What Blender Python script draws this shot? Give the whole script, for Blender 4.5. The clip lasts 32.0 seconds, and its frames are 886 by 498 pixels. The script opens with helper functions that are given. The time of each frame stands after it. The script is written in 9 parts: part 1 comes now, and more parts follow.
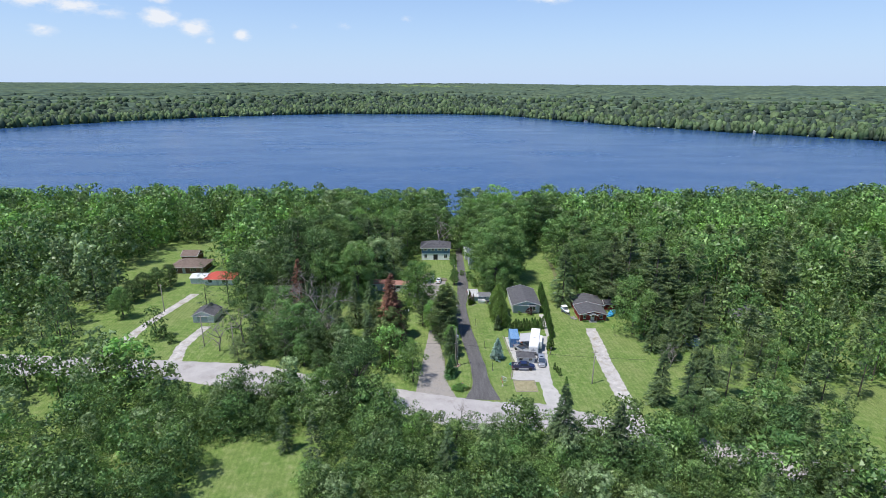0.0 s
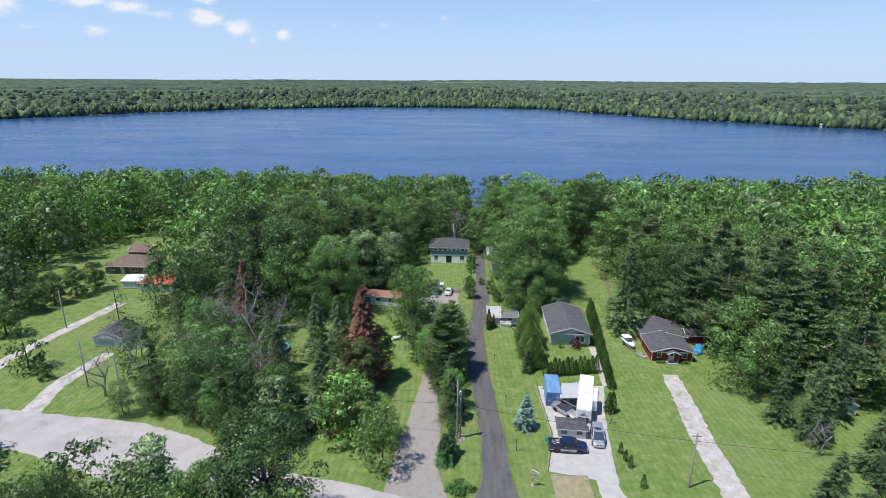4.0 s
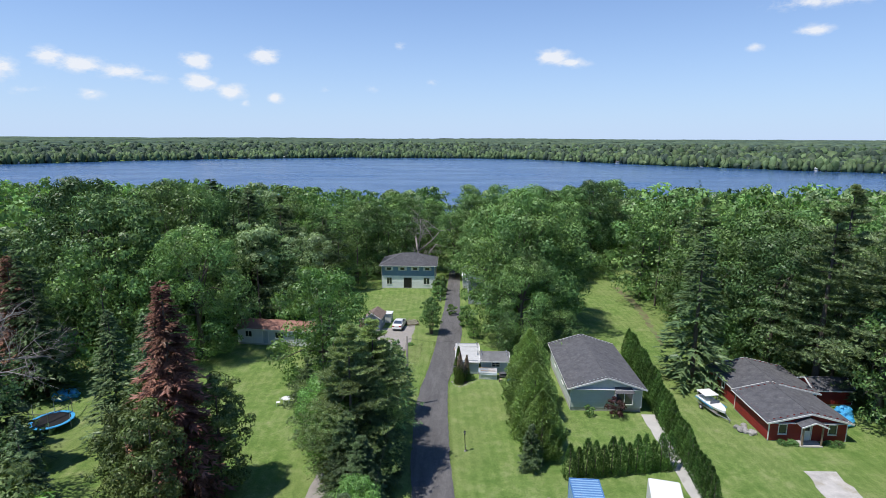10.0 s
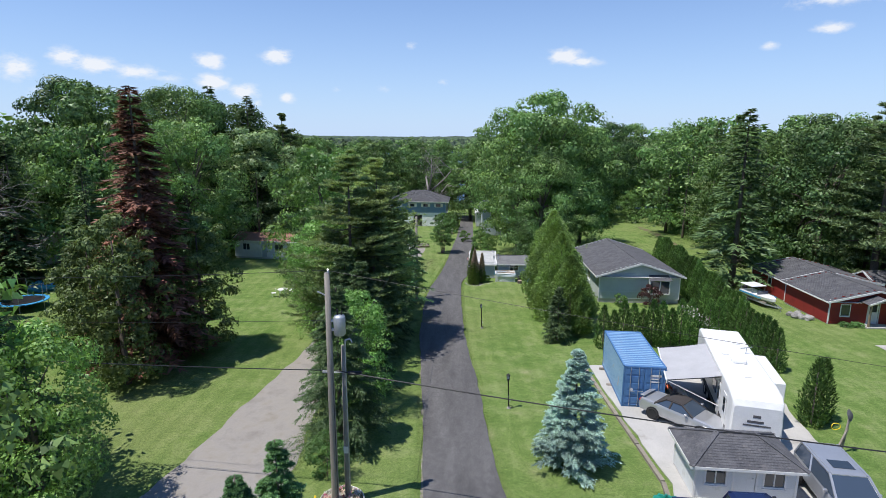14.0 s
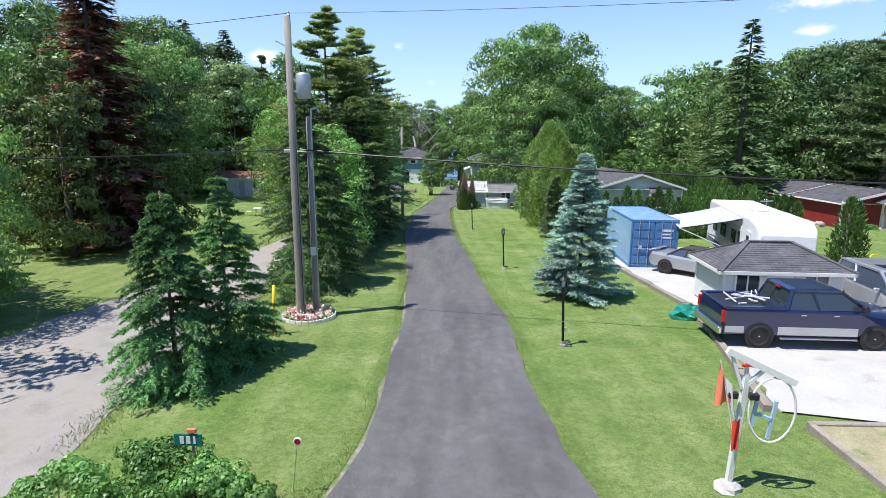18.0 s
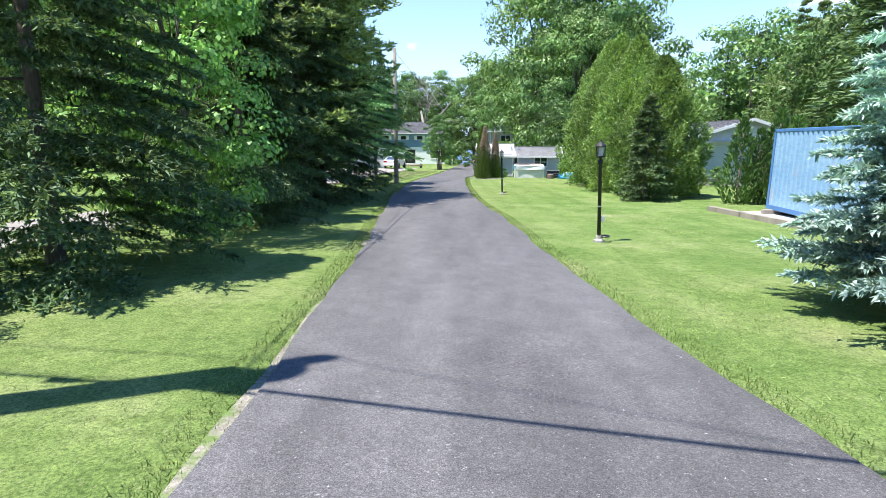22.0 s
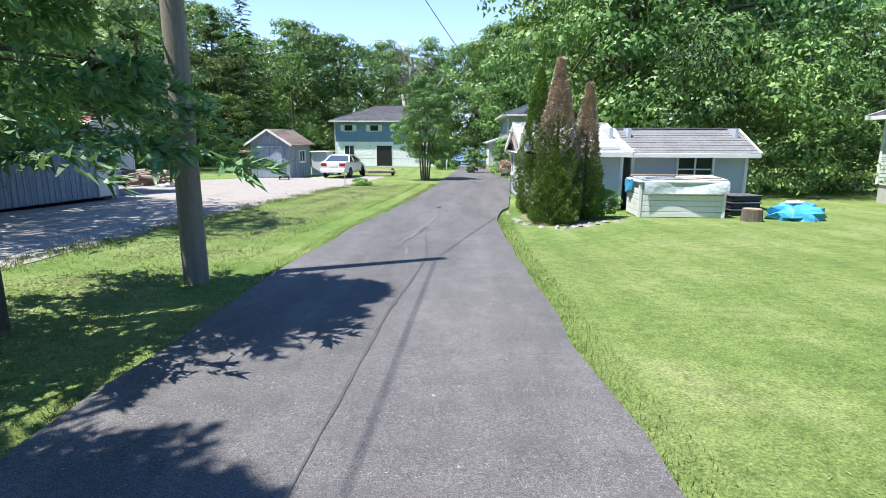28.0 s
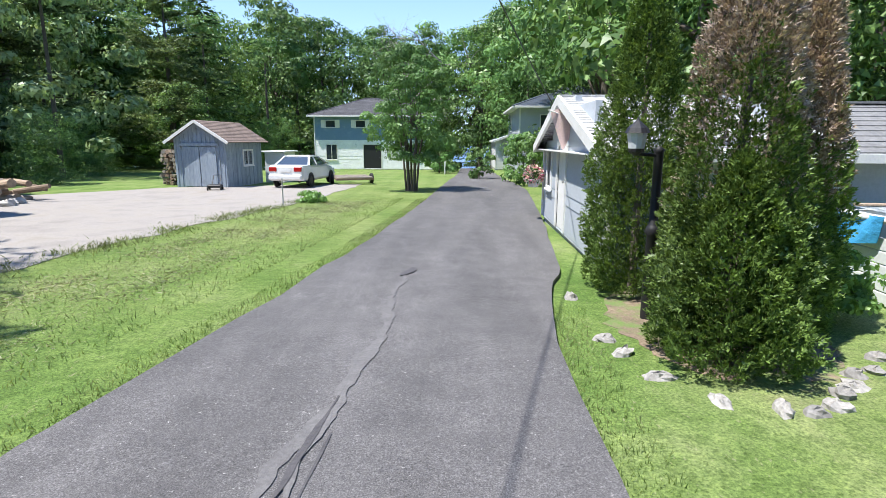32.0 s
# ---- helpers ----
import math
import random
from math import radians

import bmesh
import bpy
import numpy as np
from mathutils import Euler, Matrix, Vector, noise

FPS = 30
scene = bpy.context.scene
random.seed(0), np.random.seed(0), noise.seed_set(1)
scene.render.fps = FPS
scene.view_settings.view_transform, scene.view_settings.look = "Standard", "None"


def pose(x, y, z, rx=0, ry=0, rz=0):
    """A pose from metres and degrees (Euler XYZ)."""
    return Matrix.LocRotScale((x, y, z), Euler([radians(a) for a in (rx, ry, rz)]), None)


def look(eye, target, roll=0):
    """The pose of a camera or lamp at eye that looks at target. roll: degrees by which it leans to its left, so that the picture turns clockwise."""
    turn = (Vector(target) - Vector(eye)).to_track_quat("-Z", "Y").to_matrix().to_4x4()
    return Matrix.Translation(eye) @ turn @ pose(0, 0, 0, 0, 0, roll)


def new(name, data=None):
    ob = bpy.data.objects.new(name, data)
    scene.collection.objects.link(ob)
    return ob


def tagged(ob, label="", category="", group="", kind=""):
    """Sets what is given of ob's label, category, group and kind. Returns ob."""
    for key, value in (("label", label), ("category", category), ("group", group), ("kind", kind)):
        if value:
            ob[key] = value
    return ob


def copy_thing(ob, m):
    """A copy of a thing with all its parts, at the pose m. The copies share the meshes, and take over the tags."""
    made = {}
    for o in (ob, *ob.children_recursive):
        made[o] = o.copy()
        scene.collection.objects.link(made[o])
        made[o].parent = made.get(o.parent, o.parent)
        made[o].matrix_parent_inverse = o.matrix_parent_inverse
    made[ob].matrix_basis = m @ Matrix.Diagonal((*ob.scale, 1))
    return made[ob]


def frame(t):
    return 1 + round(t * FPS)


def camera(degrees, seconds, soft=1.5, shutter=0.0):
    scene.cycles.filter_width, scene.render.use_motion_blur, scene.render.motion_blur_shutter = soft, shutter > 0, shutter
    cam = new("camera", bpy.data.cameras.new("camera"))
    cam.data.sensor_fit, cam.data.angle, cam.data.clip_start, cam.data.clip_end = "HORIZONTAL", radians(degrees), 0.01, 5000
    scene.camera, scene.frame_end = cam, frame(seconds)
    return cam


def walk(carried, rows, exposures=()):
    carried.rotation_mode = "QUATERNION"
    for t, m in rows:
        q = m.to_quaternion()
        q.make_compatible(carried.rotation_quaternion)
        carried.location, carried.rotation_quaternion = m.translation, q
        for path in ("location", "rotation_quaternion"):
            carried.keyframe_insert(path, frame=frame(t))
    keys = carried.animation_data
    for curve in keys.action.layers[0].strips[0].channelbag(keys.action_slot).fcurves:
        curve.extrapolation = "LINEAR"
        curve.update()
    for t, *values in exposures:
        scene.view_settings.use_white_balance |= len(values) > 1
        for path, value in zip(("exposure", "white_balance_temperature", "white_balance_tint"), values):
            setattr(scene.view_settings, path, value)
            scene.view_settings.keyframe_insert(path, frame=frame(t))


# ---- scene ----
cam = camera(78.8, 32.0, 0.8)
ROWS = [
    (0, -0.77, -1.54, 66.73, -0.81, -17.24, 0.23),
    (0.5, 0.17, 4.98, 65.04, -0.76, -17.27, 0.23),
    (1, 1.09, 10.98, 63.47, -0.57, -17.34, 0.23),
    (1.5, 1.97, 17.40, 61.65, -0.36, -17.31, 0.23),
    (2, 2.74, 23.31, 59.90, -0.26, -17.39, 0.23),
    (2.5, 3.42, 29.56, 57.86, -0.06, -17.36, 0.23),
    (3, 4.14, 35.18, 55.94, 1.03, -17.35, 0.23),
    (3.5, 4.83, 41.20, 53.89, 3.00, -17.35, 0.23),
    (5.5, 7.25, 61.80, 46.99, 2.46, -17.48, 0.23),
    (6, 7.84, 66.42, 45.00, 2.36, -17.49, 0.23),
    (6.5, 8.55, 70.73, 43.01, 2.45, -17.54, 0.23),
    (7, 9.04, 74.58, 41.15, 2.73, -17.59, 0.23),
    (7.5, 9.47, 78.38, 39.23, 3.24, -15.85, 0.23),
    (8, 9.86, 81.87, 37.43, 3.75, -13.00, 0.23),
    (8.5, 10.06, 85.39, 35.31, 5.31, -11.33, 0.23),
    (9, 10.04, 88.32, 33.35, 4.93, -11.30, 0.23),
    (9.5, 10.01, 90.99, 31.22, 3.12, -11.32, 0.23),
    (10, 10.00, 92.94, 29.12, 1.68, -11.31, 0.23),
    (10.5, 9.86, 94.49, 26.88, 1.24, -11.29, 0.23),
    (11, 9.75, 95.46, 24.79, 1.18, -11.28, 0.23),
    (11.5, 9.59, 95.73, 22.75, 1.49, -11.18, 0.23),
    (12, 9.72, 96.05, 21.00, 2.02, -11.16, 0.23),
    (12.5, 9.75, 96.33, 19.25, 1.96, -11.19, 0.23),
    (13, 9.81, 96.43, 17.66, 2.02, -11.07, 0.23),
    (13.5, 9.73, 96.45, 16.36, 2.91, -11.23, 0.23),
    (15.5, 9.62, 96.86, 11.57, 1.97, -11.45, 0.23),
    (16, 9.63, 96.86, 10.49, 1.75, -11.45, 0.23),
    (16.5, 9.63, 97.00, 9.30, 1.71, -11.43, 0.23),
    (17, 9.68, 97.10, 8.23, 1.69, -11.39, 0.23),
    (17.5, 9.72, 97.60, 7.10, 1.70, -11.31, 0.23),
    (18, 9.72, 98.36, 6.17, 1.63, -11.28, 0.23),
    (18.5, 9.68, 99.23, 5.33, 1.56, -11.30, 0.23),
    (19, 9.66, 99.91, 4.75, 1.47, -11.32, 0.23),
    (19.5, 9.62, 100.61, 4.18, 1.11, -11.29, 0.23),
    (20, 9.56, 101.26, 3.68, 0.80, -11.29, 0.23),
    (20.5, 9.52, 101.94, 3.15, 0.71, -11.26, 0.23),
    (21, 9.50, 102.45, 2.78, 0.72, -11.29, 0.23),
    (21.1, 9.50, 102.56, 2.77, 0.74, -11.29, 0.23),
    (21.2, 9.46, 105.21, 2.51, 1.37, -11.29, 0.23),
    (21.3, 9.42, 107.88, 2.25, 2.01, -11.29, 0.23),
    (21.4, 9.38, 110.59, 1.99, 2.65, -11.30, 0.23),
    (21.5, 9.37, 111.34, 1.92, 2.83, -11.30, 0.23),
    (22, 9.29, 114.26, 1.75, 2.91, -11.30, 0.23),
    (23, 9.07, 120.01, 1.44, 3.11, -11.27, 0.23),
    (24, 9.01, 125.55, 1.32, 3.18, -11.35, 0.23),
    (25, 8.77, 130.92, 1.17, 3.13, -11.27, 0.23),
    (26, 8.55, 135.69, 1.10, 3.10, -11.41, 0.23),
    (28.5, 7.83, 144.97, 0.86, 1.81, -11.31, 0.23),
    (29, 7.79, 146.48, 0.82, 1.80, -11.29, 0.23),
    (29.5, 7.80, 147.73, 0.79, 1.75, -11.31, 0.23),
    (30, 7.88, 149.00, 0.78, 1.76, -11.34, 0.23),
    (30.5, 7.94, 150.01, 0.78, 1.73, -11.40, 0.23),
    (31, 7.99, 150.98, 0.77, 1.79, -11.42, 0.23),
    (31.5, 8.02, 151.87, 0.74, 2.02, -11.34, 0.23),
    (32, 7.99, 152.55, 0.71, 2.19, -11.31, 0.23),
]
EXPOSURES = [(0.0, 0.0), (13.0, 0.0), (15.5, 0.2), (19.0, 0.6), (21.0, 0.72), (22.0, 1.1), (26.0, 1.2), (29.0, 0.95), (32.0, 0.9)]
walk(cam, [(t, pose(x, y, z, 90 + pitch, 0, yaw) @ pose(0, 0, 0, 0, 0, roll)) for t, x, y, z, yaw, pitch, roll in ROWS], EXPOSURES)

# ---------- daylight ----------
SUN_TO = Vector((-0.354, -0.170, 0.920)).normalized()
sun = new("sun", bpy.data.lights.new("sun", "SUN"))
sun.data.energy, sun.data.angle, sun.data.color = 5.0, radians(0.53), (1.0, 0.96, 0.91)
sun.matrix_world = look((0, 0, 60), Vector((0, 0, 60)) - SUN_TO)
world = bpy.data.worlds.new("sky")
scene.world = world
world.use_nodes = True
wn, wl = world.node_tree.nodes, world.node_tree.links
wn.clear()
w_out, w_bg, w_sky = wn.new("ShaderNodeOutputWorld"), wn.new("ShaderNodeBackground"), wn.new("ShaderNodeTexSky")
w_sky.sky_type, w_sky.sun_disc = "NISHITA", False
w_sky.sun_elevation, w_sky.sun_rotation = math.asin(SUN_TO.z), math.atan2(SUN_TO.x, SUN_TO.y)
w_sky.altitude, w_sky.air_density, w_sky.dust_density, w_sky.ozone_density = 300, 1.0, 0.0, 3.0
w_bg.inputs[1].default_value = 0.078


def wmath(op, a, b=None, clamp=False):
    n = wn.new("ShaderNodeMath")
    n.operation, n.use_clamp = op, clamp
    for k, v in enumerate((a, b)):
        if v is None:
            continue
        if isinstance(v, (int, float)):
            n.inputs[k].default_value = v
        else:
            wl.new(v, n.inputs[k])
    return n.outputs[0]


# fair-weather clouds: yaw to the left of +y, height above the horizon, width and height in degrees, thickness
CLOUDS = [(36.6, 6.8, 1.6, .9, .9), (34.5, 6.3, 2.4, .9, .9), (31.4, 5.9, 2.6, .8, .8), (29, 5.5, 2, .6, .5), (25.3, 7.2, 1.6, .9, 1.0), (25.2, 5.3, 1.8, 1.0, 1.0), (22.5, 4.6, 1.7, .9, .9), (19.2, 7.9, 1.7, .9, 1.0), (18.4, 4.1, .9, .7, .9), (33.9, 3.9, 1.1, .6, .8),
          (40, 5.7, 1.5, 1.3, .8), (21.3, 3.5, .6, .4, .6), (6.2, 9.3, .8, .5, .5), (-9.2, 8.2, 2.0, .9, 1.0), (-11, 7.6, 2.2, .6, .8), (-31.3, 9.2, 1.5, .6, .9), (-27.1, 8.2, .9, .5, .7), (-31.8, 11.4, 5, .7, .7), (2.9, 5.8, .7, .4, .4), (8.9, 5.2, .8, .5, .4),
          (38.5, 4.0, 2.5, .6, .35), (13.6, 5.0, .6, .4, .35), (52, 9, 6, 2, .6), (62, 7, 7, 2, .7), (80, 10, 8, 3, .7), (-60, 9, 8, 2.5, .7), (-85, 14, 9, 3, .7), (120, 12, 9, 3, .7), (170, 15, 10, 3, .7), (-130, 10, 9, 3, .7)]
w_co = wn.new("ShaderNodeTexCoord")
w_sep = wn.new("ShaderNodeSeparateXYZ")
wl.new(w_co.outputs["Generated"], w_sep.inputs[0])
w_yaw = wmath("MULTIPLY", wmath("ARCTAN2", wmath("MULTIPLY", w_sep.outputs[0], -1.0), w_sep.outputs[1]), 57.29578)
w_ele = wmath("MULTIPLY", wmath("ARCSINE", w_sep.outputs[2]), 57.29578)
w_noise = wn.new("ShaderNodeTexNoise")
w_noise.inputs["Scale"].default_value, w_noise.inputs["Detail"].default_value, w_noise.inputs["Roughness"].default_value = 46.0, 6.0, 0.64
w_map = wn.new("ShaderNodeMapping")
w_map.inputs["Scale"].default_value = (1, 1, 2.0)
wl.new(w_co.outputs["Generated"], w_map.inputs[0])
wl.new(w_map.outputs[0], w_noise.inputs["Vector"])
cover = None
for yaw, ele, wide, high, thick in CLOUDS:
    du = wmath("DIVIDE", wmath("SUBTRACT", w_yaw, float(yaw)), wide * 1.1)
    dv = wmath("DIVIDE", wmath("SUBTRACT", w_ele, float(ele)), high * 1.05)
    far = wmath("SQRT", wmath("ADD", wmath("MULTIPLY", du, du), wmath("MULTIPLY", dv, dv)))
    one = wmath("MULTIPLY", wmath("SUBTRACT", 1.15, far, True), thick)
    cover = one if cover is None else wmath("MAXIMUM", cover, one)
w_fluff = wmath("MULTIPLY", wmath("SUBTRACT", wmath("ADD", cover, wmath("MULTIPLY", wmath("SUBTRACT", w_noise.outputs["Fac"], 0.5), 1.9)), 0.16), wmath("MULTIPLY", cover, 2.2), True)
w_mix = wn.new("ShaderNodeMix")
w_mix.data_type = "RGBA"
wl.new(wmath("MULTIPLY", w_fluff, 0.85, True), w_mix.inputs[0])
w_haze = wn.new("ShaderNodeMix")
w_haze.data_type = "RGBA"
wl.new(wmath("POWER", 2.718, wmath("DIVIDE", wmath("MAXIMUM", w_ele, 0.0), -11.0)), w_haze.inputs[0])
w_tint = wn.new("ShaderNodeMix")
w_tint.data_type, w_tint.blend_type = "RGBA", "MULTIPLY"
w_tint.inputs[0].default_value = 1.0
wl.new(w_sky.outputs[0], w_tint.inputs[6])
w_tint.inputs[7].default_value = (0.98, 1.36, 1.86, 1)
wl.new(w_tint.outputs[2], w_haze.inputs[6])
w_haze.inputs[7].default_value = (7.1, 9.0, 12.1, 1)
wl.new(w_haze.outputs[2], w_mix.inputs[6])
w_mix.inputs[7].default_value = (11.5, 11.7, 12.2, 1)
wl.new(w_mix.outputs[2], w_bg.inputs[0])
wl.new(w_bg.outputs[0], w_out.inputs[0])


# ---------- materials ----------
def nodes_of(name):
    m = bpy.data.materials.new(name)
    m.use_nodes = True
    t = m.node_tree
    t.nodes.clear()
    return m, t.nodes, t.links


def ramp(nt, links, src, stops):
    r = nt.new("ShaderNodeValToRGB")
    e = r.color_ramp.elements
    while len(e) < len(stops):
        e.new(0.5)
    for k, (p, c) in enumerate(stops):
        e[k].position, e[k].color = p, (*c, 1) if len(c) == 3 else c
    links.new(src, r.inputs[0])
    return r.outputs[0]


def tex_noise(nt, links, vec, scale, detail=4, rough=0.55, stretch=None):
    if stretch:
        mp = nt.new("ShaderNodeMapping")
        mp.inputs["Scale"].default_value = stretch
        links.new(vec, mp.inputs[0])
        vec = mp.outputs[0]
    n = nt.new("ShaderNodeTexNoise")
    n.inputs["Scale"].default_value, n.inputs["Detail"].default_value, n.inputs["Roughness"].default_value = scale, detail, rough
    links.new(vec, n.inputs["Vector"])
    return n.outputs["Fac"]


def mixc(nt, links, fac, a, b, mode="MIX"):
    m = nt.new("ShaderNodeMix")
    m.data_type, m.blend_type = "RGBA", mode
    for k, v in ((0, fac), (6, a), (7, b)):
        if isinstance(v, (int, float)):
            m.inputs[k].default_value = v
        elif isinstance(v, tuple):
            m.inputs[k].default_value = (*v, 1)
        else:
            links.new(v, m.inputs[k])
    return m.outputs[2]


def surface(name, c1, c2, big=1.0, fine=30.0, rough=0.8, bump=0.3, metal=0.0, spec=0.4, stretch=None, where="Object", dirt=None, dirt_scale=2.0, dirt_at=(0.55, 0.75), per_object=0.0, coat=0.0, bump_dist=0.02):
    """A painted, woven, mineral or metal surface: two tones at two scales, optional dirt and fine relief."""
    m, nt, ln = nodes_of(name)
    out, bs = nt.new("ShaderNodeOutputMaterial"), nt.new("ShaderNodeBsdfPrincipled")
    if where == "World":
        vec = nt.new("ShaderNodeNewGeometry").outputs["Position"]
    else:
        vec = nt.new("ShaderNodeTexCoord").outputs["Object"]
    a, b = tex_noise(nt, ln, vec, big, 5, 0.6, stretch), tex_noise(nt, ln, vec, fine, 3, 0.6, stretch)
    k = nt.new("ShaderNodeMath")
    k.operation = "MULTIPLY_ADD"
    ln.new(b, k.inputs[0])
    k.inputs[1].default_value = 0.5
    k2 = nt.new("ShaderNodeMath")
    k2.operation = "MULTIPLY"
    ln.new(a, k2.inputs[0])
    k2.inputs[1].default_value = 0.5
    ln.new(k2.outputs[0], k.inputs[2])
    col = ramp(nt, ln, k.outputs[0], [(0.36, c1), (0.64, c2)])
    if dirt:
        d = ramp(nt, ln, tex_noise(nt, ln, vec, dirt_scale, 6, 0.65), [(dirt_at[0], (0, 0, 0)), (dirt_at[1], (1, 1, 1))])
        col = mixc(nt, ln, d, col, dirt)
    if per_object:
        oi = nt.new("ShaderNodeObjectInfo")
        hs = nt.new("ShaderNodeHueSaturation")
        mr = nt.new("ShaderNodeMapRange")
        ln.new(oi.outputs["Random"], mr.inputs[0])
        mr.inputs[3].default_value, mr.inputs[4].default_value = 1 - per_object, 1 + per_object
        ln.new(mr.outputs[0], hs.inputs["Value"])
        ln.new(col, hs.inputs["Color"])
        col = hs.outputs[0]
    ln.new(col, bs.inputs["Base Color"])
    bs.inputs["Roughness"].default_value, bs.inputs["Metallic"].default_value = rough, metal
    bs.inputs["Specular IOR Level"].default_value = spec
    bs.inputs["Coat Weight"].default_value = coat
    bs.inputs["Coat Roughness"].default_value = 0.06
    if bump:
        bp = nt.new("ShaderNodeBump")
        bp.inputs["Strength"].default_value, bp.inputs["Distance"].default_value = bump, bump_dist
        ln.new(b, bp.inputs["Height"])
        ln.new(bp.outputs[0], bs.inputs["Normal"])
    ln.new(bs.outputs[0], out.inputs[0])
    return m


def foliage(name, dark, light, other=None, spread=0.25, through_light=0.2, patch=0.13, gloss=0.08):
    """Leaves: each leaf its own tone, each tree its own, light passing through the blade."""
    m, nt, ln = nodes_of(name)
    out = nt.new("ShaderNodeOutputMaterial")
    geo, oi = nt.new("ShaderNodeNewGeometry"), nt.new("ShaderNodeObjectInfo")
    low = tuple(a * 0.94 + b * 0.06 for a, b in zip(dark, light))
    col = ramp(nt, ln, geo.outputs["Random Per Island"], [(0.0, low), (0.75, light), (1.0, tuple(min(1, v * 1.25) for v in light))])
    pos = tex_noise(nt, ln, geo.outputs["Position"], patch, 2, 0.5)
    if other:
        col = mixc(nt, ln, ramp(nt, ln, pos, [(0.42, (0, 0, 0)), (0.62, (1, 1, 1))]), col, other)
    hs = nt.new("ShaderNodeHueSaturation")
    mr, mh = nt.new("ShaderNodeMapRange"), nt.new("ShaderNodeMapRange")
    ln.new(oi.outputs["Random"], mr.inputs[0])
    mr.inputs[3].default_value, mr.inputs[4].default_value = 1 - spread, 1 + spread
    ln.new(pos, mh.inputs[0])
    mh.inputs[1].default_value, mh.inputs[2].default_value, mh.inputs[3].default_value, mh.inputs[4].default_value = 0.3, 0.7, 0.485, 0.512
    crown = nt.new("ShaderNodeMapRange")
    ln.new(tex_noise(nt, ln, geo.outputs["Position"], patch * 1.3, 6, 0.75), crown.inputs[0])
    crown.inputs[1].default_value, crown.inputs[2].default_value, crown.inputs[3].default_value, crown.inputs[4].default_value = 0.34, 0.66, 0.52, 1.5
    tone = nt.new("ShaderNodeMath")
    tone.operation = "MULTIPLY"
    ln.new(mr.outputs[0], tone.inputs[0])
    ln.new(crown.outputs[0], tone.inputs[1])
    hs.inputs["Saturation"].default_value = 0.94
    ln.new(tone.outputs[0], hs.inputs["Value"])
    ln.new(mh.outputs[0], hs.inputs["Hue"])
    ln.new(col, hs.inputs["Color"])
    df, tr, gl = nt.new("ShaderNodeBsdfDiffuse"), nt.new("ShaderNodeBsdfTranslucent"), nt.new("ShaderNodeBsdfGlossy")
    ln.new(hs.outputs[0], df.inputs[0])
    warm = mixc(nt, ln, 1.0, hs.outputs[0], (1.55, 1.5, 0.85), "MULTIPLY")
    ln.new(warm, tr.inputs[0])
    gl.inputs["Roughness"].default_value = 0.42
    gl.inputs[0].default_value = (0.8, 0.85, 0.8, 1)
    m1, m2 = nt.new("ShaderNodeMixShader"), nt.new("ShaderNodeMixShader")
    m1.inputs[0].default_value = through_light
    ln.new(df.outputs[0], m1.inputs[1])
    ln.new(tr.outputs[0], m1.inputs[2])
    m2.inputs[0].default_value = gloss * 0.35
    ln.new(m1.outputs[0], m2.inputs[1])
    ln.new(gl.outputs[0], m2.inputs[2])
    ln.new(m2.outputs[0], out.inputs[0])
    return m


def glass_mat(name, tint=(0.03, 0.04, 0.05), rough=0.04):
    m, nt, ln = nodes_of(name)
    out, bs = nt.new("ShaderNodeOutputMaterial"), nt.new("ShaderNodeBsdfPrincipled")
    bs.inputs["Base Color"].default_value = (*tint, 1)
    bs.inputs["Roughness"].default_value, bs.inputs["Specular IOR Level"].default_value = rough, 0.9
    ln.new(bs.outputs[0], out.inputs[0])
    return m


M = {}
M["leaf"] = foliage("broad_leaves", (0.036, 0.080, 0.020), (0.170, 0.300, 0.078), (0.118, 0.225, 0.060))
M["leaf_mid"] = foliage("olive_leaves", (0.036, 0.072, 0.020), (0.130, 0.205, 0.058))
M["leaf_dark"] = foliage("dark_leaves", (0.024, 0.062, 0.018), (0.112, 0.200, 0.062))
M["leaf_bright"] = foliage("bright_leaves", (0.090, 0.200, 0.040), (0.205, 0.375, 0.095), through_light=0.32)
M["leaf_pale"] = foliage("pale_leaves", (0.120, 0.190, 0.075), (0.235, 0.330, 0.145))
M["leaf_red"] = foliage("dark_red_leaves", (0.035, 0.012, 0.014), (0.09, 0.035, 0.035), through_light=0.2)
M["spruce"] = foliage("spruce_needles", (0.038, 0.078, 0.032), (0.116, 0.178, 0.072), through_light=0.2)
M["spruce_young"] = foliage("young_spruce_needles", (0.050, 0.150, 0.052), (0.185, 0.400, 0.150), through_light=0.3)
M["spruce_fresh"] = foliage("fresh_spruce_needles", (0.062, 0.160, 0.062), (0.200, 0.380, 0.150), through_light=0.22)
M["pine"] = foliage("pine_needles", (0.100, 0.165, 0.060), (0.330, 0.450, 0.180), through_light=0.38)
M["pine_wood"] = foliage("woodland_pine_needles", (0.058, 0.098, 0.040), (0.205, 0.285, 0.118))
M["blue_spruce"] = foliage("blue_spruce_needles", (0.110, 0.190, 0.170), (0.36, 0.50, 0.45), through_light=0.12)
M["thuja"] = foliage("cedar_scales", (0.028, 0.066, 0.014), (0.120, 0.205, 0.040), through_light=0.2)
M["thuja_hedge"] = foliage("hedge_cedar_scales", (0.030, 0.082, 0.018), (0.105, 0.215, 0.046), through_light=0.2)
M["thuja_gold"] = foliage("sunlit_cedar_scales", (0.075, 0.150, 0.034), (0.270, 0.420, 0.110), through_light=0.25)
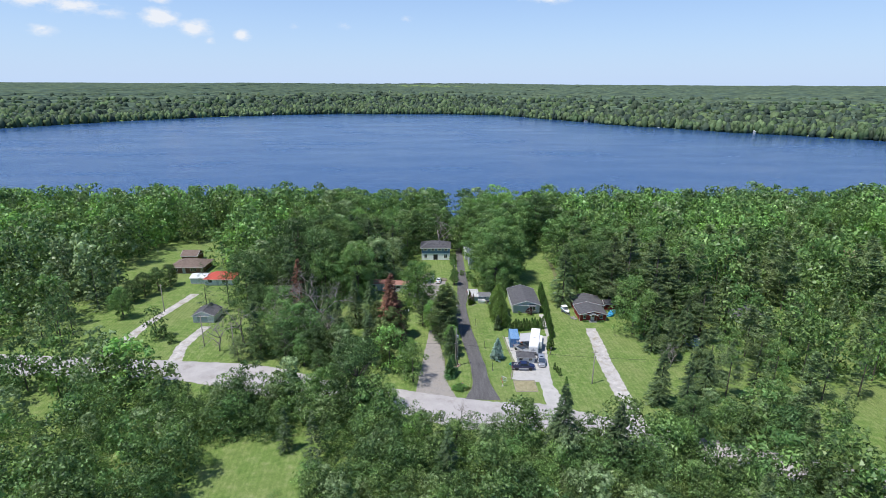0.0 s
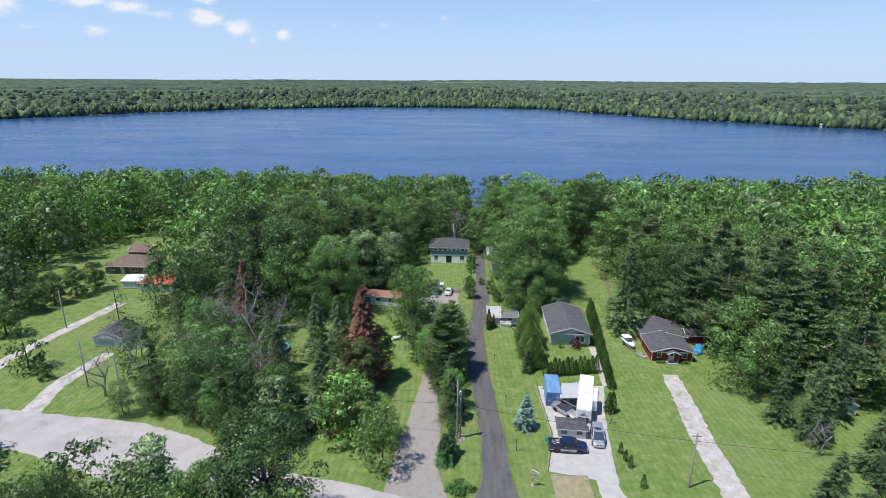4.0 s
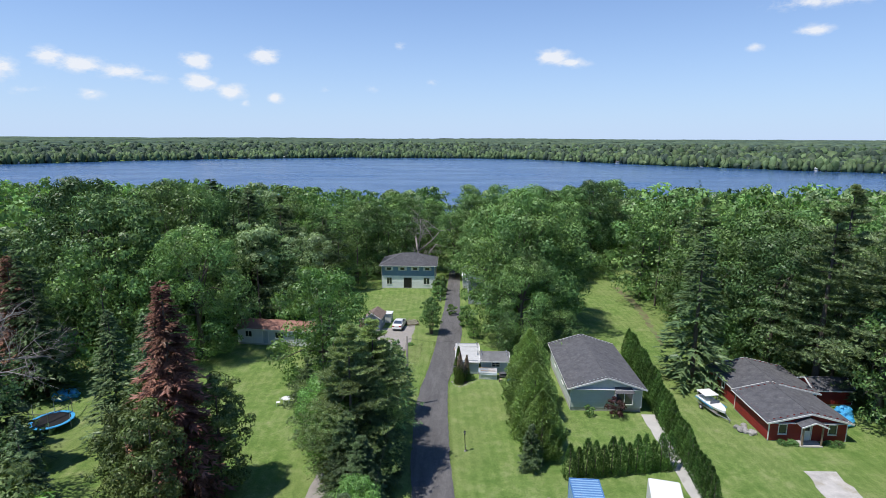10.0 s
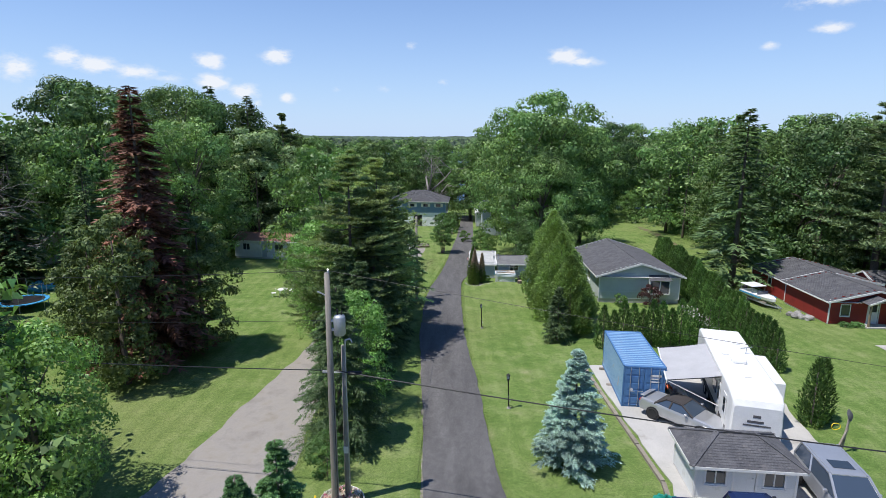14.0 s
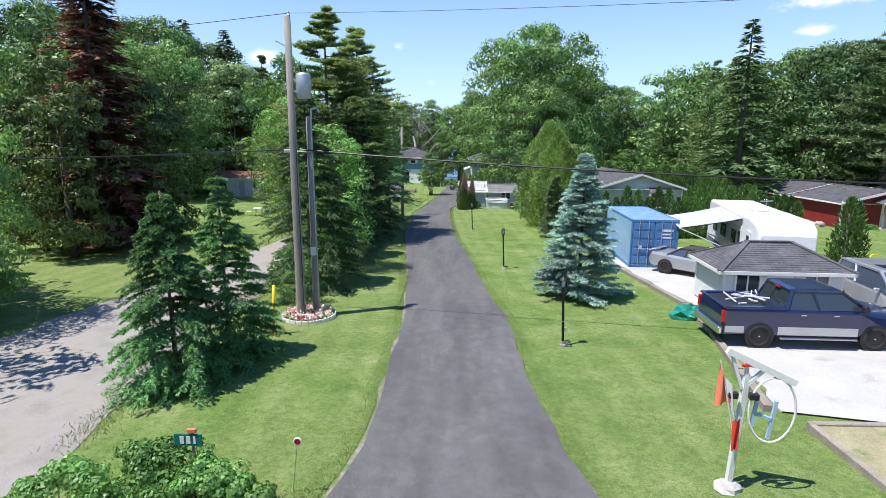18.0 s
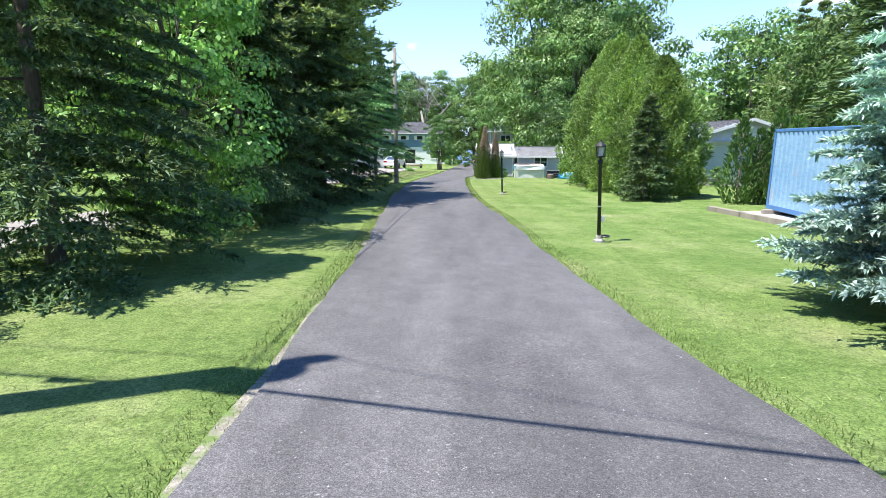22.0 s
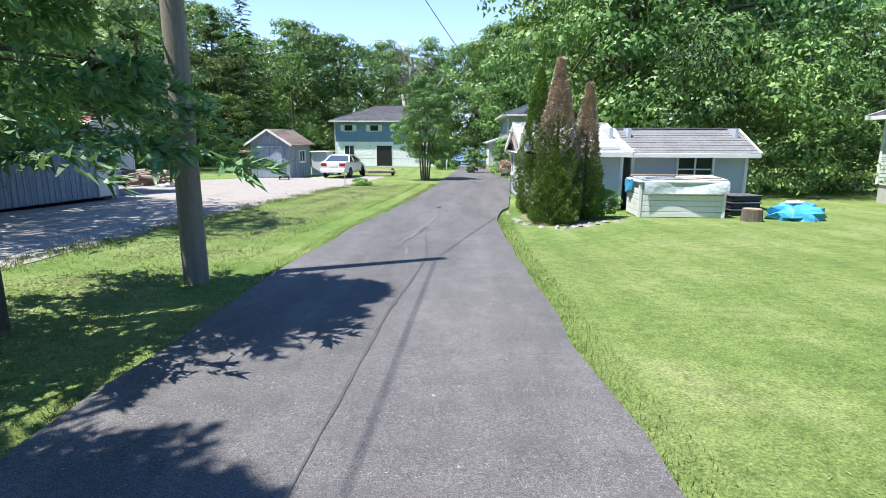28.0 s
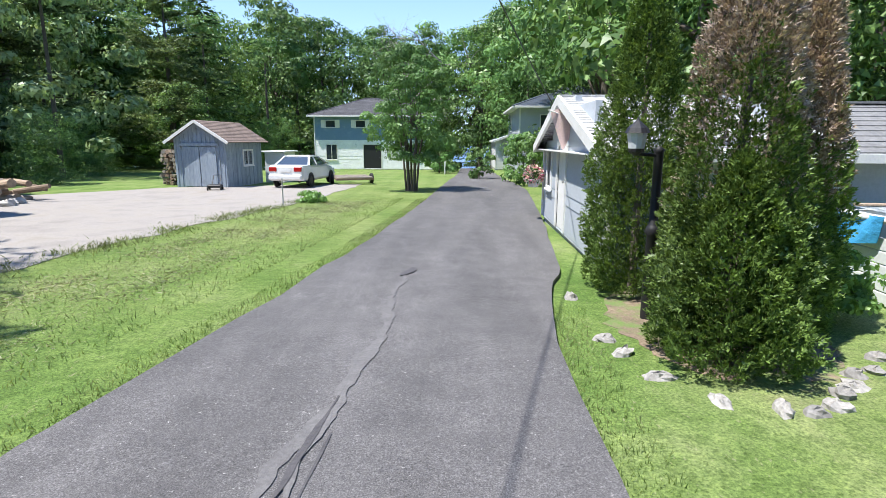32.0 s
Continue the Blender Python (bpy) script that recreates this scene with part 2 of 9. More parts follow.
M["cedar_olive"] = foliage("olive_cedar_scales", (0.050, 0.088, 0.022), (0.140, 0.195, 0.058), through_light=0.2)
M["dead_needles"] = foliage("rust_brown_needles", (0.110, 0.052, 0.034), (0.30, 0.140, 0.090), through_light=0.1)
M["brown_scales"] = foliage("browned_cedar_scales", (0.20, 0.150, 0.115), (0.52, 0.42, 0.335), through_light=0.15)
M["grass"] = foliage("grass_blades", (0.085, 0.165, 0.030), (0.20, 0.28, 0.075), (0.22, 0.25, 0.10), through_light=0.3, patch=0.9)
M["bark"] = surface("bark", (0.07, 0.055, 0.045), (0.17, 0.145, 0.12), 3, 40, 0.95, 0.6, stretch=(1, 1, 0.25))
M["bark_grey"] = surface("bare_grey_wood", (0.20, 0.175, 0.16), (0.36, 0.33, 0.31), 3, 40, 0.95, 0.5, stretch=(1, 1, 0.25))
M["pole_wood"] = surface("weathered_pole_wood", (0.19, 0.17, 0.15), (0.34, 0.31, 0.27), 2, 30, 0.9, 0.5, stretch=(6, 6, 0.4))
M["bed_soil"] = surface("dry_litter_soil", (0.10, 0.078, 0.052), (0.30, 0.23, 0.16), 2.5, 45, 0.95, 0.7, where="World", dirt=(0.13, 0.20, 0.055), dirt_scale=2.2, dirt_at=(0.46, 0.60))


def ground_material():
    m, nt, ln = nodes_of("lawn_and_field")
    out, bs = nt.new("ShaderNodeOutputMaterial"), nt.new("ShaderNodeBsdfPrincipled")
    pos = nt.new("ShaderNodeNewGeometry").outputs["Position"]
    big, mid, fine, clump = tex_noise(nt, ln, pos, 0.055, 4, 0.6), tex_noise(nt, ln, pos, 0.6, 6, 0.68), tex_noise(nt, ln, pos, 42, 4, 0.75), tex_noise(nt, ln, pos, 7, 4, 0.7)
    col = ramp(nt, ln, mid, [(0.30, (0.092, 0.168, 0.038)), (0.50, (0.148, 0.224, 0.062)), (0.64, (0.205, 0.264, 0.098)), (0.75, (0.28, 0.292, 0.15))])
    col = mixc(nt, ln, ramp(nt, ln, big, [(0.45, (0, 0, 0)), (0.7, (.55, .55, .55))]), col, (0.21, 0.24, 0.095))
    col = mixc(nt, ln, 1.0, col, ramp(nt, ln, clump, [(0.30, (0.66, 0.70, 0.60)), (0.5, (1, 1, 1)), (0.72, (1.24, 1.20, 1.16))]), "MULTIPLY")
    blades = ramp(nt, ln, fine, [(0.30, (0.36, 0.40, 0.32)), (0.5, (1, 1, 1)), (0.72, (1.75, 1.65, 1.55))])
    col = mixc(nt, ln, 1.0, col, blades, "MULTIPLY")
    straw = tex_noise(nt, ln, pos, 30, 3, 0.7, (1.0, 0.35, 1))
    col = mixc(nt, ln, ramp(nt, ln, straw, [(0.63, (0, 0, 0)), (0.70, (0.55, 0.55, 0.55))]), col, (0.36, 0.33, 0.21))
    wv = nt.new("ShaderNodeTexWave")
    wv.inputs["Scale"].default_value, wv.inputs["Distortion"].default_value, wv.inputs["Detail"].default_value = 0.30, 1.6, 3.0
    mp = nt.new("ShaderNodeMapping")
    mp.inputs["Rotation"].default_value = (0, 0, radians(-3))
    ln.new(pos, mp.inputs[0])
    ln.new(mp.outputs[0], wv.inputs["Vector"])
    mow = ramp(nt, ln, wv.outputs["Fac"], [(0.2, (0.93, 0.95, 0.92)), (0.8, (1.05, 1.04, 1.05))])
    col = mixc(nt, ln, 1.0, col, mow, "MULTIPLY")
    ln.new(col, bs.inputs["Base Color"])
    bs.inputs["Roughness"].default_value, bs.inputs["Specular IOR Level"].default_value = 0.95, 0.15
    bp = nt.new("ShaderNodeBump")
    bp.inputs["Strength"].default_value, bp.inputs["Distance"].default_value = 0.7, 0.05
    ln.new(fine, bp.inputs["Height"])
    ln.new(bp.outputs[0], bs.inputs["Normal"])
    ln.new(bs.outputs[0], out.inputs[0])
    return m


def water_material():
    m, nt, ln = nodes_of("lake_water")
    out, bs = nt.new("ShaderNodeOutputMaterial"), nt.new("ShaderNodeBsdfPrincipled")
    pos = nt.new("ShaderNodeNewGeometry").outputs["Position"]
    a, b = tex_noise(nt, ln, pos, 0.35, 4, 0.6, (1, 0.5, 1)), tex_noise(nt, ln, pos, 0.012, 4, 0.6, (0.6, 1.6, 1))
    ln.new(ramp(nt, ln, b, [(0.35, (0.016, 0.055, 0.150)), (0.65, (0.028, 0.080, 0.190))]), bs.inputs["Base Color"])
    ln.new(ramp(nt, ln, b, [(0.3, (0.16, 0.16, 0.16)), (0.7, (0.30, 0.30, 0.30))]), bs.inputs["Roughness"])
    bs.inputs["IOR"].default_value, bs.inputs["Specular IOR Level"].default_value = 1.33, 0.5
    bp = nt.new("ShaderNodeBump")
    bp.inputs["Strength"].default_value, bp.inputs["Distance"].default_value = 0.55, 0.6
    ln.new(a, bp.inputs["Height"])
    ln.new(bp.outputs[0], bs.inputs["Normal"])
    ln.new(bs.outputs[0], out.inputs[0])
    return m


def asphalt_material():
    m, nt, ln = nodes_of("driveway_asphalt")
    out, bs = nt.new("ShaderNodeOutputMaterial"), nt.new("ShaderNodeBsdfPrincipled")
    pos = nt.new("ShaderNodeNewGeometry").outputs["Position"]
    big = tex_noise(nt, ln, pos, 0.8, 5, 0.6, (1.6, 0.25, 1))
    blot = tex_noise(nt, ln, pos, 2.6, 6, 0.7)
    grit = tex_noise(nt, ln, pos, 105, 3, 0.75)
    specks, scuff = tex_noise(nt, ln, pos, 26, 3, 0.75), tex_noise(nt, ln, pos, 5.5, 4, 0.8, (1.0, 0.6, 1))
    col = ramp(nt, ln, big, [(0.3, (0.080, 0.0772, 0.0775)), (0.7, (0.132, 0.127, 0.127))])
    col = mixc(nt, ln, 1.0, col, ramp(nt, ln, blot, [(0.32, (0.80, 0.80, 0.805)), (0.55, (1, 1, 1)), (0.72, (1.18, 1.18, 1.17))]), "MULTIPLY")
    col = mixc(nt, ln, 1.0, col, ramp(nt, ln, grit, [(0.30, (0.38, 0.38, 0.38)), (0.5, (1, 1, 1)), (0.70, (1.95, 1.95, 1.95))]), "MULTIPLY")
    col = mixc(nt, ln, ramp(nt, ln, specks, [(0.655, (0, 0, 0)), (0.70, (0.8, 0.8, 0.8))]), col, (0.33, 0.32, 0.31))
    col = mixc(nt, ln, ramp(nt, ln, scuff, [(0.70, (0, 0, 0)), (0.75, (0.45, 0.45, 0.45))]), col, (0.30, 0.29, 0.27))
    col = mixc(nt, ln, 1.0, col, ramp(nt, ln, tex_noise(nt, ln, pos, 38, 3, 0.8), [(0.30, (0.72, 0.72, 0.72)), (0.5, (1, 1, 1)), (0.70, (1.38, 1.38, 1.37))]), "MULTIPLY")
    ln.new(col, bs.inputs["Base Color"])
    bs.inputs["Roughness"].default_value, bs.inputs["Specular IOR Level"].default_value = 0.78, 0.35
    bp = nt.new("ShaderNodeBump")
    bp.inputs["Strength"].default_value, bp.inputs["Distance"].default_value = 0.5, 0.008
    ln.new(grit, bp.inputs["Height"])
    ln.new(bp.outputs[0], bs.inputs["Normal"])
    ln.new(bs.outputs[0], out.inputs[0])
    return m


M["ground"], M["water"], M["asphalt"] = ground_material(), water_material(), asphalt_material()
M["dry_edge"] = surface("crumbled_edge_gravel", (0.13, 0.12, 0.09), (0.36, 0.33, 0.27), 3.0, 40, 0.95, 0.9, where="World", dirt=(0.13, 0.19, 0.055), dirt_scale=4.0, dirt_at=(0.46, 0.58))
M["gravel_white"] = surface("whitish_gravel", (0.30, 0.285, 0.27), (0.60, 0.57, 0.54), 0.9, 38, 0.95, 0.9, where="World", dirt=(0.30, 0.27, 0.20), dirt_scale=0.5, dirt_at=(0.5, 0.7))
M["gravel"] = surface("pale_gravel", (0.215, 0.196, 0.180), (0.395, 0.371, 0.344), 0.9, 38, 0.95, 0.9, where="World", dirt=(0.250, 0.224, 0.192), dirt_scale=0.9, dirt_at=(0.48, 0.70))
M["mud"] = surface("worn_brown_mud", (0.075, 0.058, 0.036), (0.19, 0.165, 0.085), 0.5, 22, 0.95, 0.6, where="World", dirt=(0.15, 0.20, 0.07), dirt_scale=0.7, dirt_at=(0.42, 0.6))
M["street"] = surface("sun_bleached_road", (0.33, 0.312, 0.305), (0.46, 0.44, 0.43), 0.3, 20, 0.92, 0.4, where="World", dirt=(0.24, 0.22, 0.20), dirt_scale=0.2)
M["concrete"] = surface("concrete_pad", (0.36, 0.35, 0.33), (0.50, 0.485, 0.46), 0.5, 25, 0.9, 0.35, where="World", dirt=(0.22, 0.20, 0.17), dirt_scale=0.8, dirt_at=(0.58, 0.8))
# far_canopy leans to blue: a little distance haze mixed into its greens
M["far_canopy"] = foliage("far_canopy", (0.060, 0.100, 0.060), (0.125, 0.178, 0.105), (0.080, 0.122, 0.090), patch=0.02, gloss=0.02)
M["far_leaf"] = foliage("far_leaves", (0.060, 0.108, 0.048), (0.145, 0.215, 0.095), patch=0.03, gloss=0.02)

# ---------- terrain ----------
GY = [-2600, -400, 60, 100, 108, 116, 126, 141, 155, 180, 209, 250, 290, 305]
GZ = [4.0, 1.5, 0.9, 0.35, 0.1, 0, -0.42, -0.85, -1.1, -1.45, -2.1, -4.2, -8.4, -9.9]
LAKE = -9.4


def gz(y):
    return float(np.interp(y, GY, GZ))


SHORE_X = [-4600, -1500, -726, -640, -491, -261, 23, 159, 338, 473, 618, 1500, 4600]
SHORE_Y = [560, 700, 890, 1056, 1230, 1364, 1364, 1316, 1027, 882, 757, 560, 500]


def far_shore(x):
    return float(np.interp(x, SHORE_X, SHORE_Y)) + 6 * math.sin(x * 0.05) + 4 * math.sin(x * 0.13)


def mesh_of(name, verts, faces, mat, smooth=False):
    me = bpy.data.meshes.new(name)
    me.from_pydata([tuple(v) for v in verts], [], faces)
    me.materials.append(mat)
    if smooth:
        me.polygons.foreach_set("use_smooth", [True] * len(me.polygons))
    me.update()
    return me


def grid_mesh(name, cols, rows, at, mat, smooth=True):
    """A sheet from at(i, j) over cols by rows points."""
    v = [at(i, j) for j in range(rows) for i in range(cols)]
    f = [(j * cols + i, j * cols + i + 1, (j + 1) * cols + i + 1, (j + 1) * cols + i) for j in range(rows - 1) for i in range(cols - 1)]
    return mesh_of(name, v, f, mat, smooth)


gx = sorted({float(v) for v in [*range(-4600, -400, 300), *range(-400, 400, 20), *range(400, 4700, 300), *range(-800, 801, 50)]})
near_y = sorted({float(v) for v in [*GY, *range(60, 306, 7)]})
FAR_ROWS = [("near", 330, -12.5), ("shore", -60, -12.5), ("shore", -8, -10.5), ("shore", 0, -9.2), ("shore", 20, -7.5), ("shore", 150, -4), ("shore", 500, 4), ("shore", 1200, 14), ("abs", 3400, 26), ("abs", 4900, 40)]


def ground_at(i, j):
    x = gx[i]
    if j < len(near_y):
        return (x, near_y[j], gz(near_y[j]))
    how, v, z = FAR_ROWS[j - len(near_y)]
    y = v if how != "shore" else far_shore(x) + v
    if v > 400 or how == "abs":
        z += 9 * noise.noise(Vector((x * 0.0011, y * 0.0011, 0)))
    return (x, y, z)


tagged(new("ground", grid_mesh("ground", len(gx), len(near_y) + len(FAR_ROWS), ground_at, M["ground"])), "mown green lawn and rough meadow running down to the lake", "ground", kind="structure")
lx = [float(v) for v in range(-4600, 4601, 100)]
tagged(new("water", grid_mesh("water", len(lx), 2, lambda i, j: (lx[i], 296.0 if j == 0 else far_shore(lx[i]) + 30, LAKE), M["water"])), "calm blue lake with faint wind ripples", "lake", kind="structure")


def ribbon(name, left, right, mat, lift=0.05, label="", category="road", kind="structure", rough_edge=0.0, seed=1):
    """A paved strip between two edges given as (x, y) lines of equal length, with sides that go down into the ground."""
    rng = random.Random(seed)
    pts = []
    for k in range(len(left) - 1):
        (ax, ay), (bx, by), (cx, cy), (dx, dy) = left[k], left[k + 1], right[k], right[k + 1]
        n = max(1, int(max(math.hypot(bx - ax, by - ay), math.hypot(dx - cx, dy - cy)) / 0.8))
        for s in range(n + (k == len(left) - 2)):
            u = s / n
            pts.append(((ax + (bx - ax) * u, ay + (by - ay) * u), (cx + (dx - cx) * u, cy + (dy - cy) * u)))
    v, f = [], []
    steps = (0, 0.25, 0.5, 0.75, 1)
    for (lx_, ly_), (rx_, ry_) in pts:
        w = math.hypot(rx_ - lx_, ry_ - ly_) or 1
        a, b = rng.uniform(-1, 1) * rough_edge / w, rng.uniform(-1, 1) * rough_edge / w
        row = [(lx_ + (rx_ - lx_) * u, ly_ + (ry_ - ly_) * u) for u in (a, 0.25, 0.5, 0.75, 1 + b)]
        v.append((row[0][0], row[0][1], gz(row[0][1]) - 0.15))
        for (x, y), u in zip(row, steps):
            v.append((x, y, gz(y) + lift))
        v.append((row[-1][0], row[-1][1], gz(row[-1][1]) - 0.15))
    for k in range(len(pts) - 1):
        for s in range(6):
            f.append((k * 7 + s, k * 7 + s + 1, (k + 1) * 7 + s + 1, (k + 1) * 7 + s))
    ob = new(name, mesh_of(name, v, f, mat))
    return tagged(ob, label, category, kind=kind)


STREET_L = [(-140, 126), (-79, 121), (-46, 117.8), (-36, 114.6), (-23, 108.3), (-9.7, 106.0), (2, 102.6), (12.8, 100.2), (23, 99.4), (31, 96), (40, 92), (60, 84), (120, 66)]
STREET_R = [(-140, 114), (-79, 112), (-61, 110.2), (-50, 107), (-37, 102.6), (-22, 100.6), (-11, 97), (5, 90.5), (18, 90), (31, 88.4), (40, 83.5), (58, 76), (118, 58)]
ribbon("road", STREET_L, STREET_R, M["street"], 0.03, "pale sun-bleached country road", rough_edge=0.25, seed=3)
ribbon("driveway", [(5.6, 101.4), (6.5, 103.6), (7.40, 106.0), (7.9, 108.2), (7.84, 112.0), (7.86, 116.6), (7.72, 118.2), (7.5, 121.2), (6.86, 127.9), (6.5, 131.0), (6.2, 134.3), (5.65, 138.8), (5.25, 148.6), (5.3, 152.2), (5.4, 155.3), (5.7, 157.8), (6.12, 162.0), (6.6, 168.9), (7.0, 180), (7.45, 190), (7.6, 205), (7.9, 228)],
       [(13.4, 100.9), (12.9, 103.5), (12.3, 106.1), (11.88, 108.2), (11.58, 112.0), (11.44, 116.9), (11.3, 118.2), (10.93, 121.5), (10.47, 128.2), (10.22, 131.0), (9.8, 134.3), (9.4, 139.2), (8.95, 148.9), (8.86, 152.3), (8.82, 155.2), (8.92, 158.2), (9.4, 160.4), (9.95, 166.0), (10.7, 176), (10.4, 190), (10.4, 205), (10.4, 228)],
       M["asphalt"], 0.06, "grey asphalt driveway, cracked and patched along its middle", "driveway", rough_edge=0.05, seed=5)
ribbon("gravel_shoulder", [(6.1, 103.0), (6.75, 104.6), (7.3, 106.0), (7.82, 108.2), (7.77, 112.0), (7.81, 116.6), (7.67, 118.2), (7.45, 121.2), (6.82, 127.9), (6.46, 131.0), (6.16, 134.3)], [(6.6, 103.0), (7.2, 104.6), (7.6, 106.0), (8.0, 108.2), (7.95, 112.0), (7.96, 116.6), (7.8, 118.2), (7.6, 121.2), (6.96, 127.9), (6.6, 131.0), (6.3, 134.3)], M["dry_edge"], 0.02, "thin strip of crumbled gravel beside the asphalt", "gravel edge", rough_edge=0.09, seed=21)
ribbon("gravel_drive", [(-5.2, 101), (-5.0, 108), (-4.7, 113.5), (-4.0, 119.5), (-3.5, 127), (-2.8, 134), (-2.4, 140), (-3, 147), (-7.5, 157), (-9.5, 164), (-9.8, 169.5), (-5.2, 176.5)],
       [(4.0, 102), (2.0, 108), (1.7, 113.5), (1.5, 119.5), (0.6, 127), (-0.2, 134), (0.2, 140), (0.8, 147), (1.2, 157), (1.5, 162.5), (2.7, 171), (2.9, 180)],
       M["gravel"], 0.012, "pale gravel drive leading to the parking spot", "gravel drive", rough_edge=0.12, seed=7)
ribbon("concrete_pad", [(17.2, 110.0), (17.6, 112), (19.0, 118.9), (18.6, 126), (18.3, 133.2)], [(26.3, 108), (26.6, 112), (27.4, 119), (28.5, 126), (30.3, 134)], M["concrete"], 0.05, "stained concrete parking pad", "parking pad", rough_edge=0.08, seed=9)
ribbon("pad_entrance", [(23.0, 98.8), (23.4, 108), (23.6, 110)], [(27.8, 98.0), (26.2, 108), (26.3, 110)], M["concrete"], 0.04, "pale concrete apron between road and parking pad", "driveway", rough_edge=0.15, seed=11)
ribbon("side_path", [(30.0, 134), (30.4, 141), (30.7, 149.5)], [(31.2, 134), (32.0, 141), (32.3, 149.5)], M["concrete"], 0.04, "narrow concrete drive beside the pale house", "path", rough_edge=0.05, seed=12)
ribbon("gravel_track", [(36.8, 84.5), (39.0, 98.3), (39.4, 110), (39.9, 119), (41.0, 127.5), (42.2, 139)], [(41.0, 84.5), (42.4, 96.5), (42.9, 110), (43.1, 117), (44.3, 127.5), (45.2, 139)], M["gravel_white"], 0.012, "whitish gravel track to the red house", "gravel track", rough_edge=0.22, seed=13)
ribbon("muddy_trail", [(41.3, 172), (41.8, 178), (43.2, 189), (43.7, 198), (43.8, 208)], [(41.6, 172), (42.5, 178), (44.5, 189), (45.1, 198), (45.0, 208)], M["mud"], 0.012, "brown wheel-worn trail over the far lawn", "dirt track", rough_edge=0.3, seed=31)
ribbon("gravel_lane", [(-88, 117), (-86.5, 134), (-86, 142), (-82.5, 167)], [(-83.5, 116), (-83.0, 134), (-83.5, 142), (-79.5, 167)], M["gravel_white"], 0.012, "gravel lane to the brown house", "gravel track", rough_edge=0.22, seed=14)
ribbon("gravel_lane", [(-67, 116.5), (-69.5, 128), (-68.2, 141)], [(-63, 116), (-66.5, 128), (-65.5, 141)], M["gravel_white"], 0.012, "short gravel lane to the grey garage", "gravel track", rough_edge=0.2, seed=15)

# ---------- trees ----------
RNG = np.random.default_rng(11)


def unit(a):
    return a / np.maximum(np.linalg.norm(a, axis=-1, keepdims=True), 1e-9)


def cards(p, d, n, length, width):
    """Leaf blades: from base p along d, lying across the normal n."""
    d = unit(d)
    s = unit(np.cross(d, n))
    length, width = np.broadcast_to(length, len(p))[:, None], np.broadcast_to(width, len(p))[:, None]
    mid = p + d * length * 0.45
    return np.stack([p, mid + s * width * 0.5, p + d * length, mid - s * width * 0.5], 1)


def slim(quads):
    """The same blades as single triangles, for trees seen from afar."""
    a, b, c, d = quads[:, 0], quads[:, 1], quads[:, 2], quads[:, 3]
    return np.stack([a + (d - b) * 0.35, a + (b - d) * 0.35 + (b - a) * 0.3, c], 1)


def card_mesh(name, quads, mat):
    me = bpy.data.meshes.new(name)
    n, k = quads.shape[:2]
    me.vertices.add(n * k)
    me.vertices.foreach_set("co", np.ascontiguousarray(quads, np.float32).ravel())
    me.loops.add(n * k)
    me.loops.foreach_set("vertex_index", np.arange(n * k, dtype=np.int32))
    me.polygons.add(n)
    me.polygons.foreach_set("loop_start", np.arange(0, n * k, k, dtype=np.int32))
    me.materials.append(mat)
    me.update(calc_edges=True)
    return me


def tube(v, f, pts, radii, sides=6):
    """Adds a tapered tube along pts to the lists v and f."""
    base = len(v)
    for k, (p, r) in enumerate(zip(pts, radii)):
        p = Vector(p)
        ahead = (Vector(pts[min(k + 1, len(pts) - 1)]) - Vector(pts[max(k - 1, 0)])).normalized()
        side = ahead.cross(Vector((0.3, 1, 0.2))).normalized()
        up = side.cross(ahead)
        for s in range(sides):
            a = 2 * math.pi * s / sides
            v.append(tuple(p + (side * math.cos(a) + up * math.sin(a)) * r))
    for k in range(len(pts) - 1):
        for s in range(sides):
            a, b = base + k * sides + s, base + k * sides + (s + 1) % sides
            f.append((a, b, b + sides, a + sides))
    f.append(tuple(base + s for s in reversed(range(sides))))
    f.append(tuple(base + (len(pts) - 1) * sides + s for s in range(sides)))


def rand_dirs(n, rng):
    return unit(rng.normal(size=(n, 3)))


def broad_crown(rng, h, r, clumps, leaves, leaf, low=0.28, gappy=0.0):
    """Leaves in many clumps over a crown that is full below and domed above."""
    t = rng.uniform(0.04, 0.97, clumps)
    prof = np.where(t < 0.35, 0.74 + 0.26 * t / 0.35, np.sqrt(np.clip(1 - (np.maximum(t - 0.35, 0) / 0.65) ** 2.3, 0, 1)))
    az, far = rng.uniform(0, 2 * np.pi, clumps), np.sqrt(rng.uniform(0.18, 1.0, clumps))
    lobe = 1 + 0.16 * np.sin(3 * az + rng.uniform(0, 6)) + 0.1 * np.sin(5 * az + 7 * t)
    q = r * 0.86 * prof * far * lobe
    c = np.stack([np.cos(az) * q, np.sin(az) * q, h * (low + (1 - low) * t * 0.95)], 1)
    cr = rng.uniform(0.13, 0.25, clumps) * r * (0.7 + 0.3 * prof)
    k = rng.integers(0, clumps, leaves)
    d = rand_dirs(leaves, rng)
    d[:, 2] = np.abs(d[:, 2]) * 1.1 - 0.38
    d = unit(d)
    p = c[k] + d * (cr[k] * rng.uniform(0.78, 1.1, leaves))[:, None] * np.array([1.15, 1.15, 0.85])
    p[:, 2] = np.maximum(p[:, 2], h * low * 0.6 + 0.02 * h)
    n = unit(d + np.array([0, 0, 0.1]) + rng.normal(size=(leaves, 3)) * 0.2)
    along = unit(np.cross(n, rng.normal(size=(leaves, 3))))
    along[:, 2] -= 0.25
    sz = leaf * rng.uniform(0.65, 1.35, leaves)
    return cards(p, along, n, sz, sz * 0.78), c


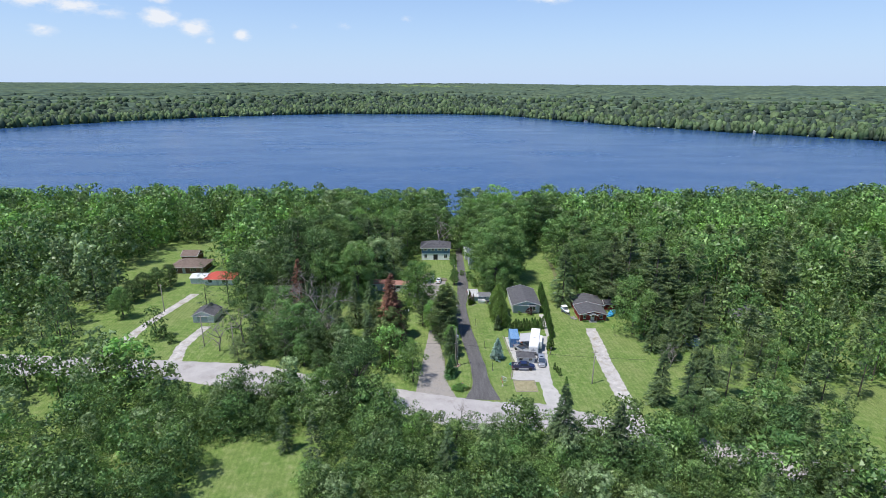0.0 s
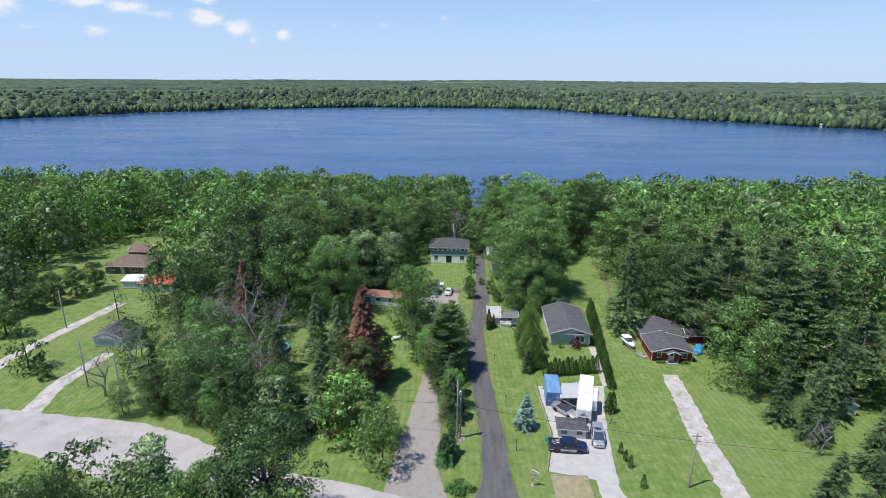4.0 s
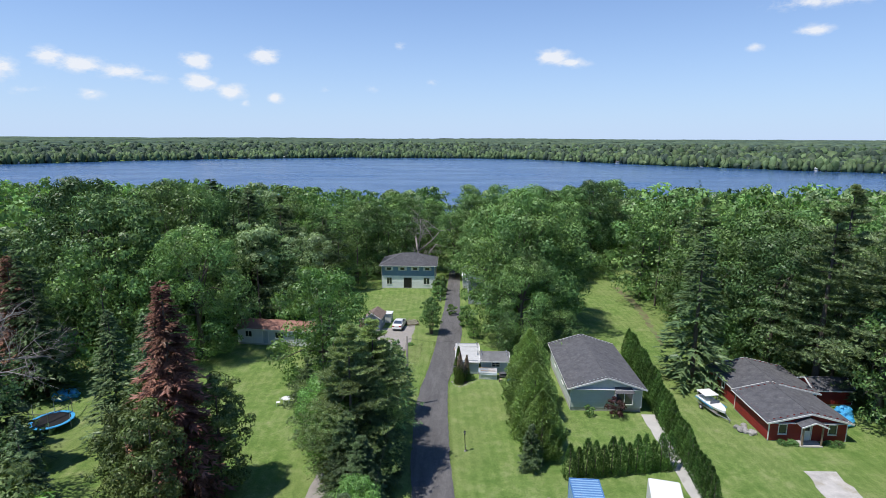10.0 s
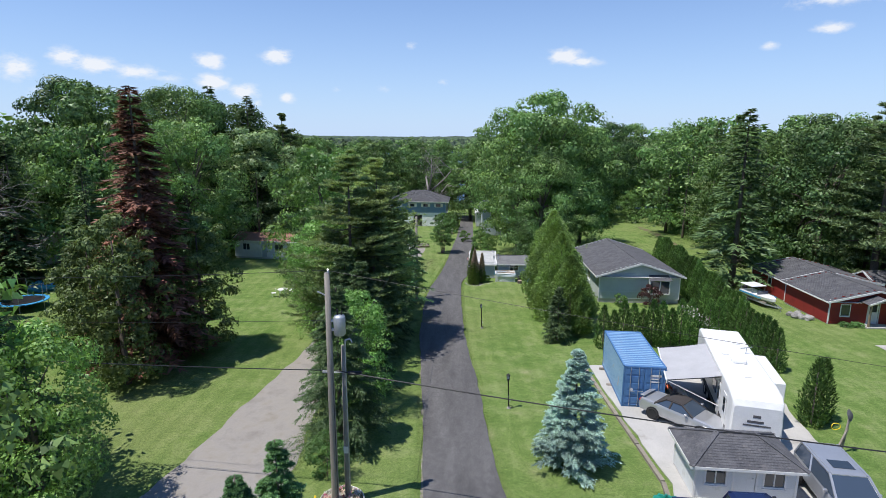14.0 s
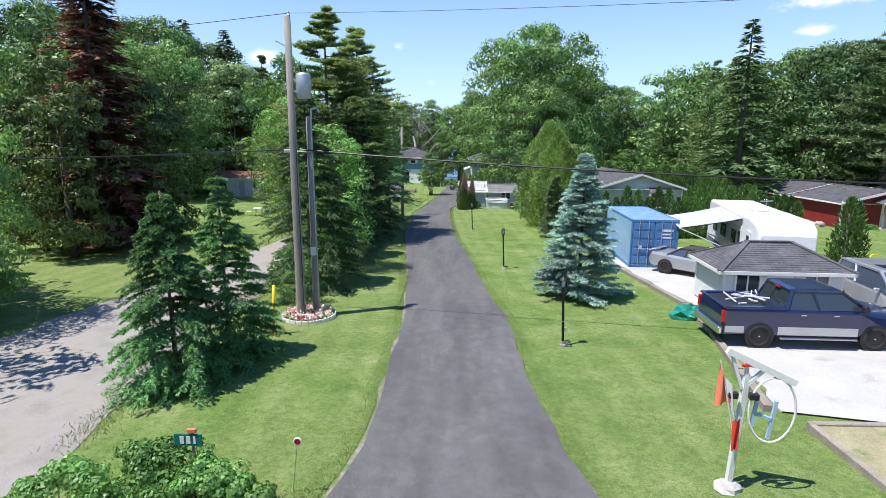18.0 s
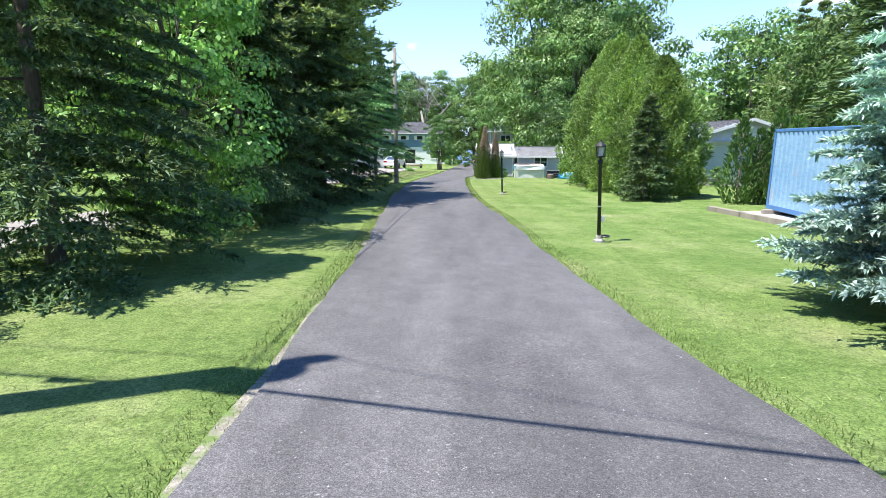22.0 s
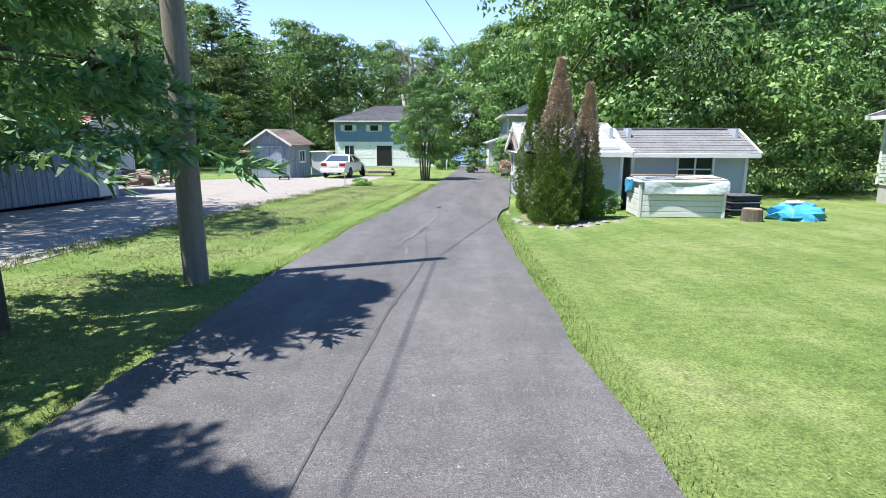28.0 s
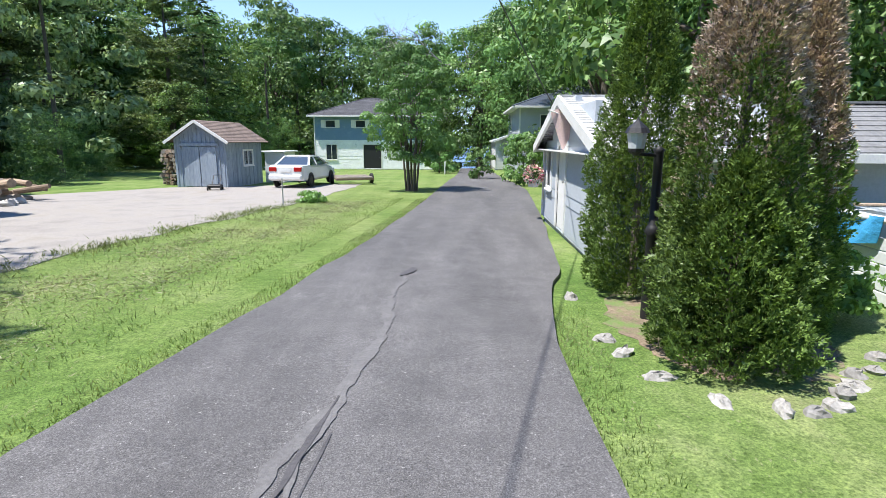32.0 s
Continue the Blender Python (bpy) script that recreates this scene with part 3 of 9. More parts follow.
def broad_wood(rng, h, r, c, thick):
    v, f = [], []
    lean = rng.normal(size=2) * 0.02 * h
    top = (lean[0], lean[1], h * 0.62)
    tube(v, f, [(0, 0, -0.4), (0, 0, 0.15), (lean[0] * 0.3, lean[1] * 0.3, h * 0.25), (lean[0] * 0.7, lean[1] * 0.7, h * 0.45), top], [thick * 1.3, thick, thick * 0.75, thick * 0.5, thick * 0.25], 7)
    for q in c[rng.permutation(len(c))[: min(14, len(c))]]:
        z0 = h * rng.uniform(0.22, 0.5)
        a = Vector((lean[0] * z0 / h, lean[1] * z0 / h, z0))
        b = Vector(q)
        mid = a.lerp(b, 0.5) + Vector((0, 0, 0.05 * h))
        tube(v, f, [a, mid, b], [thick * 0.35, thick * 0.2, thick * 0.06], 5)
    return v, f


def conifer_crown(rng, h, r, levels, per, sub, low=0.06, droop=0.35, blade=1.0, lift=0.0, power=0.85, ragged=0.18):
    z = np.linspace(low * h, h * 0.985, levels).repeat(per)
    n = len(z)
    z = z + rng.uniform(-0.5, 0.5, n) * h / levels
    rel = np.clip((z - low * h) / (h * (1 - low)), 0, 1)
    L = r * (1 - rel) ** power * (1 + rng.uniform(-ragged, ragged, n)) + 0.04 * r
    az = rng.uniform(0, 2 * np.pi, n)
    bd = np.stack([np.cos(az), np.sin(az), np.zeros(n)], 1)
    s = rng.uniform(0.12, 1.0, (n, sub)) ** 0.8
    idx = np.arange(n).repeat(sub)
    s = s.ravel()
    Lb = L[idx]
    p = bd[idx] * (s * Lb)[:, None]
    p[:, 2] = z[idx] + (lift + 0.25) * s * Lb - droop * (s ** 2) * Lb
    turn = rng.choice([-1, 1], len(idx)) * rng.uniform(0.15, 1.0, len(idx))
    a2 = az[idx] + turn
    d = np.stack([np.cos(a2), np.sin(a2), rng.uniform(-0.45, 0.12, len(idx))], 1)
    nn = unit(np.stack([rng.normal(size=len(idx)) * 0.35, rng.normal(size=len(idx)) * 0.35, np.ones(len(idx))], 1) + bd[idx] * 0.3)
    ln_ = blade * (0.16 * r + 0.20 * Lb) * rng.uniform(0.6, 1.2, len(idx)) * (1.1 - 0.45 * s)
    return cards(p, d, nn, ln_, ln_ * 0.36)


def conifer_wood(rng, h, r, thick, low):
    v, f = [], []
    tube(v, f, [(0, 0, -0.4), (0, 0, 0.1), (0, 0, h * 0.5), (0, 0, h * 0.985)], [thick * 1.2, thick, thick * 0.55, 0.02], 7)
    for k in range(16):
        z, a = h * rng.uniform(low, 0.8), rng.uniform(0, 6.28)
        L = r * (1 - z / h) * 0.8
        tube(v, f, [(0, 0, z), (math.cos(a) * L, math.sin(a) * L, z - 0.08 * L)], [thick * 0.18, thick * 0.05], 4)
    return v, f


def pine_crown(rng, h, r, levels, per, tufts, blades, low=0.25, size=0.5, full=False):
    z = np.linspace(low * h, h * 0.97, levels).repeat(per) + rng.uniform(-1.1, 1.1, levels * per) * h / levels
    z = np.minimum(z, h * 0.98)
    n = len(z)
    rel = np.clip((z - low * h) / (h * (1 - low)), 0, 1)
    L = r * (0.22 + 0.78 * np.sin(np.clip(1.0 - rel, 0, 1) * 2.15)) * rng.uniform(0.55, 1.1, n) * (1 - rel ** 3 * 0.75)
    if full:
        L = r * np.clip(0.1 + 1.45 * (1 - rel), 0, 1) * rng.uniform(0.55, 1.1, n)
    rise = rng.uniform(0.05, 0.42, n)
    az = rng.uniform(0, 2 * np.pi, n)
    idx = np.arange(n).repeat(tufts)
    s = rng.uniform(0.3, 1.0, len(idx))
    a = az[idx] + rng.normal(size=len(idx)) * 0.22
    c = np.stack([np.cos(a) * s * L[idx], np.sin(a) * s * L[idx], z[idx] + rise[idx] * s * L[idx] + rng.normal(size=len(idx)) * 0.08 * size], 1)
    j = np.arange(len(idx)).repeat(blades)
    d = rand_dirs(len(j), rng)
    d[:, 2] = np.abs(d[:, 2]) * 0.7
    d[:, :2] += np.stack([np.cos(a[j]), np.sin(a[j])], 1) * 0.4
    nn = unit(rng.normal(size=(len(j), 3)) * 0.9 + np.array([-0.3, -0.3, 0.6]))
    sz = size * rng.uniform(0.7, 1.25, len(j))
    return cards(c[j], d, nn, sz, sz * 0.33)


def thuja_crown(rng, h, r, n, leaf, belly=0.3, point=1.4, lumps=7):
    t = rng.uniform(0, 1, n) ** 1.1
    az = rng.uniform(0, 2 * np.pi, n)
    prof = np.where(t < belly, 0.72 + 0.28 * np.sin(t / belly * np.pi / 2), np.clip(1 - (np.maximum(t - belly, 0) / (1 - belly)) ** point, 0, 1) ** 0.8)
    bump = 1 + 0.13 * np.sin(az * lumps + t * 9) + 0.09 * np.sin(az * (lumps + 4) - t * 23) + rng.normal(size=n) * 0.05
    depth = rng.choice([1.0, 0.93, 0.8], n, p=[0.55, 0.3, 0.15])
    q = r * prof * bump * depth + 0.02
    out = np.stack([np.cos(az), np.sin(az), np.zeros(n)], 1)
    p = out * q[:, None]
    p[:, 2] = t * h * 0.97
    d = np.stack([rng.normal(size=n) * 0.35, rng.normal(size=n) * 0.35, np.ones(n) * 0.8], 1) + out * 0.55
    nn = unit(out + rng.normal(size=(n, 3)) * 0.55)
    sz = leaf * rng.uniform(0.6, 1.3, n)
    return cards(p, d, nn, sz, sz * 0.5)


def stem_wood(h, thick):
    v, f = [], []
    tube(v, f, [(0, 0, -0.3), (0, 0, 0.1), (0, 0, h * 0.9)], [thick * 1.2, thick, 0.02], 6)
    return v, f


def bare_wood(rng, h, thick, spread, depth=4, lean=0.12):
    v, f = [], []

    def grow(p, d, length, r, k):
        pts, rad = [p], [r]
        for s in range(3):
            d = (d + Vector(rng.normal(size=3) * 0.13)).normalized()
            p = p + d * length / 3
            pts.append(p)
            rad.append(r * (1 - 0.18 * (s + 1)))
        tube(v, f, pts, rad, 5 if k > 1 else 3)
        if k == 0:
            return
        for _ in range(3 if k > 2 else 4):
            q = pts[int(rng.integers(1, 4))]
            nd = (d + Vector(rng.normal(size=3)) * spread + Vector((0, 0, 0.15))).normalized()
            grow(q, nd, length * rng.uniform(0.5, 0.75), r * 0.5, k - 1)

    grow(Vector((0, 0, -0.3)), Vector((lean * rng.normal(), lean * rng.normal(), 1)).normalized(), h * 0.5, thick, depth)
    return v, f


def tree_thing(name, wood, crown, mat, label, bark="bark", group="", category="tree", fine=False):
    root = tagged(new(name), label, category, group)
    if wood:
        new("trunk", mesh_of("trunk", wood[0], wood[1], M[bark], True)).parent = root
    if crown is not None:
        new("crown", card_mesh("crown", crown if fine else slim(crown), M[mat])).parent = root
    return root


PROTO, PLANTED = {}, {}


def make_proto(kind, k):
    rng = np.random.default_rng(100 + 17 * k + sum(map(ord, kind)))
    if kind == "maple":
        q, c = broad_crown(rng, 10, 3.6, 120, 13000, 0.21, 0.10)
        return tree_thing("broadleaf_tree", broad_wood(rng, 10, 3.6, c, 0.24), q, "leaf", "broad-leaved tree with a dense green crown")
    if kind == "maple_dark":
        q, c = broad_crown(rng, 10, 3.6, 140, 20000, 0.17, 0.06)
        return tree_thing("broadleaf_tree", broad_wood(rng, 10, 3.7, c, 0.26), q, "leaf_dark", "tall dark green broad-leaved tree at the wood's edge")
    if kind == "maple_near":
        q, c = broad_crown(rng, 10, 3.6, 150, 30000, 0.13, 0.05)
        return tree_thing("broadleaf_tree", broad_wood(rng, 10, 3.6, c, 0.22), q, "leaf", "large leafy maple with many small green leaves")
    if kind == "maple_fine":
        q, c = broad_crown(rng, 10, 3.7, 140, 22000, 0.16, 0.08)
        return tree_thing("broadleaf_tree", broad_wood(rng, 10, 3.7, c, 0.22), q, "leaf", "large broad-leaved tree with layered green leaves")
    if kind == "maple_bright":
        q, c = broad_crown(rng, 10, 3.7, 130, 17000, 0.185, 0.05)
        return tree_thing("young_maple", broad_wood(rng, 10, 3.9, c, 0.22), q, "leaf_bright", "young maple with bright light-green leaves")
    if kind == "poplar":
        q, c = broad_crown(rng, 10, 2.4, 110, 14000, 0.135, 0.12)
        return tree_thing("broadleaf_tree", broad_wood(rng, 10, 2.4, c, 0.17), q, "leaf", "slender broad-leaved tree with a loose crown")
    if kind == "spruce":
        return tree_thing("spruce_tree", conifer_wood(rng, 10, 2.3, 0.18, 0.05), conifer_crown(rng, 10, 2.3, 34, 10, 16, blade=0.85), "spruce", "tall dark spruce with drooping boughs")
    if kind == "spruce_thin":
        return tree_thing("spruce_tree", conifer_wood(rng, 10, 1.6, 0.16, 0.1), conifer_crown(rng, 10, 1.6, 34, 8, 18, 0.08, ragged=0.4, blade=0.8), "spruce", "narrow dark spruce with a pointed top")
    if kind == "spruce_dead":
        return tree_thing("dead_spruce", conifer_wood(rng, 10, 1.9, 0.16, 0.05), conifer_crown(rng, 10, 1.85, 42, 11, 22, 0.05, ragged=0.35, blade=0.8, power=0.7), "dead_needles", "dying spruce with rust-red needles")
    if kind == "pine":
        return tree_thing("pine_tree", conifer_wood(rng, 10, 3.0, 0.2, 0.15), pine_crown(rng, 10, 3.0, 15, 7, 44, 8, 0.12, 0.21), "pine_wood", "white pine with layered soft green boughs")
    if kind == "cedar_bushy":
        return tree_thing("cedar_tree", stem_wood(10, 0.2), broad_crown(rng, 10, 2.75, 110, 13000, 0.19, 0.05)[0], "cedar_olive", "bushy olive-green cedar reaching to the ground")
    if kind == "thuja":
        return tree_thing("hedge_cedar", stem_wood(3, 0.05), thuja_crown(rng, 3, 0.56, 1500, 0.18, 0.25, 1.25), "thuja_hedge", "clipped dark green cedar in the hedge row", group="cedar hedge", category="hedge shrub")
    if kind == "bare":
        return tree_thing("dead_tree", bare_wood(rng, 10, 0.19, 0.8, 5), None, "", "leafless grey dead tree with bare branches", "bark_grey")
    if kind == "bush":
        q, c = broad_crown(rng, 2.4, 1.3, 30, 2200, 0.17, 0.02)
        return tree_thing("shrub", broad_wood(rng, 2.4, 1.3, c, 0.04), q, "leaf", "leafy green shrub growing from the grass", category="shrub")
    if kind == "bush_red":
        q, c = broad_crown(rng, 2.4, 1.3, 30, 1600, 0.16, 0.02)
        return tree_thing("shrub", broad_wood(rng, 2.4, 1.3, c, 0.04), q, "leaf_red", "dark red-leaved shrub against the house wall", category="shrub")
    if kind == "birch":
        q, c = broad_crown(rng, 10, 3.2, 100, 5000, 0.235, 0.12)
        return tree_thing("broadleaf_tree", broad_wood(rng, 10, 3.2, c, 0.15), q, "leaf_pale", "pale grey-green willow-like tree")
    raise ValueError(kind)


def plant(kind, x, y, h, variant=0, spin=None, wide=1.0, sink=0.0):
    """Sets a tree of that kind, h metres high, on the ground at x, y."""
    base = {"thuja": 3.0, "bush": 2.4, "bush_red": 2.4}.get(kind, 10.0)
    k = (kind, variant)
    spin = RNG.uniform(0, 360) if spin is None else spin
    m = pose(x, y, gz(y) - sink, 0, 0, spin) @ Matrix.Diagonal((h / base * wide, h / base * wide, h / base, 1))
    if k not in PROTO:
        PROTO[k] = make_proto(kind, variant)
        PROTO[k].matrix_basis = m
        PROTO[k]["unit"] = 1
        return PROTO[k]
    keep = PROTO[k].scale.copy()
    PROTO[k].scale = (1, 1, 1)
    ob = copy_thing(PROTO[k], m)
    PROTO[k].scale = keep
    return ob


NAMED = [
    # beside the poles and between the two drives
    ("maple_bright", -7.4, 115.0, 8.5), ("maple_bright", -6.2, 154.6, 16.3), ("pine", -4.5, 141.5, 9.5),
    # left of the gravel drive
    ("spruce_dead", -12.6, 131.9, 19.2), ("spruce_dead", -13.6, 133.6, 17.2), ("cedar_bushy", -12.4, 128.2, 11.6), ("cedar_bushy", -13.9, 117.2, 13.0), ("spruce", -16.8, 118.4, 13.5), ("cedar_bushy", -10.4, 134.6, 11.0), ("cedar_bushy", -15.6, 130.2, 9.6), ("cedar_bushy", -17.0, 135.6, 10.2), ("spruce", -19.5, 140.5, 14.0), ("spruce", -24.0, 142.0, 14.0), ("spruce_thin", -17.5, 141.0, 12.5), ("spruce", -15.6, 121.5, 11.0), ("spruce_thin", -18.5, 124.0, 12.0),
    ("cedar_bushy", -26.0, 119.5, 9.5), ("cedar_bushy", -29.5, 122.0, 8.5), ("spruce", -31.0, 136.0, 14.0), ("spruce_thin", -36.0, 139.0, 15.0), ("spruce_dead", -42.2, 152.2, 17.0), ("spruce", -39.0, 151.5, 16.0),
    ("maple_dark", -40.0, 181.0, 25.1), ("maple_near", -33.0, 176.0, 25.5), ("maple_dark", -48.0, 174.0, 26.0), ("maple_dark", -29.0, 183.0, 23.8), ("maple_near", -26.0, 164.0, 20.0), ("maple_dark", -38.0, 166.0, 24.5),
    ("spruce", -30.1, 179.3, 24.7), ("spruce", -24.0, 178.7, 23.0), ("spruce_thin", -34.5, 182.0, 23.0), ("pine", -17.5, 200.0, 16.0), ("pine", -22.0, 188.0, 21.1),
    ("bare", -27.5, 123.0, 15.0), ("bare", -33.0, 131.0, 17.0), ("bare", -45.0, 131.0, 16.0), ("bare", -37.0, 138.0, 17.0), ("bare", -41.5, 143.0, 15.0), ("bare", -51.0, 128.0, 13.0), ("bare", -24.5, 116.0, 11.0), ("bare", -38.5, 128.5, 12.0), ("bare", -48.0, 150.0, 15.0),
    ("maple_dark", -97.5, 160.0, 8.0), ("maple_dark", -96.5, 165.0, 8.6), ("maple_dark", -94.5, 170.0, 8.6), ("maple_dark", -92.8, 175.0, 8.2), ("maple", -94.0, 147.5, 10.0), ("bush", -75.4, 133.5, 3.0), ("bush", -71.7, 130.2, 2.8), ("bare", -57.0, 125.3, 13.0),
    ("maple_dark", -30.5, 118.0, 10.5), ("maple_dark", -38.2, 119.5, 11.0), ("spruce", -25.6, 124.5, 14.0), ("maple_dark", -24.0, 119.0, 11.0),
    # right of the driveway
    ("maple_fine", 21.5, 176.5, 24.5), ("maple_fine", 16.8, 174.0, 22.0), ("maple_near", 19.5, 168.5, 15.8),
    ("maple_bright", 12.5, 174.0, 3.4), ("bush_red", 27.6, 148.9, 2.3), ("bush", 24.8, 149.0, 1.3), ("spruce", 40.0, 158.5, 20.0), ("maple_fine", 24.5, 181.0, 20.5), ("poplar", 28.0, 186.0, 19.8),
    ("pine", 57.0, 150.0, 25.1), ("pine", 62.0, 142.0, 26.4), ("pine", 66.0, 151.0, 23.8), ("pine", 59.5, 134.0, 17.0), ("spruce", 55.5, 124.5, 10.0), ("spruce", 58.0, 119.5, 11.0), ("pine", 71.0, 131.0, 17.0), ("pine", 54.5, 157.0, 22.4),
    ("maple_dark", 53.0, 165.0, 19.8), ("maple", 47.5, 172.0, 18.5), ("pine", 61.0, 164.0, 25.1), ("maple", 57.5, 176.0, 21.1), ("spruce", 64.5, 126.5, 14.0), ("pine", 68.0, 141.0, 23.8), ("bare", 57.0, 116.0, 8.5), ("spruce", 62.0, 112.0, 12.0),
    # towards the lake house
    ("maple_fine", 9.8, 217.0, 17.2), ("maple_fine", 13.5, 221.0, 19.8), ("poplar", 3.5, 224.0, 18.0), ("poplar", -3.0, 226.0, 19.0), ("poplar", -9.5, 221.0, 18.6), ("poplar", -14.0, 216.0, 19.0), ("bare", 0.8, 214.5, 21.5), ("spruce", -8.6, 163.9, 12.5), ("maple_fine", 24.0, 212.0, 21.1),
    ("maple_dark", 30.0, 218.0, 22.4), ("maple", 36.0, 224.0, 22.4), ("maple_dark", 44.0, 232.0, 23.8), ("maple", 51.0, 236.0, 23.8), ("spruce_thin", 47.0, 200.0, 18.0), ("maple", 53.0, 205.0, 21.1), ("pine", 54.0, 190.0, 21.1), ("maple_dark", 20.0, 205.0, 18.5),
    ("maple_fine", 17.5, 191.0, 17.2), ("poplar", 12.5, 232.0, 22.4), ("maple_fine", -20.5, 207.0, 18.5), ("maple_fine", -28.0, 203.0, 20.4), ("bush", 8.9, 186.0, 2.0), ("bush", 11.3, 183.0, 2.8), ("bush", 6.0, 196.0, 2.8), ("bush", 6.0, 199.5, 3.2), ("bush", 6.2, 203.0, 3.4), ("bush", 11.4, 179.5, 2.6),
    # across the road, under the camera's start
    ("spruce", 21.5, 79.0, 17.0), ("spruce", 31.0, 78.0, 14.0), ("maple", -23.0, 95.0, 12.0), ("maple_dark", -17.0, 95.6, 18.5), ("maple", -10.0, 91.0, 10.0), ("maple", -31.0, 97.0, 10.0), ("maple_bright", -4.0, 84.0, 8.5), ("maple", 3.0, 82.0, 8.0), ("birch", 10.5, 84.0, 8.0), ("bare", 4.2, 92.5, 7.0),
    ("maple", -33.0, 117.0, 9.0), ("bare", -38.0, 121.0, 11.0), ("maple_dark", -45.0, 121.5, 9.0), ("spruce", -29.0, 127.5, 10.5), ("maple", -36.0, 131.0, 11.0), ("maple", -21.0, 114.5, 7.0), ("maple_dark", -28.5, 113.0, 6.5), ("birch", -42.0, 130.0, 11.0), ("bare", -34.0, 126.0, 13.0), ("birch", -50.0, 119.5, 7.0),
    ("maple_dark", -40.0, 93.0, 11.0), ("birch", -11.0, 80.0, 7.5), ("maple_bright", 43.0, 79.5, 9.5), ("maple", 36.5, 73.5, 9.0), ("maple_dark", 48.0, 86.0, 10.5), ("spruce", 47.5, 99.5, 12.5), ("spruce_thin", 51.0, 95.0, 13.0), ("spruce", 58.0, 101.0, 12.0),
]
for k, (kind, x, y, h) in enumerate(NAMED):
    plant(kind, x, y, h, k % 2 if kind in ("maple", "maple_fine", "maple_dark", "spruce", "pine", "poplar", "bare", "spruce_thin") else 0)

HEDGE = [(31.2 + 3.1 * u, 133.0 + 33.5 * u, 3.2 + 1.4 * min(1, u * 1.5) + 0.25 * math.sin(37 * u)) for u in np.linspace(0, 1, 37)] + [(20.2 + 9.6 * u, 137.0 + 2.0 * u, 3.5 + 0.45 * math.sin(51 * u)) for u in np.linspace(0, 1, 13)] + [(28.9, 125.2, 4.0), (29.6, 125.7, 3.8), (28.1, 114.6, 2.0), (28.7, 111.6, 2.1), (29.3, 107.6, 2.2), (28.4, 113.0, 1.9)]
for k, (x, y, h) in enumerate(HEDGE):
    plant("thuja", float(x), float(y), float(h), k % 3, wide=0.9)

# ---------- woods ----------
CLEAR = [(-6, 35, 96, 200), (33, 54, 84, 166), (33, 47, 160, 206), (36, 60, 205, 233), (-27, 8, 118, 163), (-10, 12, 160, 216), (-38, -27, 138, 152), (-28, -14, 164, 173), (-15, -8, 164, 200), (-100, -76, 136, 186), (-90, -79, 112, 152), (-118, -84, 168, 232), (-106, -94, 220, 258), (-76, -54, 118, 148), (-86, -68, 158, 184),
         (-43, -23, 66, 84), (86, 100, 136, 150), (62, 72, 118, 134), (148, 190, 178, 226), (24, 46, 84, 100), (46, 50, 84, 118), (5, 14, 200, 300), (-30, 60, 236, 262)]


def in_street(x, y):
    gap = 3.5 if x < 50 else -1.5
    return np.interp(x, [p[0] for p in STREET_R], [p[1] for p in STREET_R]) - gap < y < np.interp(x, [p[0] for p in STREET_L], [p[1] for p in STREET_L]) + gap


def low_tree(rng, kind, leaves=1250, size=0.044):
    if kind == "conifer":
        return slim(conifer_crown(rng, 1, 0.2, 24, 6, max(3, leaves // 150), 0.06, blade=1.0 + (leaves < 500) * 0.4, ragged=0.4))
    if kind == "pine":
        return slim(pine_crown(rng, 1, 0.25, 12, 7, max(4, leaves // 75), 3, 0.14, size * 1.05))
    q, c = broad_crown(rng, 1, {"broad": 0.38, "slim": 0.27, "shrubby": 0.5}[kind], 62, leaves, size, {"broad": 0.06, "slim": 0.08, "shrubby": 0.0}[kind])
    return slim(q)


def woods(name, spots, mats, label, seed, trunks=False):
    """Many trees of one wood as one sheet of leaves each material; spots: x, y, z, height, kind, material."""
    rng = np.random.default_rng(seed)
    kinds = ("broad", "slim", "conifer", "pine", "shrubby")
    store = {kd: [low_tree(rng, kd, 1700, 0.036) for _ in range(4)] for kd in kinds}
    coarse = {kd: [low_tree(rng, kd, 640, 0.058) for _ in range(4)] for kd in kinds}
    finest = {kd: [low_tree(rng, kd, 6500, 0.0185) for _ in range(3)] * 2 for kd in kinds[:2] + kinds[4:]}
    edge = {"pine": [low_tree(rng, "pine", 3400, 0.021) for _ in range(4)], "conifer": [low_tree(rng, "conifer", 3400) for _ in range(4)], "broad": [low_tree(rng, "broad", 4600, 0.022) for _ in range(4)]}
    bins = {m: [] for m in mats}
    for x, y, z, h, kd, m in spots:
        fine = 158 < y < 236 and abs(x) < 46 and kd not in ("conifer", "pine")
        near = h < 9 and abs(x) < 70 or abs(x) < 62 and y > 105 or abs(x) < 45
        side = 100 < y < 195 and (45 < x < 78 or -60 < x < -20) and kd in edge
        q = (edge if side else finest if fine else store if near else coarse)[kd][int(rng.integers(4))]
        a, w = rng.uniform(0, 6.28), rng.uniform(0.85, 1.2)
        c, s = math.cos(a), math.sin(a)
        t = q @ (np.array([[c, s, 0], [-s, c, 0], [0, 0, 1]]) * np.array([h * w, h * w, h]))
        bins[m].append(t + np.array([x, y, z]))
    for m, part_ in bins.items():
        if part_:
            tagged(new(name, card_mesh(name, np.concatenate(part_), M[m])), label, "woods", kind="stuff")


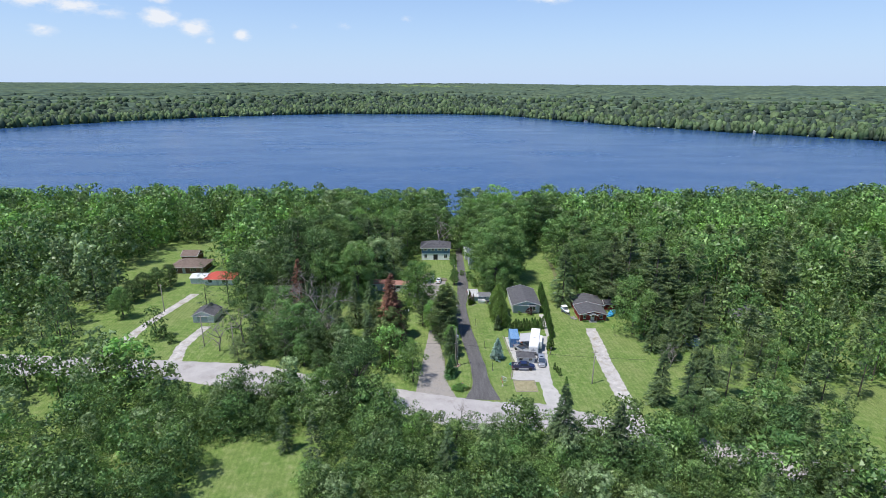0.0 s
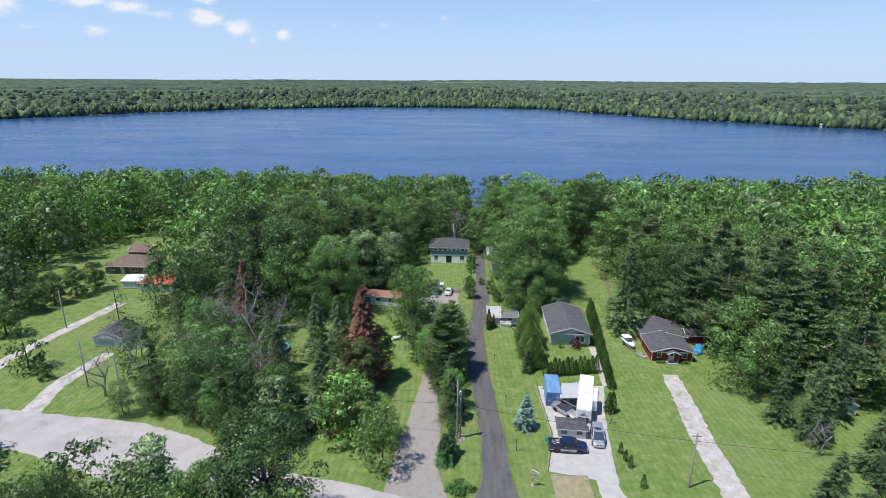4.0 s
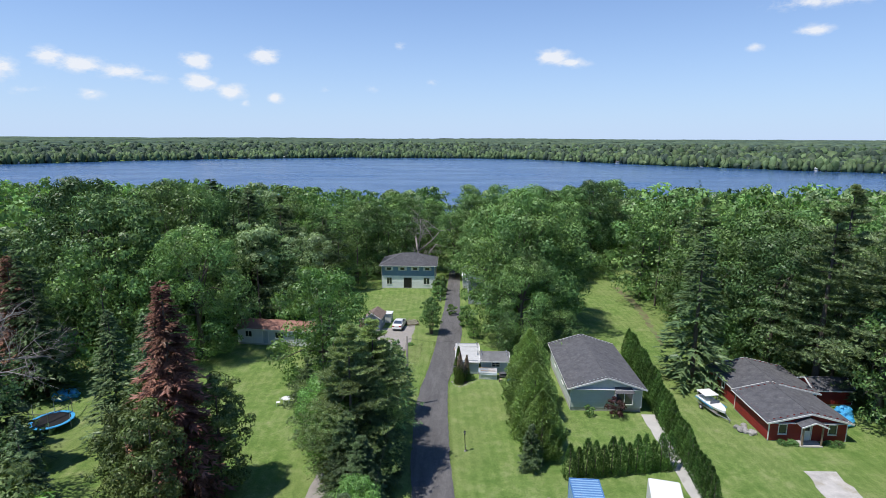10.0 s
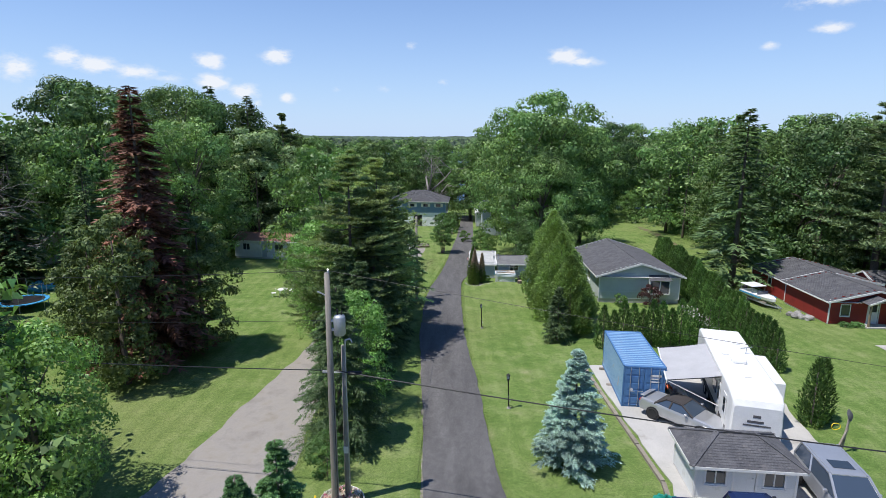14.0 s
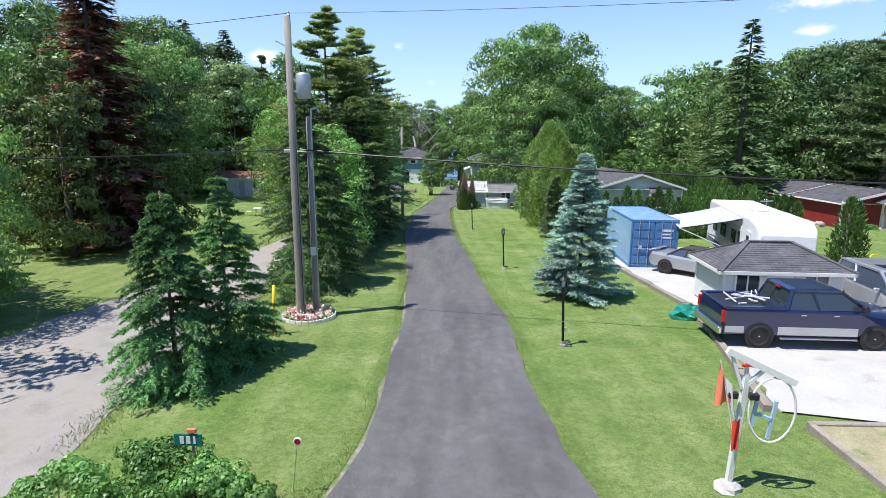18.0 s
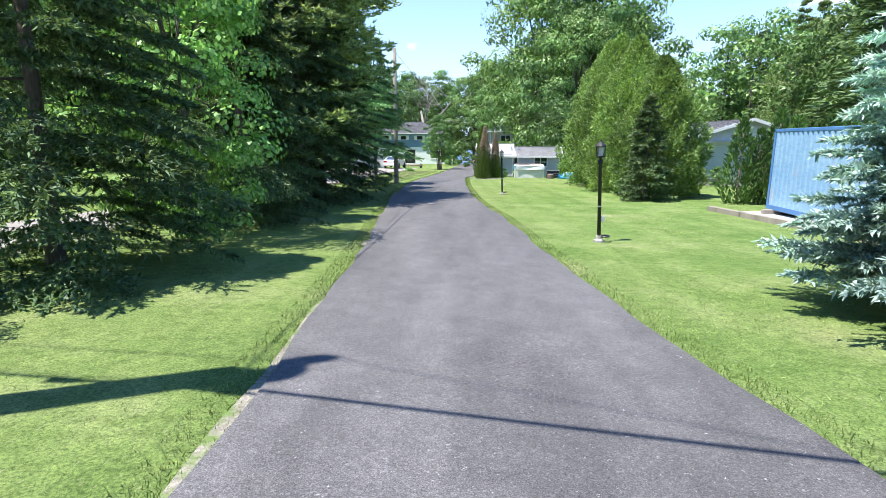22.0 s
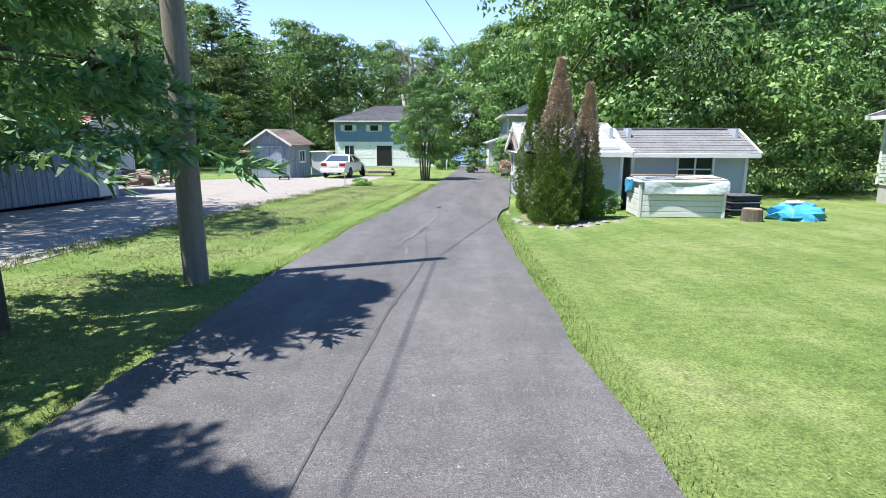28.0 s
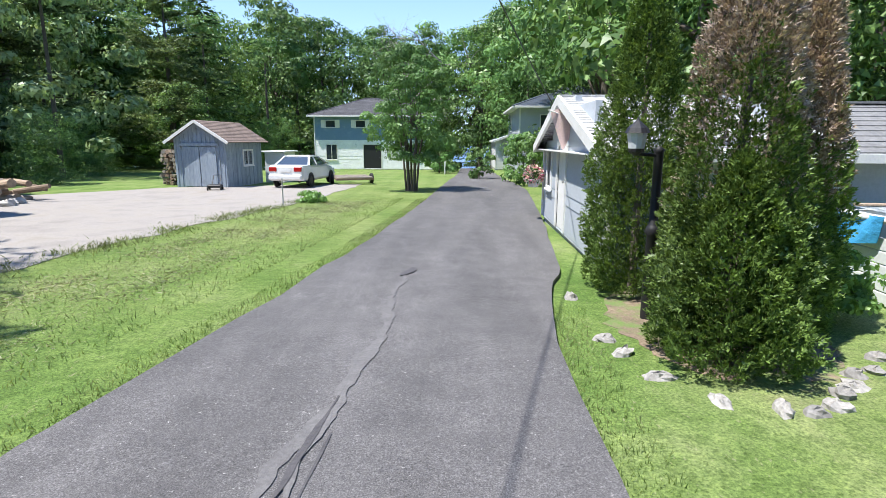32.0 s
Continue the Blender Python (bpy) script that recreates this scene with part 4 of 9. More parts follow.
spots, stems = [], ([], [])
rng = np.random.default_rng(5)
for gy_ in np.arange(28, 304, 7.3):
    for gx_ in np.arange(-330, 340, 7.7):
        x, y = gx_ + rng.uniform(-3.2, 3.2), gy_ + rng.uniform(-3.0, 3.0)
        if abs(x) > 28 + y * 0.86 or in_street(x, y) or any(a < x < b and c < y < d for a, b, c, d in CLEAR):
            continue
        if y < 58 and abs(x) < 24:
            continue
        u = noise.noise(Vector((x * 0.02, y * 0.02, 3)))
        h = rng.uniform(9.5, 17.5) + (5.5 if y > 145 else 0) - (3 if y < 100 else 0) + 4 * u
        if -36 < x < 17 and y > 180:
            h = min(h, 14.5 + 0.06 * (y - 180) + 2.5 * rng.random())
        r = rng.random()
        right = x > 45 and y < 190
        if right:
            kd, m = (("pine", "pine_wood") if r < 0.4 else ("conifer", "spruce") if r < 0.5 else ("broad", "leaf_mid") if r < 0.7 else ("broad", "leaf"))
        elif x < -20 and 105 < y < 190:
            kd, m = (("conifer", "spruce") if r < 0.25 else ("broad", "leaf_dark") if r < 0.6 else ("broad", "leaf") if r < 0.85 else ("slim", "leaf_pale"))
        elif y < 100:
            kd, m = (("shrubby", "leaf_dark") if r < 0.25 else ("broad", "leaf_mid") if r < 0.4 else ("broad", "leaf_dark") if r < 0.6 else ("broad", "leaf") if r < 0.75 else ("conifer", "spruce") if r < 0.85 else ("slim", "leaf_pale"))
            h *= 0.85
        else:
            kd, m = (("broad", "leaf") if r < 0.34 else ("broad", "leaf_mid") if r < 0.44 else ("broad", "leaf_bright") if r < 0.58 else ("broad", "leaf_dark") if r < 0.66 else ("slim", "leaf") if r < 0.86 else ("slim", "leaf_pale") if r < 0.95 else ("conifer", "spruce"))
        spots.append((x, y, gz(y) - 0.2, h, kd, m))
        if abs(x) < 90 and rng.random() < 0.3:
            spots.append((x + 3, y + 2.5, gz(y + 2.5) - 0.3, rng.uniform(2.5, 5.0), "shrubby", "leaf" if rng.random() < 0.7 else "leaf_dark"))
        if y > 100 and abs(x) < 110:
            tube(stems[0], stems[1], [(x, y, gz(y) - 0.4), (x, y, gz(y) + h * 0.6)], [0.2, 0.09], 4)
for x0, x1 in ((-125, -66), (-34, -9), (33, 100)):
    for x in np.arange(x0, x1, 4.2):
        y = float(np.interp(x, [p[0] for p in STREET_R], [p[1] for p in STREET_R])) - rng.uniform(3.5, 8.0)
        r = rng.random()
        spots.append((x + rng.uniform(-1.5, 1.5), y, gz(y) - 0.2, rng.uniform(8.5, 13.5), "broad" if r < 0.75 else "slim", "leaf" if r < 0.35 else "leaf_mid" if r < 0.6 else "leaf_dark" if r < 0.8 else "leaf_pale"))
for _ in range(420):
    x, y = rng.uniform(-75, 75), rng.uniform(62, 97)
    if -43 < x < -22 and y < 86 or in_street(x, y) or abs(x) > 12 + y * 0.84 or 24 < x < 46 and y > 83 or abs(x - 8) < 8 and y > 88:
        continue
    r = rng.random()
    spots.append((x, y, gz(y) - 0.2, rng.uniform(4.5, 9.5), "shrubby" if r < 0.3 else "broad" if r < 0.8 else "slim", "leaf" if r < 0.3 else "leaf_dark" if r < 0.75 else "leaf_mid" if r < 0.92 else "leaf_pale"))
for x, y in [(-10 - 2.3 * k + rng.uniform(-1, 1), 203 + 0.5 * k + rng.uniform(-2, 3)) for k in range(14)] + [(-12 - 1.0 * k, 176 + rng.uniform(0, 26)) for k in range(12)] + [(14 + 2.2 * k, 216 + rng.uniform(-2, 5)) for k in range(16)] + [(36 + 2.4 * k, 236 + rng.uniform(-2, 5)) for k in range(12)] + [(-24 + 2.5 * k, 220 + rng.uniform(-2, 6)) for k in range(11)] + [(17.5 + 1.7 * k, 166.5 + rng.uniform(-1.5, 3)) for k in range(6)] + [(49 + rng.uniform(-1, 5), 163 + 4 * k) for k in range(12)]:
    spots.append((float(x), float(y), gz(y) - 0.3, rng.uniform(3.5, 8.0), "shrubby" if rng.random() < 0.6 else "broad", "leaf" if rng.random() < 0.65 else "leaf_dark"))
woods("woods", spots, ("leaf", "leaf_dark", "leaf_mid", "leaf_bright", "leaf_pale", "spruce", "pine_wood"), "dense mixed summer woods between the houses and the lake", 21)
tagged(new("wood_stems", mesh_of("wood_stems", stems[0], stems[1], M["bark"])), "grey-brown stems of the woods", "tree trunks", kind="stuff")

# far shore: rows of leafy crowns, then a rolling canopy to the horizon
def canopy_base(x, y, d):
    return float(np.interp(d, [0, 150, 500, 1200, 2200, 3600], [-8.6, -5, 3, 13, 23, 37])) + 9 * noise.noise(Vector((x * 0.0011, y * 0.0011, 0))) * min(1, d / 500)


def far_crowns():
    """Each far tree an uneven dome of a few facets, sunk into the canopy behind it."""
    r_ = np.random.default_rng(77)
    sides, rings = 7, ((0.62, 0.0), (1.0, 0.28), (0.94, 0.55), (0.62, 0.82))
    az = np.arange(sides) * 2 * np.pi / sides
    shape = np.concatenate([np.stack([np.cos(az + k * 0.4) * q, np.sin(az + k * 0.4) * q, np.full(sides, z)], 1) for k, (q, z) in enumerate(rings)] + [np.array([[0, 0, 1.0]])])
    tris = []
    for k in range(len(rings) - 1):
        for s in range(sides):
            a, b = k * sides + s, k * sides + (s + 1) % sides
            tris += [(a, b, b + sides), (a, b + sides, a + sides)]
    top = len(rings) * sides
    tris = np.array(tris + [(top - sides + s, top - sides + (s + 1) % sides, top) for s in range(sides)])
    deep = [-5, 1, 7, 14, 22, 31, 42, 54, 68, 84, 102, 124, 150, 182, 220, 268, 325, 395, 480, 580, 700, 850, 1050]
    sets = {"far_leaf": [], "far_canopy": []}
    for row, d0 in enumerate(deep):
        step = 7.0 + 0.5 * row
        for s in np.arange(-1500 - d0 * 0.6, 1460 + d0 * 0.6, step):
            x = s + r_.uniform(-0.5, 0.5) * step
            d = d0 + r_.uniform(-4, 4) * (1 + 0.12 * row)
            y = far_shore(x) + d
            h, w = r_.uniform(8, 16) + (2 if row else -2), r_.uniform(3.4, 6.2) * (1 + 0.04 * row)
            p = shape * r_.uniform(0.8, 1.2, (len(shape), 1)) * np.array([w, w, h]) + np.array([x, y, canopy_base(x, y, max(d, 0)) - 1.0])
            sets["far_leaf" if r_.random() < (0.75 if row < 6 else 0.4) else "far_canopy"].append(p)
    for mat, many in sets.items():
        v = np.concatenate(many)
        f = (tris[None] + (np.arange(len(many)) * len(shape))[:, None, None]).reshape(-1, 3).astype(np.int32)
        me = bpy.data.meshes.new("far_shore_trees")
        me.vertices.add(len(v))
        me.vertices.foreach_set("co", v.astype(np.float32).ravel())
        me.loops.add(f.size)
        me.loops.foreach_set("vertex_index", f.ravel())
        me.polygons.add(len(f))
        me.polygons.foreach_set("loop_start", np.arange(0, f.size, 3, dtype=np.int32))
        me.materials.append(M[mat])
        me.update(calc_edges=True)
        tagged(new("far_shore_trees", me), "leafy trees lining the far shore of the lake", "woods", kind="stuff")


far_crowns()
cx = np.concatenate([np.arange(-4600, -1500, 60), np.arange(-1500, 1500, 14.0), np.arange(1500, 4600, 60)])
deeps = np.concatenate([np.arange(34, 330, 16.0), np.arange(330, 1000, 28.0), np.arange(1000, 4000, 110.0)])


def canopy_at(i, j):
    d = deeps[j]
    x = cx[i] + rng.uniform(-0.4, 0.4) * (11 if d < 330 else 24)
    y = min(far_shore(x) + d + rng.uniform(-0.4, 0.4) * 11, 4880)
    low = float(np.interp(d, [30, 900, 1100], [3.5, 4.5, 10]))
    return (x, y, canopy_base(x, y, d) + low + rng.uniform(-2.5, 2.5) + 3.0 * noise.noise(Vector((x * 0.03, y * 0.03, 9))))


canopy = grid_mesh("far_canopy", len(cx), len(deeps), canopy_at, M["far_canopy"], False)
tagged(new("far_woods", canopy), "rolling green forest stretching to the horizon", "forest", kind="stuff")

# ---------- building helpers ----------
def add_box(v, f, x0, x1, y0, y1, z0, z1, c=0.0):
    """A box with chamfered edges (c metres) into v and f."""
    b = len(v)
    if c <= 0:
        v += [(x, y, z) for z in (z0, z1) for x, y in ((x0, y0), (x1, y0), (x1, y1), (x0, y1))]
        f += [tuple(b + k for k in q) for q in ((3, 2, 1, 0), (4, 5, 6, 7), (0, 1, 5, 4), (1, 2, 6, 5), (2, 3, 7, 6), (3, 0, 4, 7))]
        return
    c = min(c, (x1 - x0) * 0.45, (y1 - y0) * 0.45, (z1 - z0) * 0.45)
    ring = [(x0 + c, y0), (x1 - c, y0), (x1, y0 + c), (x1, y1 - c), (x1 - c, y1), (x0 + c, y1), (x0, y1 - c), (x0, y0 + c)]
    inner = [(x0 + c, y0 + c), (x1 - c, y0 + c), (x1 - c, y0 + c), (x1 - c, y1 - c), (x1 - c, y1 - c), (x0 + c, y1 - c), (x0 + c, y1 - c), (x0 + c, y0 + c)]
    for z, pts in ((z0, inner), (z0 + c, ring), (z1 - c, ring), (z1, inner)):
        v += [(x, y, z) for x, y in pts]
    for k in range(3):
        for s in range(8):
            f.append((b + k * 8 + s, b + k * 8 + (s + 1) % 8, b + k * 8 + 8 + (s + 1) % 8, b + k * 8 + 8 + s))
    f += [(b + 7, b + 5, b + 3, b + 1), (b + 25, b + 27, b + 29, b + 31)]


def add_cyl(v, f, p, q, r0, r1=None, sides=12):
    tube(v, f, [p, q], [r0, r0 if r1 is None else r1], sides)


def part(name, vf, mat, parent, label="", smooth=False):
    ob = new(name, mesh_of(name, vf[0], vf[1], M[mat] if isinstance(mat, str) else mat, smooth))
    ob.parent = parent
    if label:
        ob["label"] = label
    return ob


def boxes(*rows, c=0.0):
    v, f = [], []
    for r in rows:
        add_box(v, f, *r, c=c)
    return v, f


def cyls(*rows, sides=12):
    v, f = [], []
    for r in rows:
        add_cyl(v, f, *r, sides=sides)
    return v, f


def thing(name, x, y, label, category, spin=0.0, lift=0.0, group=""):
    root = tagged(new(name), label, category, group)
    root.matrix_basis = pose(x, y, gz(y) + lift, 0, 0, spin)
    return root


def lathe(profile, sides=16, at=(0, 0, 0)):
    v = [(at[0] + r * math.cos(2 * math.pi * s / sides), at[1] + r * math.sin(2 * math.pi * s / sides), at[2] + z) for r, z in profile for s in range(sides)]
    f = [(k * sides + s, k * sides + (s + 1) % sides, (k + 1) * sides + (s + 1) % sides, (k + 1) * sides + s) for k in range(len(profile) - 1) for s in range(sides)]
    return v, f


def blob(rng_, rx, ry, rz, at=(0, 0, 0), rough=0.15, rings=6, sides=9, flat=0.0):
    """An uneven rounded lump, for stones, bundles and tarps."""
    v, f = [], []
    for k in range(rings + 1):
        a = math.pi * k / rings
        for s in range(sides):
            b = 2 * math.pi * s / sides
            q = 1 + rng_.uniform(-rough, rough)
            z = math.cos(a) * rz * q
            v.append((at[0] + math.sin(a) * math.cos(b) * rx * q, at[1] + math.sin(a) * math.sin(b) * ry * q, at[2] + max(z, -rz * (1 - flat))))
    for k in range(rings):
        for s in range(sides):
            f.append((k * sides + s, (k + 1) * sides + s, (k + 1) * sides + (s + 1) % sides, k * sides + (s + 1) % sides))
    return v, f


def paint(name, c, rough=0.5, **kw):
    return surface(name, tuple(v * 0.9 for v in c), tuple(min(1, v * 1.08) for v in c), kw.pop("big", 1.2), kw.pop("fine", 25), rough, kw.pop("bump", 0.08), **kw)


M["white_trim"] = paint("white_painted_trim", (0.72, 0.72, 0.70), 0.55)
M["white_siding"] = paint("white_vinyl_siding", (0.66, 0.68, 0.675), 0.55, dirt=(0.42, 0.42, 0.38), dirt_scale=1.3, dirt_at=(0.6, 0.85))
M["pale_siding"] = paint("pale_green_grey_siding", (0.46, 0.51, 0.485), 0.6)
M["red_siding"] = paint("red_painted_boards", (0.24, 0.025, 0.022), 0.6, dirt=(0.15, 0.02, 0.02), dirt_scale=1.0)
M["blue_siding"] = paint("faded_blue_boards", (0.17, 0.27, 0.40), 0.75, dirt=(0.30, 0.38, 0.46), dirt_scale=1.6)
M["blue_weathered"] = surface("weathered_blue_grey_boards", (0.17, 0.215, 0.27), (0.37, 0.43, 0.49), 1.1, 9, 0.85, 0.5, stretch=(7, 7, 0.35), dirt=(0.12, 0.135, 0.15), dirt_scale=1.8, dirt_at=(0.60, 0.78))
M["house_wrap"] = paint("white_wrinkled_house_wrap", (0.86, 0.87, 0.88), 0.45, dirt=(0.45, 0.50, 0.58), dirt_scale=1.1, dirt_at=(0.62, 0.70), bump=0.6, big=2, fine=6, bump_dist=0.05)
M["grey_panel"] = paint("pale_blue_grey_panel", (0.42, 0.46, 0.50), 0.6)
M["shingle_dark"] = surface("dark_shingles", (0.058, 0.059, 0.066), (0.13, 0.130, 0.140), 1.4, 14, 0.95, 0.5, stretch=(1, 1, 1), dirt=(0.17, 0.16, 0.16), dirt_scale=3)
M["shingle_brown"] = surface("worn_brown_shingles", (0.12, 0.092, 0.078), (0.27, 0.205, 0.17), 1.6, 12, 0.95, 0.6)
M["shingle_grey"] = surface("light_grey_shingles", (0.125, 0.128, 0.13), (0.215, 0.215, 0.215), 1.6, 12, 0.95, 0.5, per_object=0.16)
M["shingle_pale"] = surface("bleached_pale_shingles", (0.38, 0.38, 0.37), (0.56, 0.56, 0.55), 1.6, 12, 0.9, 0.4)
M["roof_white"] = paint("white_sheet_roof", (0.72, 0.74, 0.75), 0.4)
M["roof_red"] = paint("red_sheet_roof", (0.50, 0.09, 0.06), 0.45)
M["roof_slate"] = paint("slate_blue_sheet_roof", (0.10, 0.12, 0.15), 0.4)
M["roof_rust"] = paint("faded_rust_roof", (0.33, 0.17, 0.13), 0.7)
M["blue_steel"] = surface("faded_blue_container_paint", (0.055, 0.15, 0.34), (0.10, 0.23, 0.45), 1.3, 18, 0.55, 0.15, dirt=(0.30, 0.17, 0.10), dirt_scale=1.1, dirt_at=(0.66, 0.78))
# lighter copy of the container blue: sunlight put into the colour, plus rust
M["blue_steel_light"] = surface("sunlit_blue_container_paint", (0.17, 0.32, 0.50), (0.30, 0.46, 0.62), 0.8, 14, 0.6, 0.15, dirt=(0.42, 0.33, 0.27), dirt_scale=0.9, dirt_at=(0.58, 0.75), stretch=(1, 0.3, 1))
M["white_gel"] = paint("white_fibreglass", (0.80, 0.80, 0.79), 0.3, spec=0.5)
M["awning"] = paint("grey_fading_awning_cloth", (0.42, 0.42, 0.43), 0.8)
M["glass"] = glass_mat("dark_window_glass")
M["glass_blue"] = glass_mat("sky_tinted_car_glass", (0.05, 0.07, 0.10), 0.03)
M["black"] = paint("black_plastic", (0.018, 0.018, 0.02), 0.5)
M["tyre"] = surface("tyre_rubber", (0.02, 0.02, 0.02), (0.035, 0.035, 0.035), 3, 60, 0.9, 0.3)
M["chrome"] = surface("bright_metal", (0.55, 0.55, 0.56), (0.7, 0.7, 0.7), 2, 40, 0.28, 0.0, metal=1.0)
M["galv"] = surface("galvanised_steel", (0.36, 0.38, 0.40), (0.5, 0.52, 0.54), 3, 40, 0.5, 0.1, metal=0.6)
M["alloy"] = surface("silver_wheel_alloy", (0.50, 0.50, 0.51), (0.64, 0.64, 0.65), 2, 40, 0.35, 0.0, metal=0.25)
M["navy"] = paint("navy_car_paint", (0.008, 0.014, 0.060), 0.28, coat=1.0, bump=0.0)
M["silver"] = surface("silver_car_paint", (0.42, 0.43, 0.45), (0.52, 0.53, 0.55), 1, 90, 0.32, 0.0, metal=0.55, coat=0.8)
M["white_car"] = paint("white_car_paint", (0.72, 0.72, 0.70), 0.3, coat=0.8, bump=0.0)
M["soft_top"] = paint("charcoal_soft_top", (0.05, 0.045, 0.045), 0.9)
M["tail_red"] = paint("red_lamp_lens", (0.35, 0.01, 0.01), 0.15)
M["lens"] = paint("clear_lamp_lens", (0.55, 0.58, 0.6), 0.12)
M["tarp_blue"] = paint("blue_tarpaulin", (0.06, 0.34, 0.62), 0.45, bump=0.5, big=3, fine=9, bump_dist=0.05)
M["tarp_green"] = paint("green_tarpaulin", (0.02, 0.25, 0.19), 0.45, bump=0.5, big=3, fine=9, bump_dist=0.05)
M["tarp_silver"] = paint("silver_blue_tarpaulin", (0.50, 0.56, 0.60), 0.4, bump=0.6, big=3, fine=8, bump_dist=0.05)
M["red_cloth"] = paint("red_flag_cloth", (0.65, 0.05, 0.03), 0.8)
M["orange_cloth"] = paint("faded_orange_flag_cloth", (0.75, 0.20, 0.10), 0.8)
M["pennant"] = paint("faded_pink_cloth", (0.66, 0.50, 0.47), 0.85)
M["white_cloth"] = paint("white_cloth", (0.75, 0.73, 0.70), 0.85)
M["yellow"] = paint("yellow_plastic", (0.75, 0.55, 0.02), 0.5)
M["sign_green"] = paint("green_sign_sheet", (0.01, 0.16, 0.13), 0.4)
M["pale_blue"] = paint("pale_blue_painted_wood", (0.35, 0.48, 0.62), 0.7)
M["rock"] = surface("field_stone", (0.21, 0.20, 0.185), (0.40, 0.385, 0.36), 3, 30, 0.9, 0.6, per_object=0.25)
M["log"] = surface("cut_logs", (0.16, 0.115, 0.08), (0.38, 0.29, 0.21), 3, 30, 0.9, 0.5, per_object=0.3)
M["timber"] = surface("grey_kerb_timber", (0.20, 0.17, 0.14), (0.36, 0.32, 0.27), 2, 30, 0.9, 0.5, per_object=0.15)
M["dry_grass"] = surface("dry_weedy_soil", (0.22, 0.19, 0.11), (0.36, 0.33, 0.20), 1.2, 20, 0.95, 0.6, where="World", dirt=(0.12, 0.17, 0.05), dirt_scale=2)
M["tar"] = surface("old_tar_patch", (0.105, 0.101, 0.102), (0.165, 0.16, 0.158), 6, 40, 0.8, 0.5, where="World")
M["tar_and_lines"] = surface("dark_tar_and_lines", (0.055, 0.052, 0.055), (0.09, 0.086, 0.09), 4, 40, 0.75, 0.4, where="World")
M["brown_house"] = paint("brown_brick_wall", (0.16, 0.09, 0.065), 0.8)


def lap_wall(w, h, openings=(), board=0.14, lap=0.016, top=None):
    """Lap siding over x 0..w and z 0..h that faces -y, open where (u0, u1, z0, z1) say; top(z) narrows it to a gable."""
    v, f = [], []
    cuts = sorted({0.0, h, *[z for o in openings for z in o[2:4] if 0 < z < h], *[min(h, k * board) for k in range(1, int(h / board) + 1)]})
    for z0, z1 in zip(cuts, cuts[1:]):
        if z1 - z0 < 0.004:
            continue
        lo, hi = top((z0 + z1) / 2) if top else (0.0, w)
        spans = [(lo, hi)]
        for u0, u1, a, b in [o[:4] for o in openings]:
            if a < z1 - 0.002 and b > z0 + 0.002:
                spans = [s for p, q in spans for s in ((p, min(q, u0)), (max(p, u1), q)) if s[1] - s[0] > 0.01]
        for p, q in spans:
            k = len(v)
            v += [(p, -lap, z0), (q, -lap, z0), (q, -0.003, z1), (p, -0.003, z1), (p, 0.10, z0), (q, 0.10, z0), (q, 0.10, z1), (p, 0.10, z1)]
            f += [(k, k + 1, k + 2, k + 3), (k + 1, k, k + 4, k + 5), (k + 4, k + 7, k + 6, k + 5), (k, k + 3, k + 7, k + 4), (k + 1, k + 5, k + 6, k + 2)]
    seen, index = {}, []
    for p in v:
        index.append(seen.setdefault(tuple(round(c, 3) for c in p), len(seen)))
    return list(seen), [tuple(index[i] for i in q) for q in f]


def turned(vf, m):
    return [tuple(m @ Vector(p)) for p in vf[0]], vf[1]


def courses(v, f, a, b, c, d, step=0.16, lift=0.014):
    """One roof slope over the plane a, b (eave) to c, d (ridge): overlapping courses as one stepped skin."""
    a, b, c, d = map(Vector, (a, b, c, d))
    up = (b - a).cross(d - a)
    up = (up if up.length > 1e-6 else (b - a).cross(c - a)).normalized()
    up = up if up.z > 0 else -up
    n = max(1, int(max((d - a).length, (c - b).length) / step))
    rows = [(0.0, -0.03)]
    for k in range(n):
        rows += [(k / n, lift), ((k + 1) / n, 0.002)]
    i = len(v)
    for s, q in rows:
        v += [tuple(a.lerp(d, s) + up * q), tuple(b.lerp(c, s) + up * q)]
    f += [(i + 2 * k, i + 2 * k + 1, i + 2 * k + 3, i + 2 * k + 2) for k in range(len(rows) - 1)]


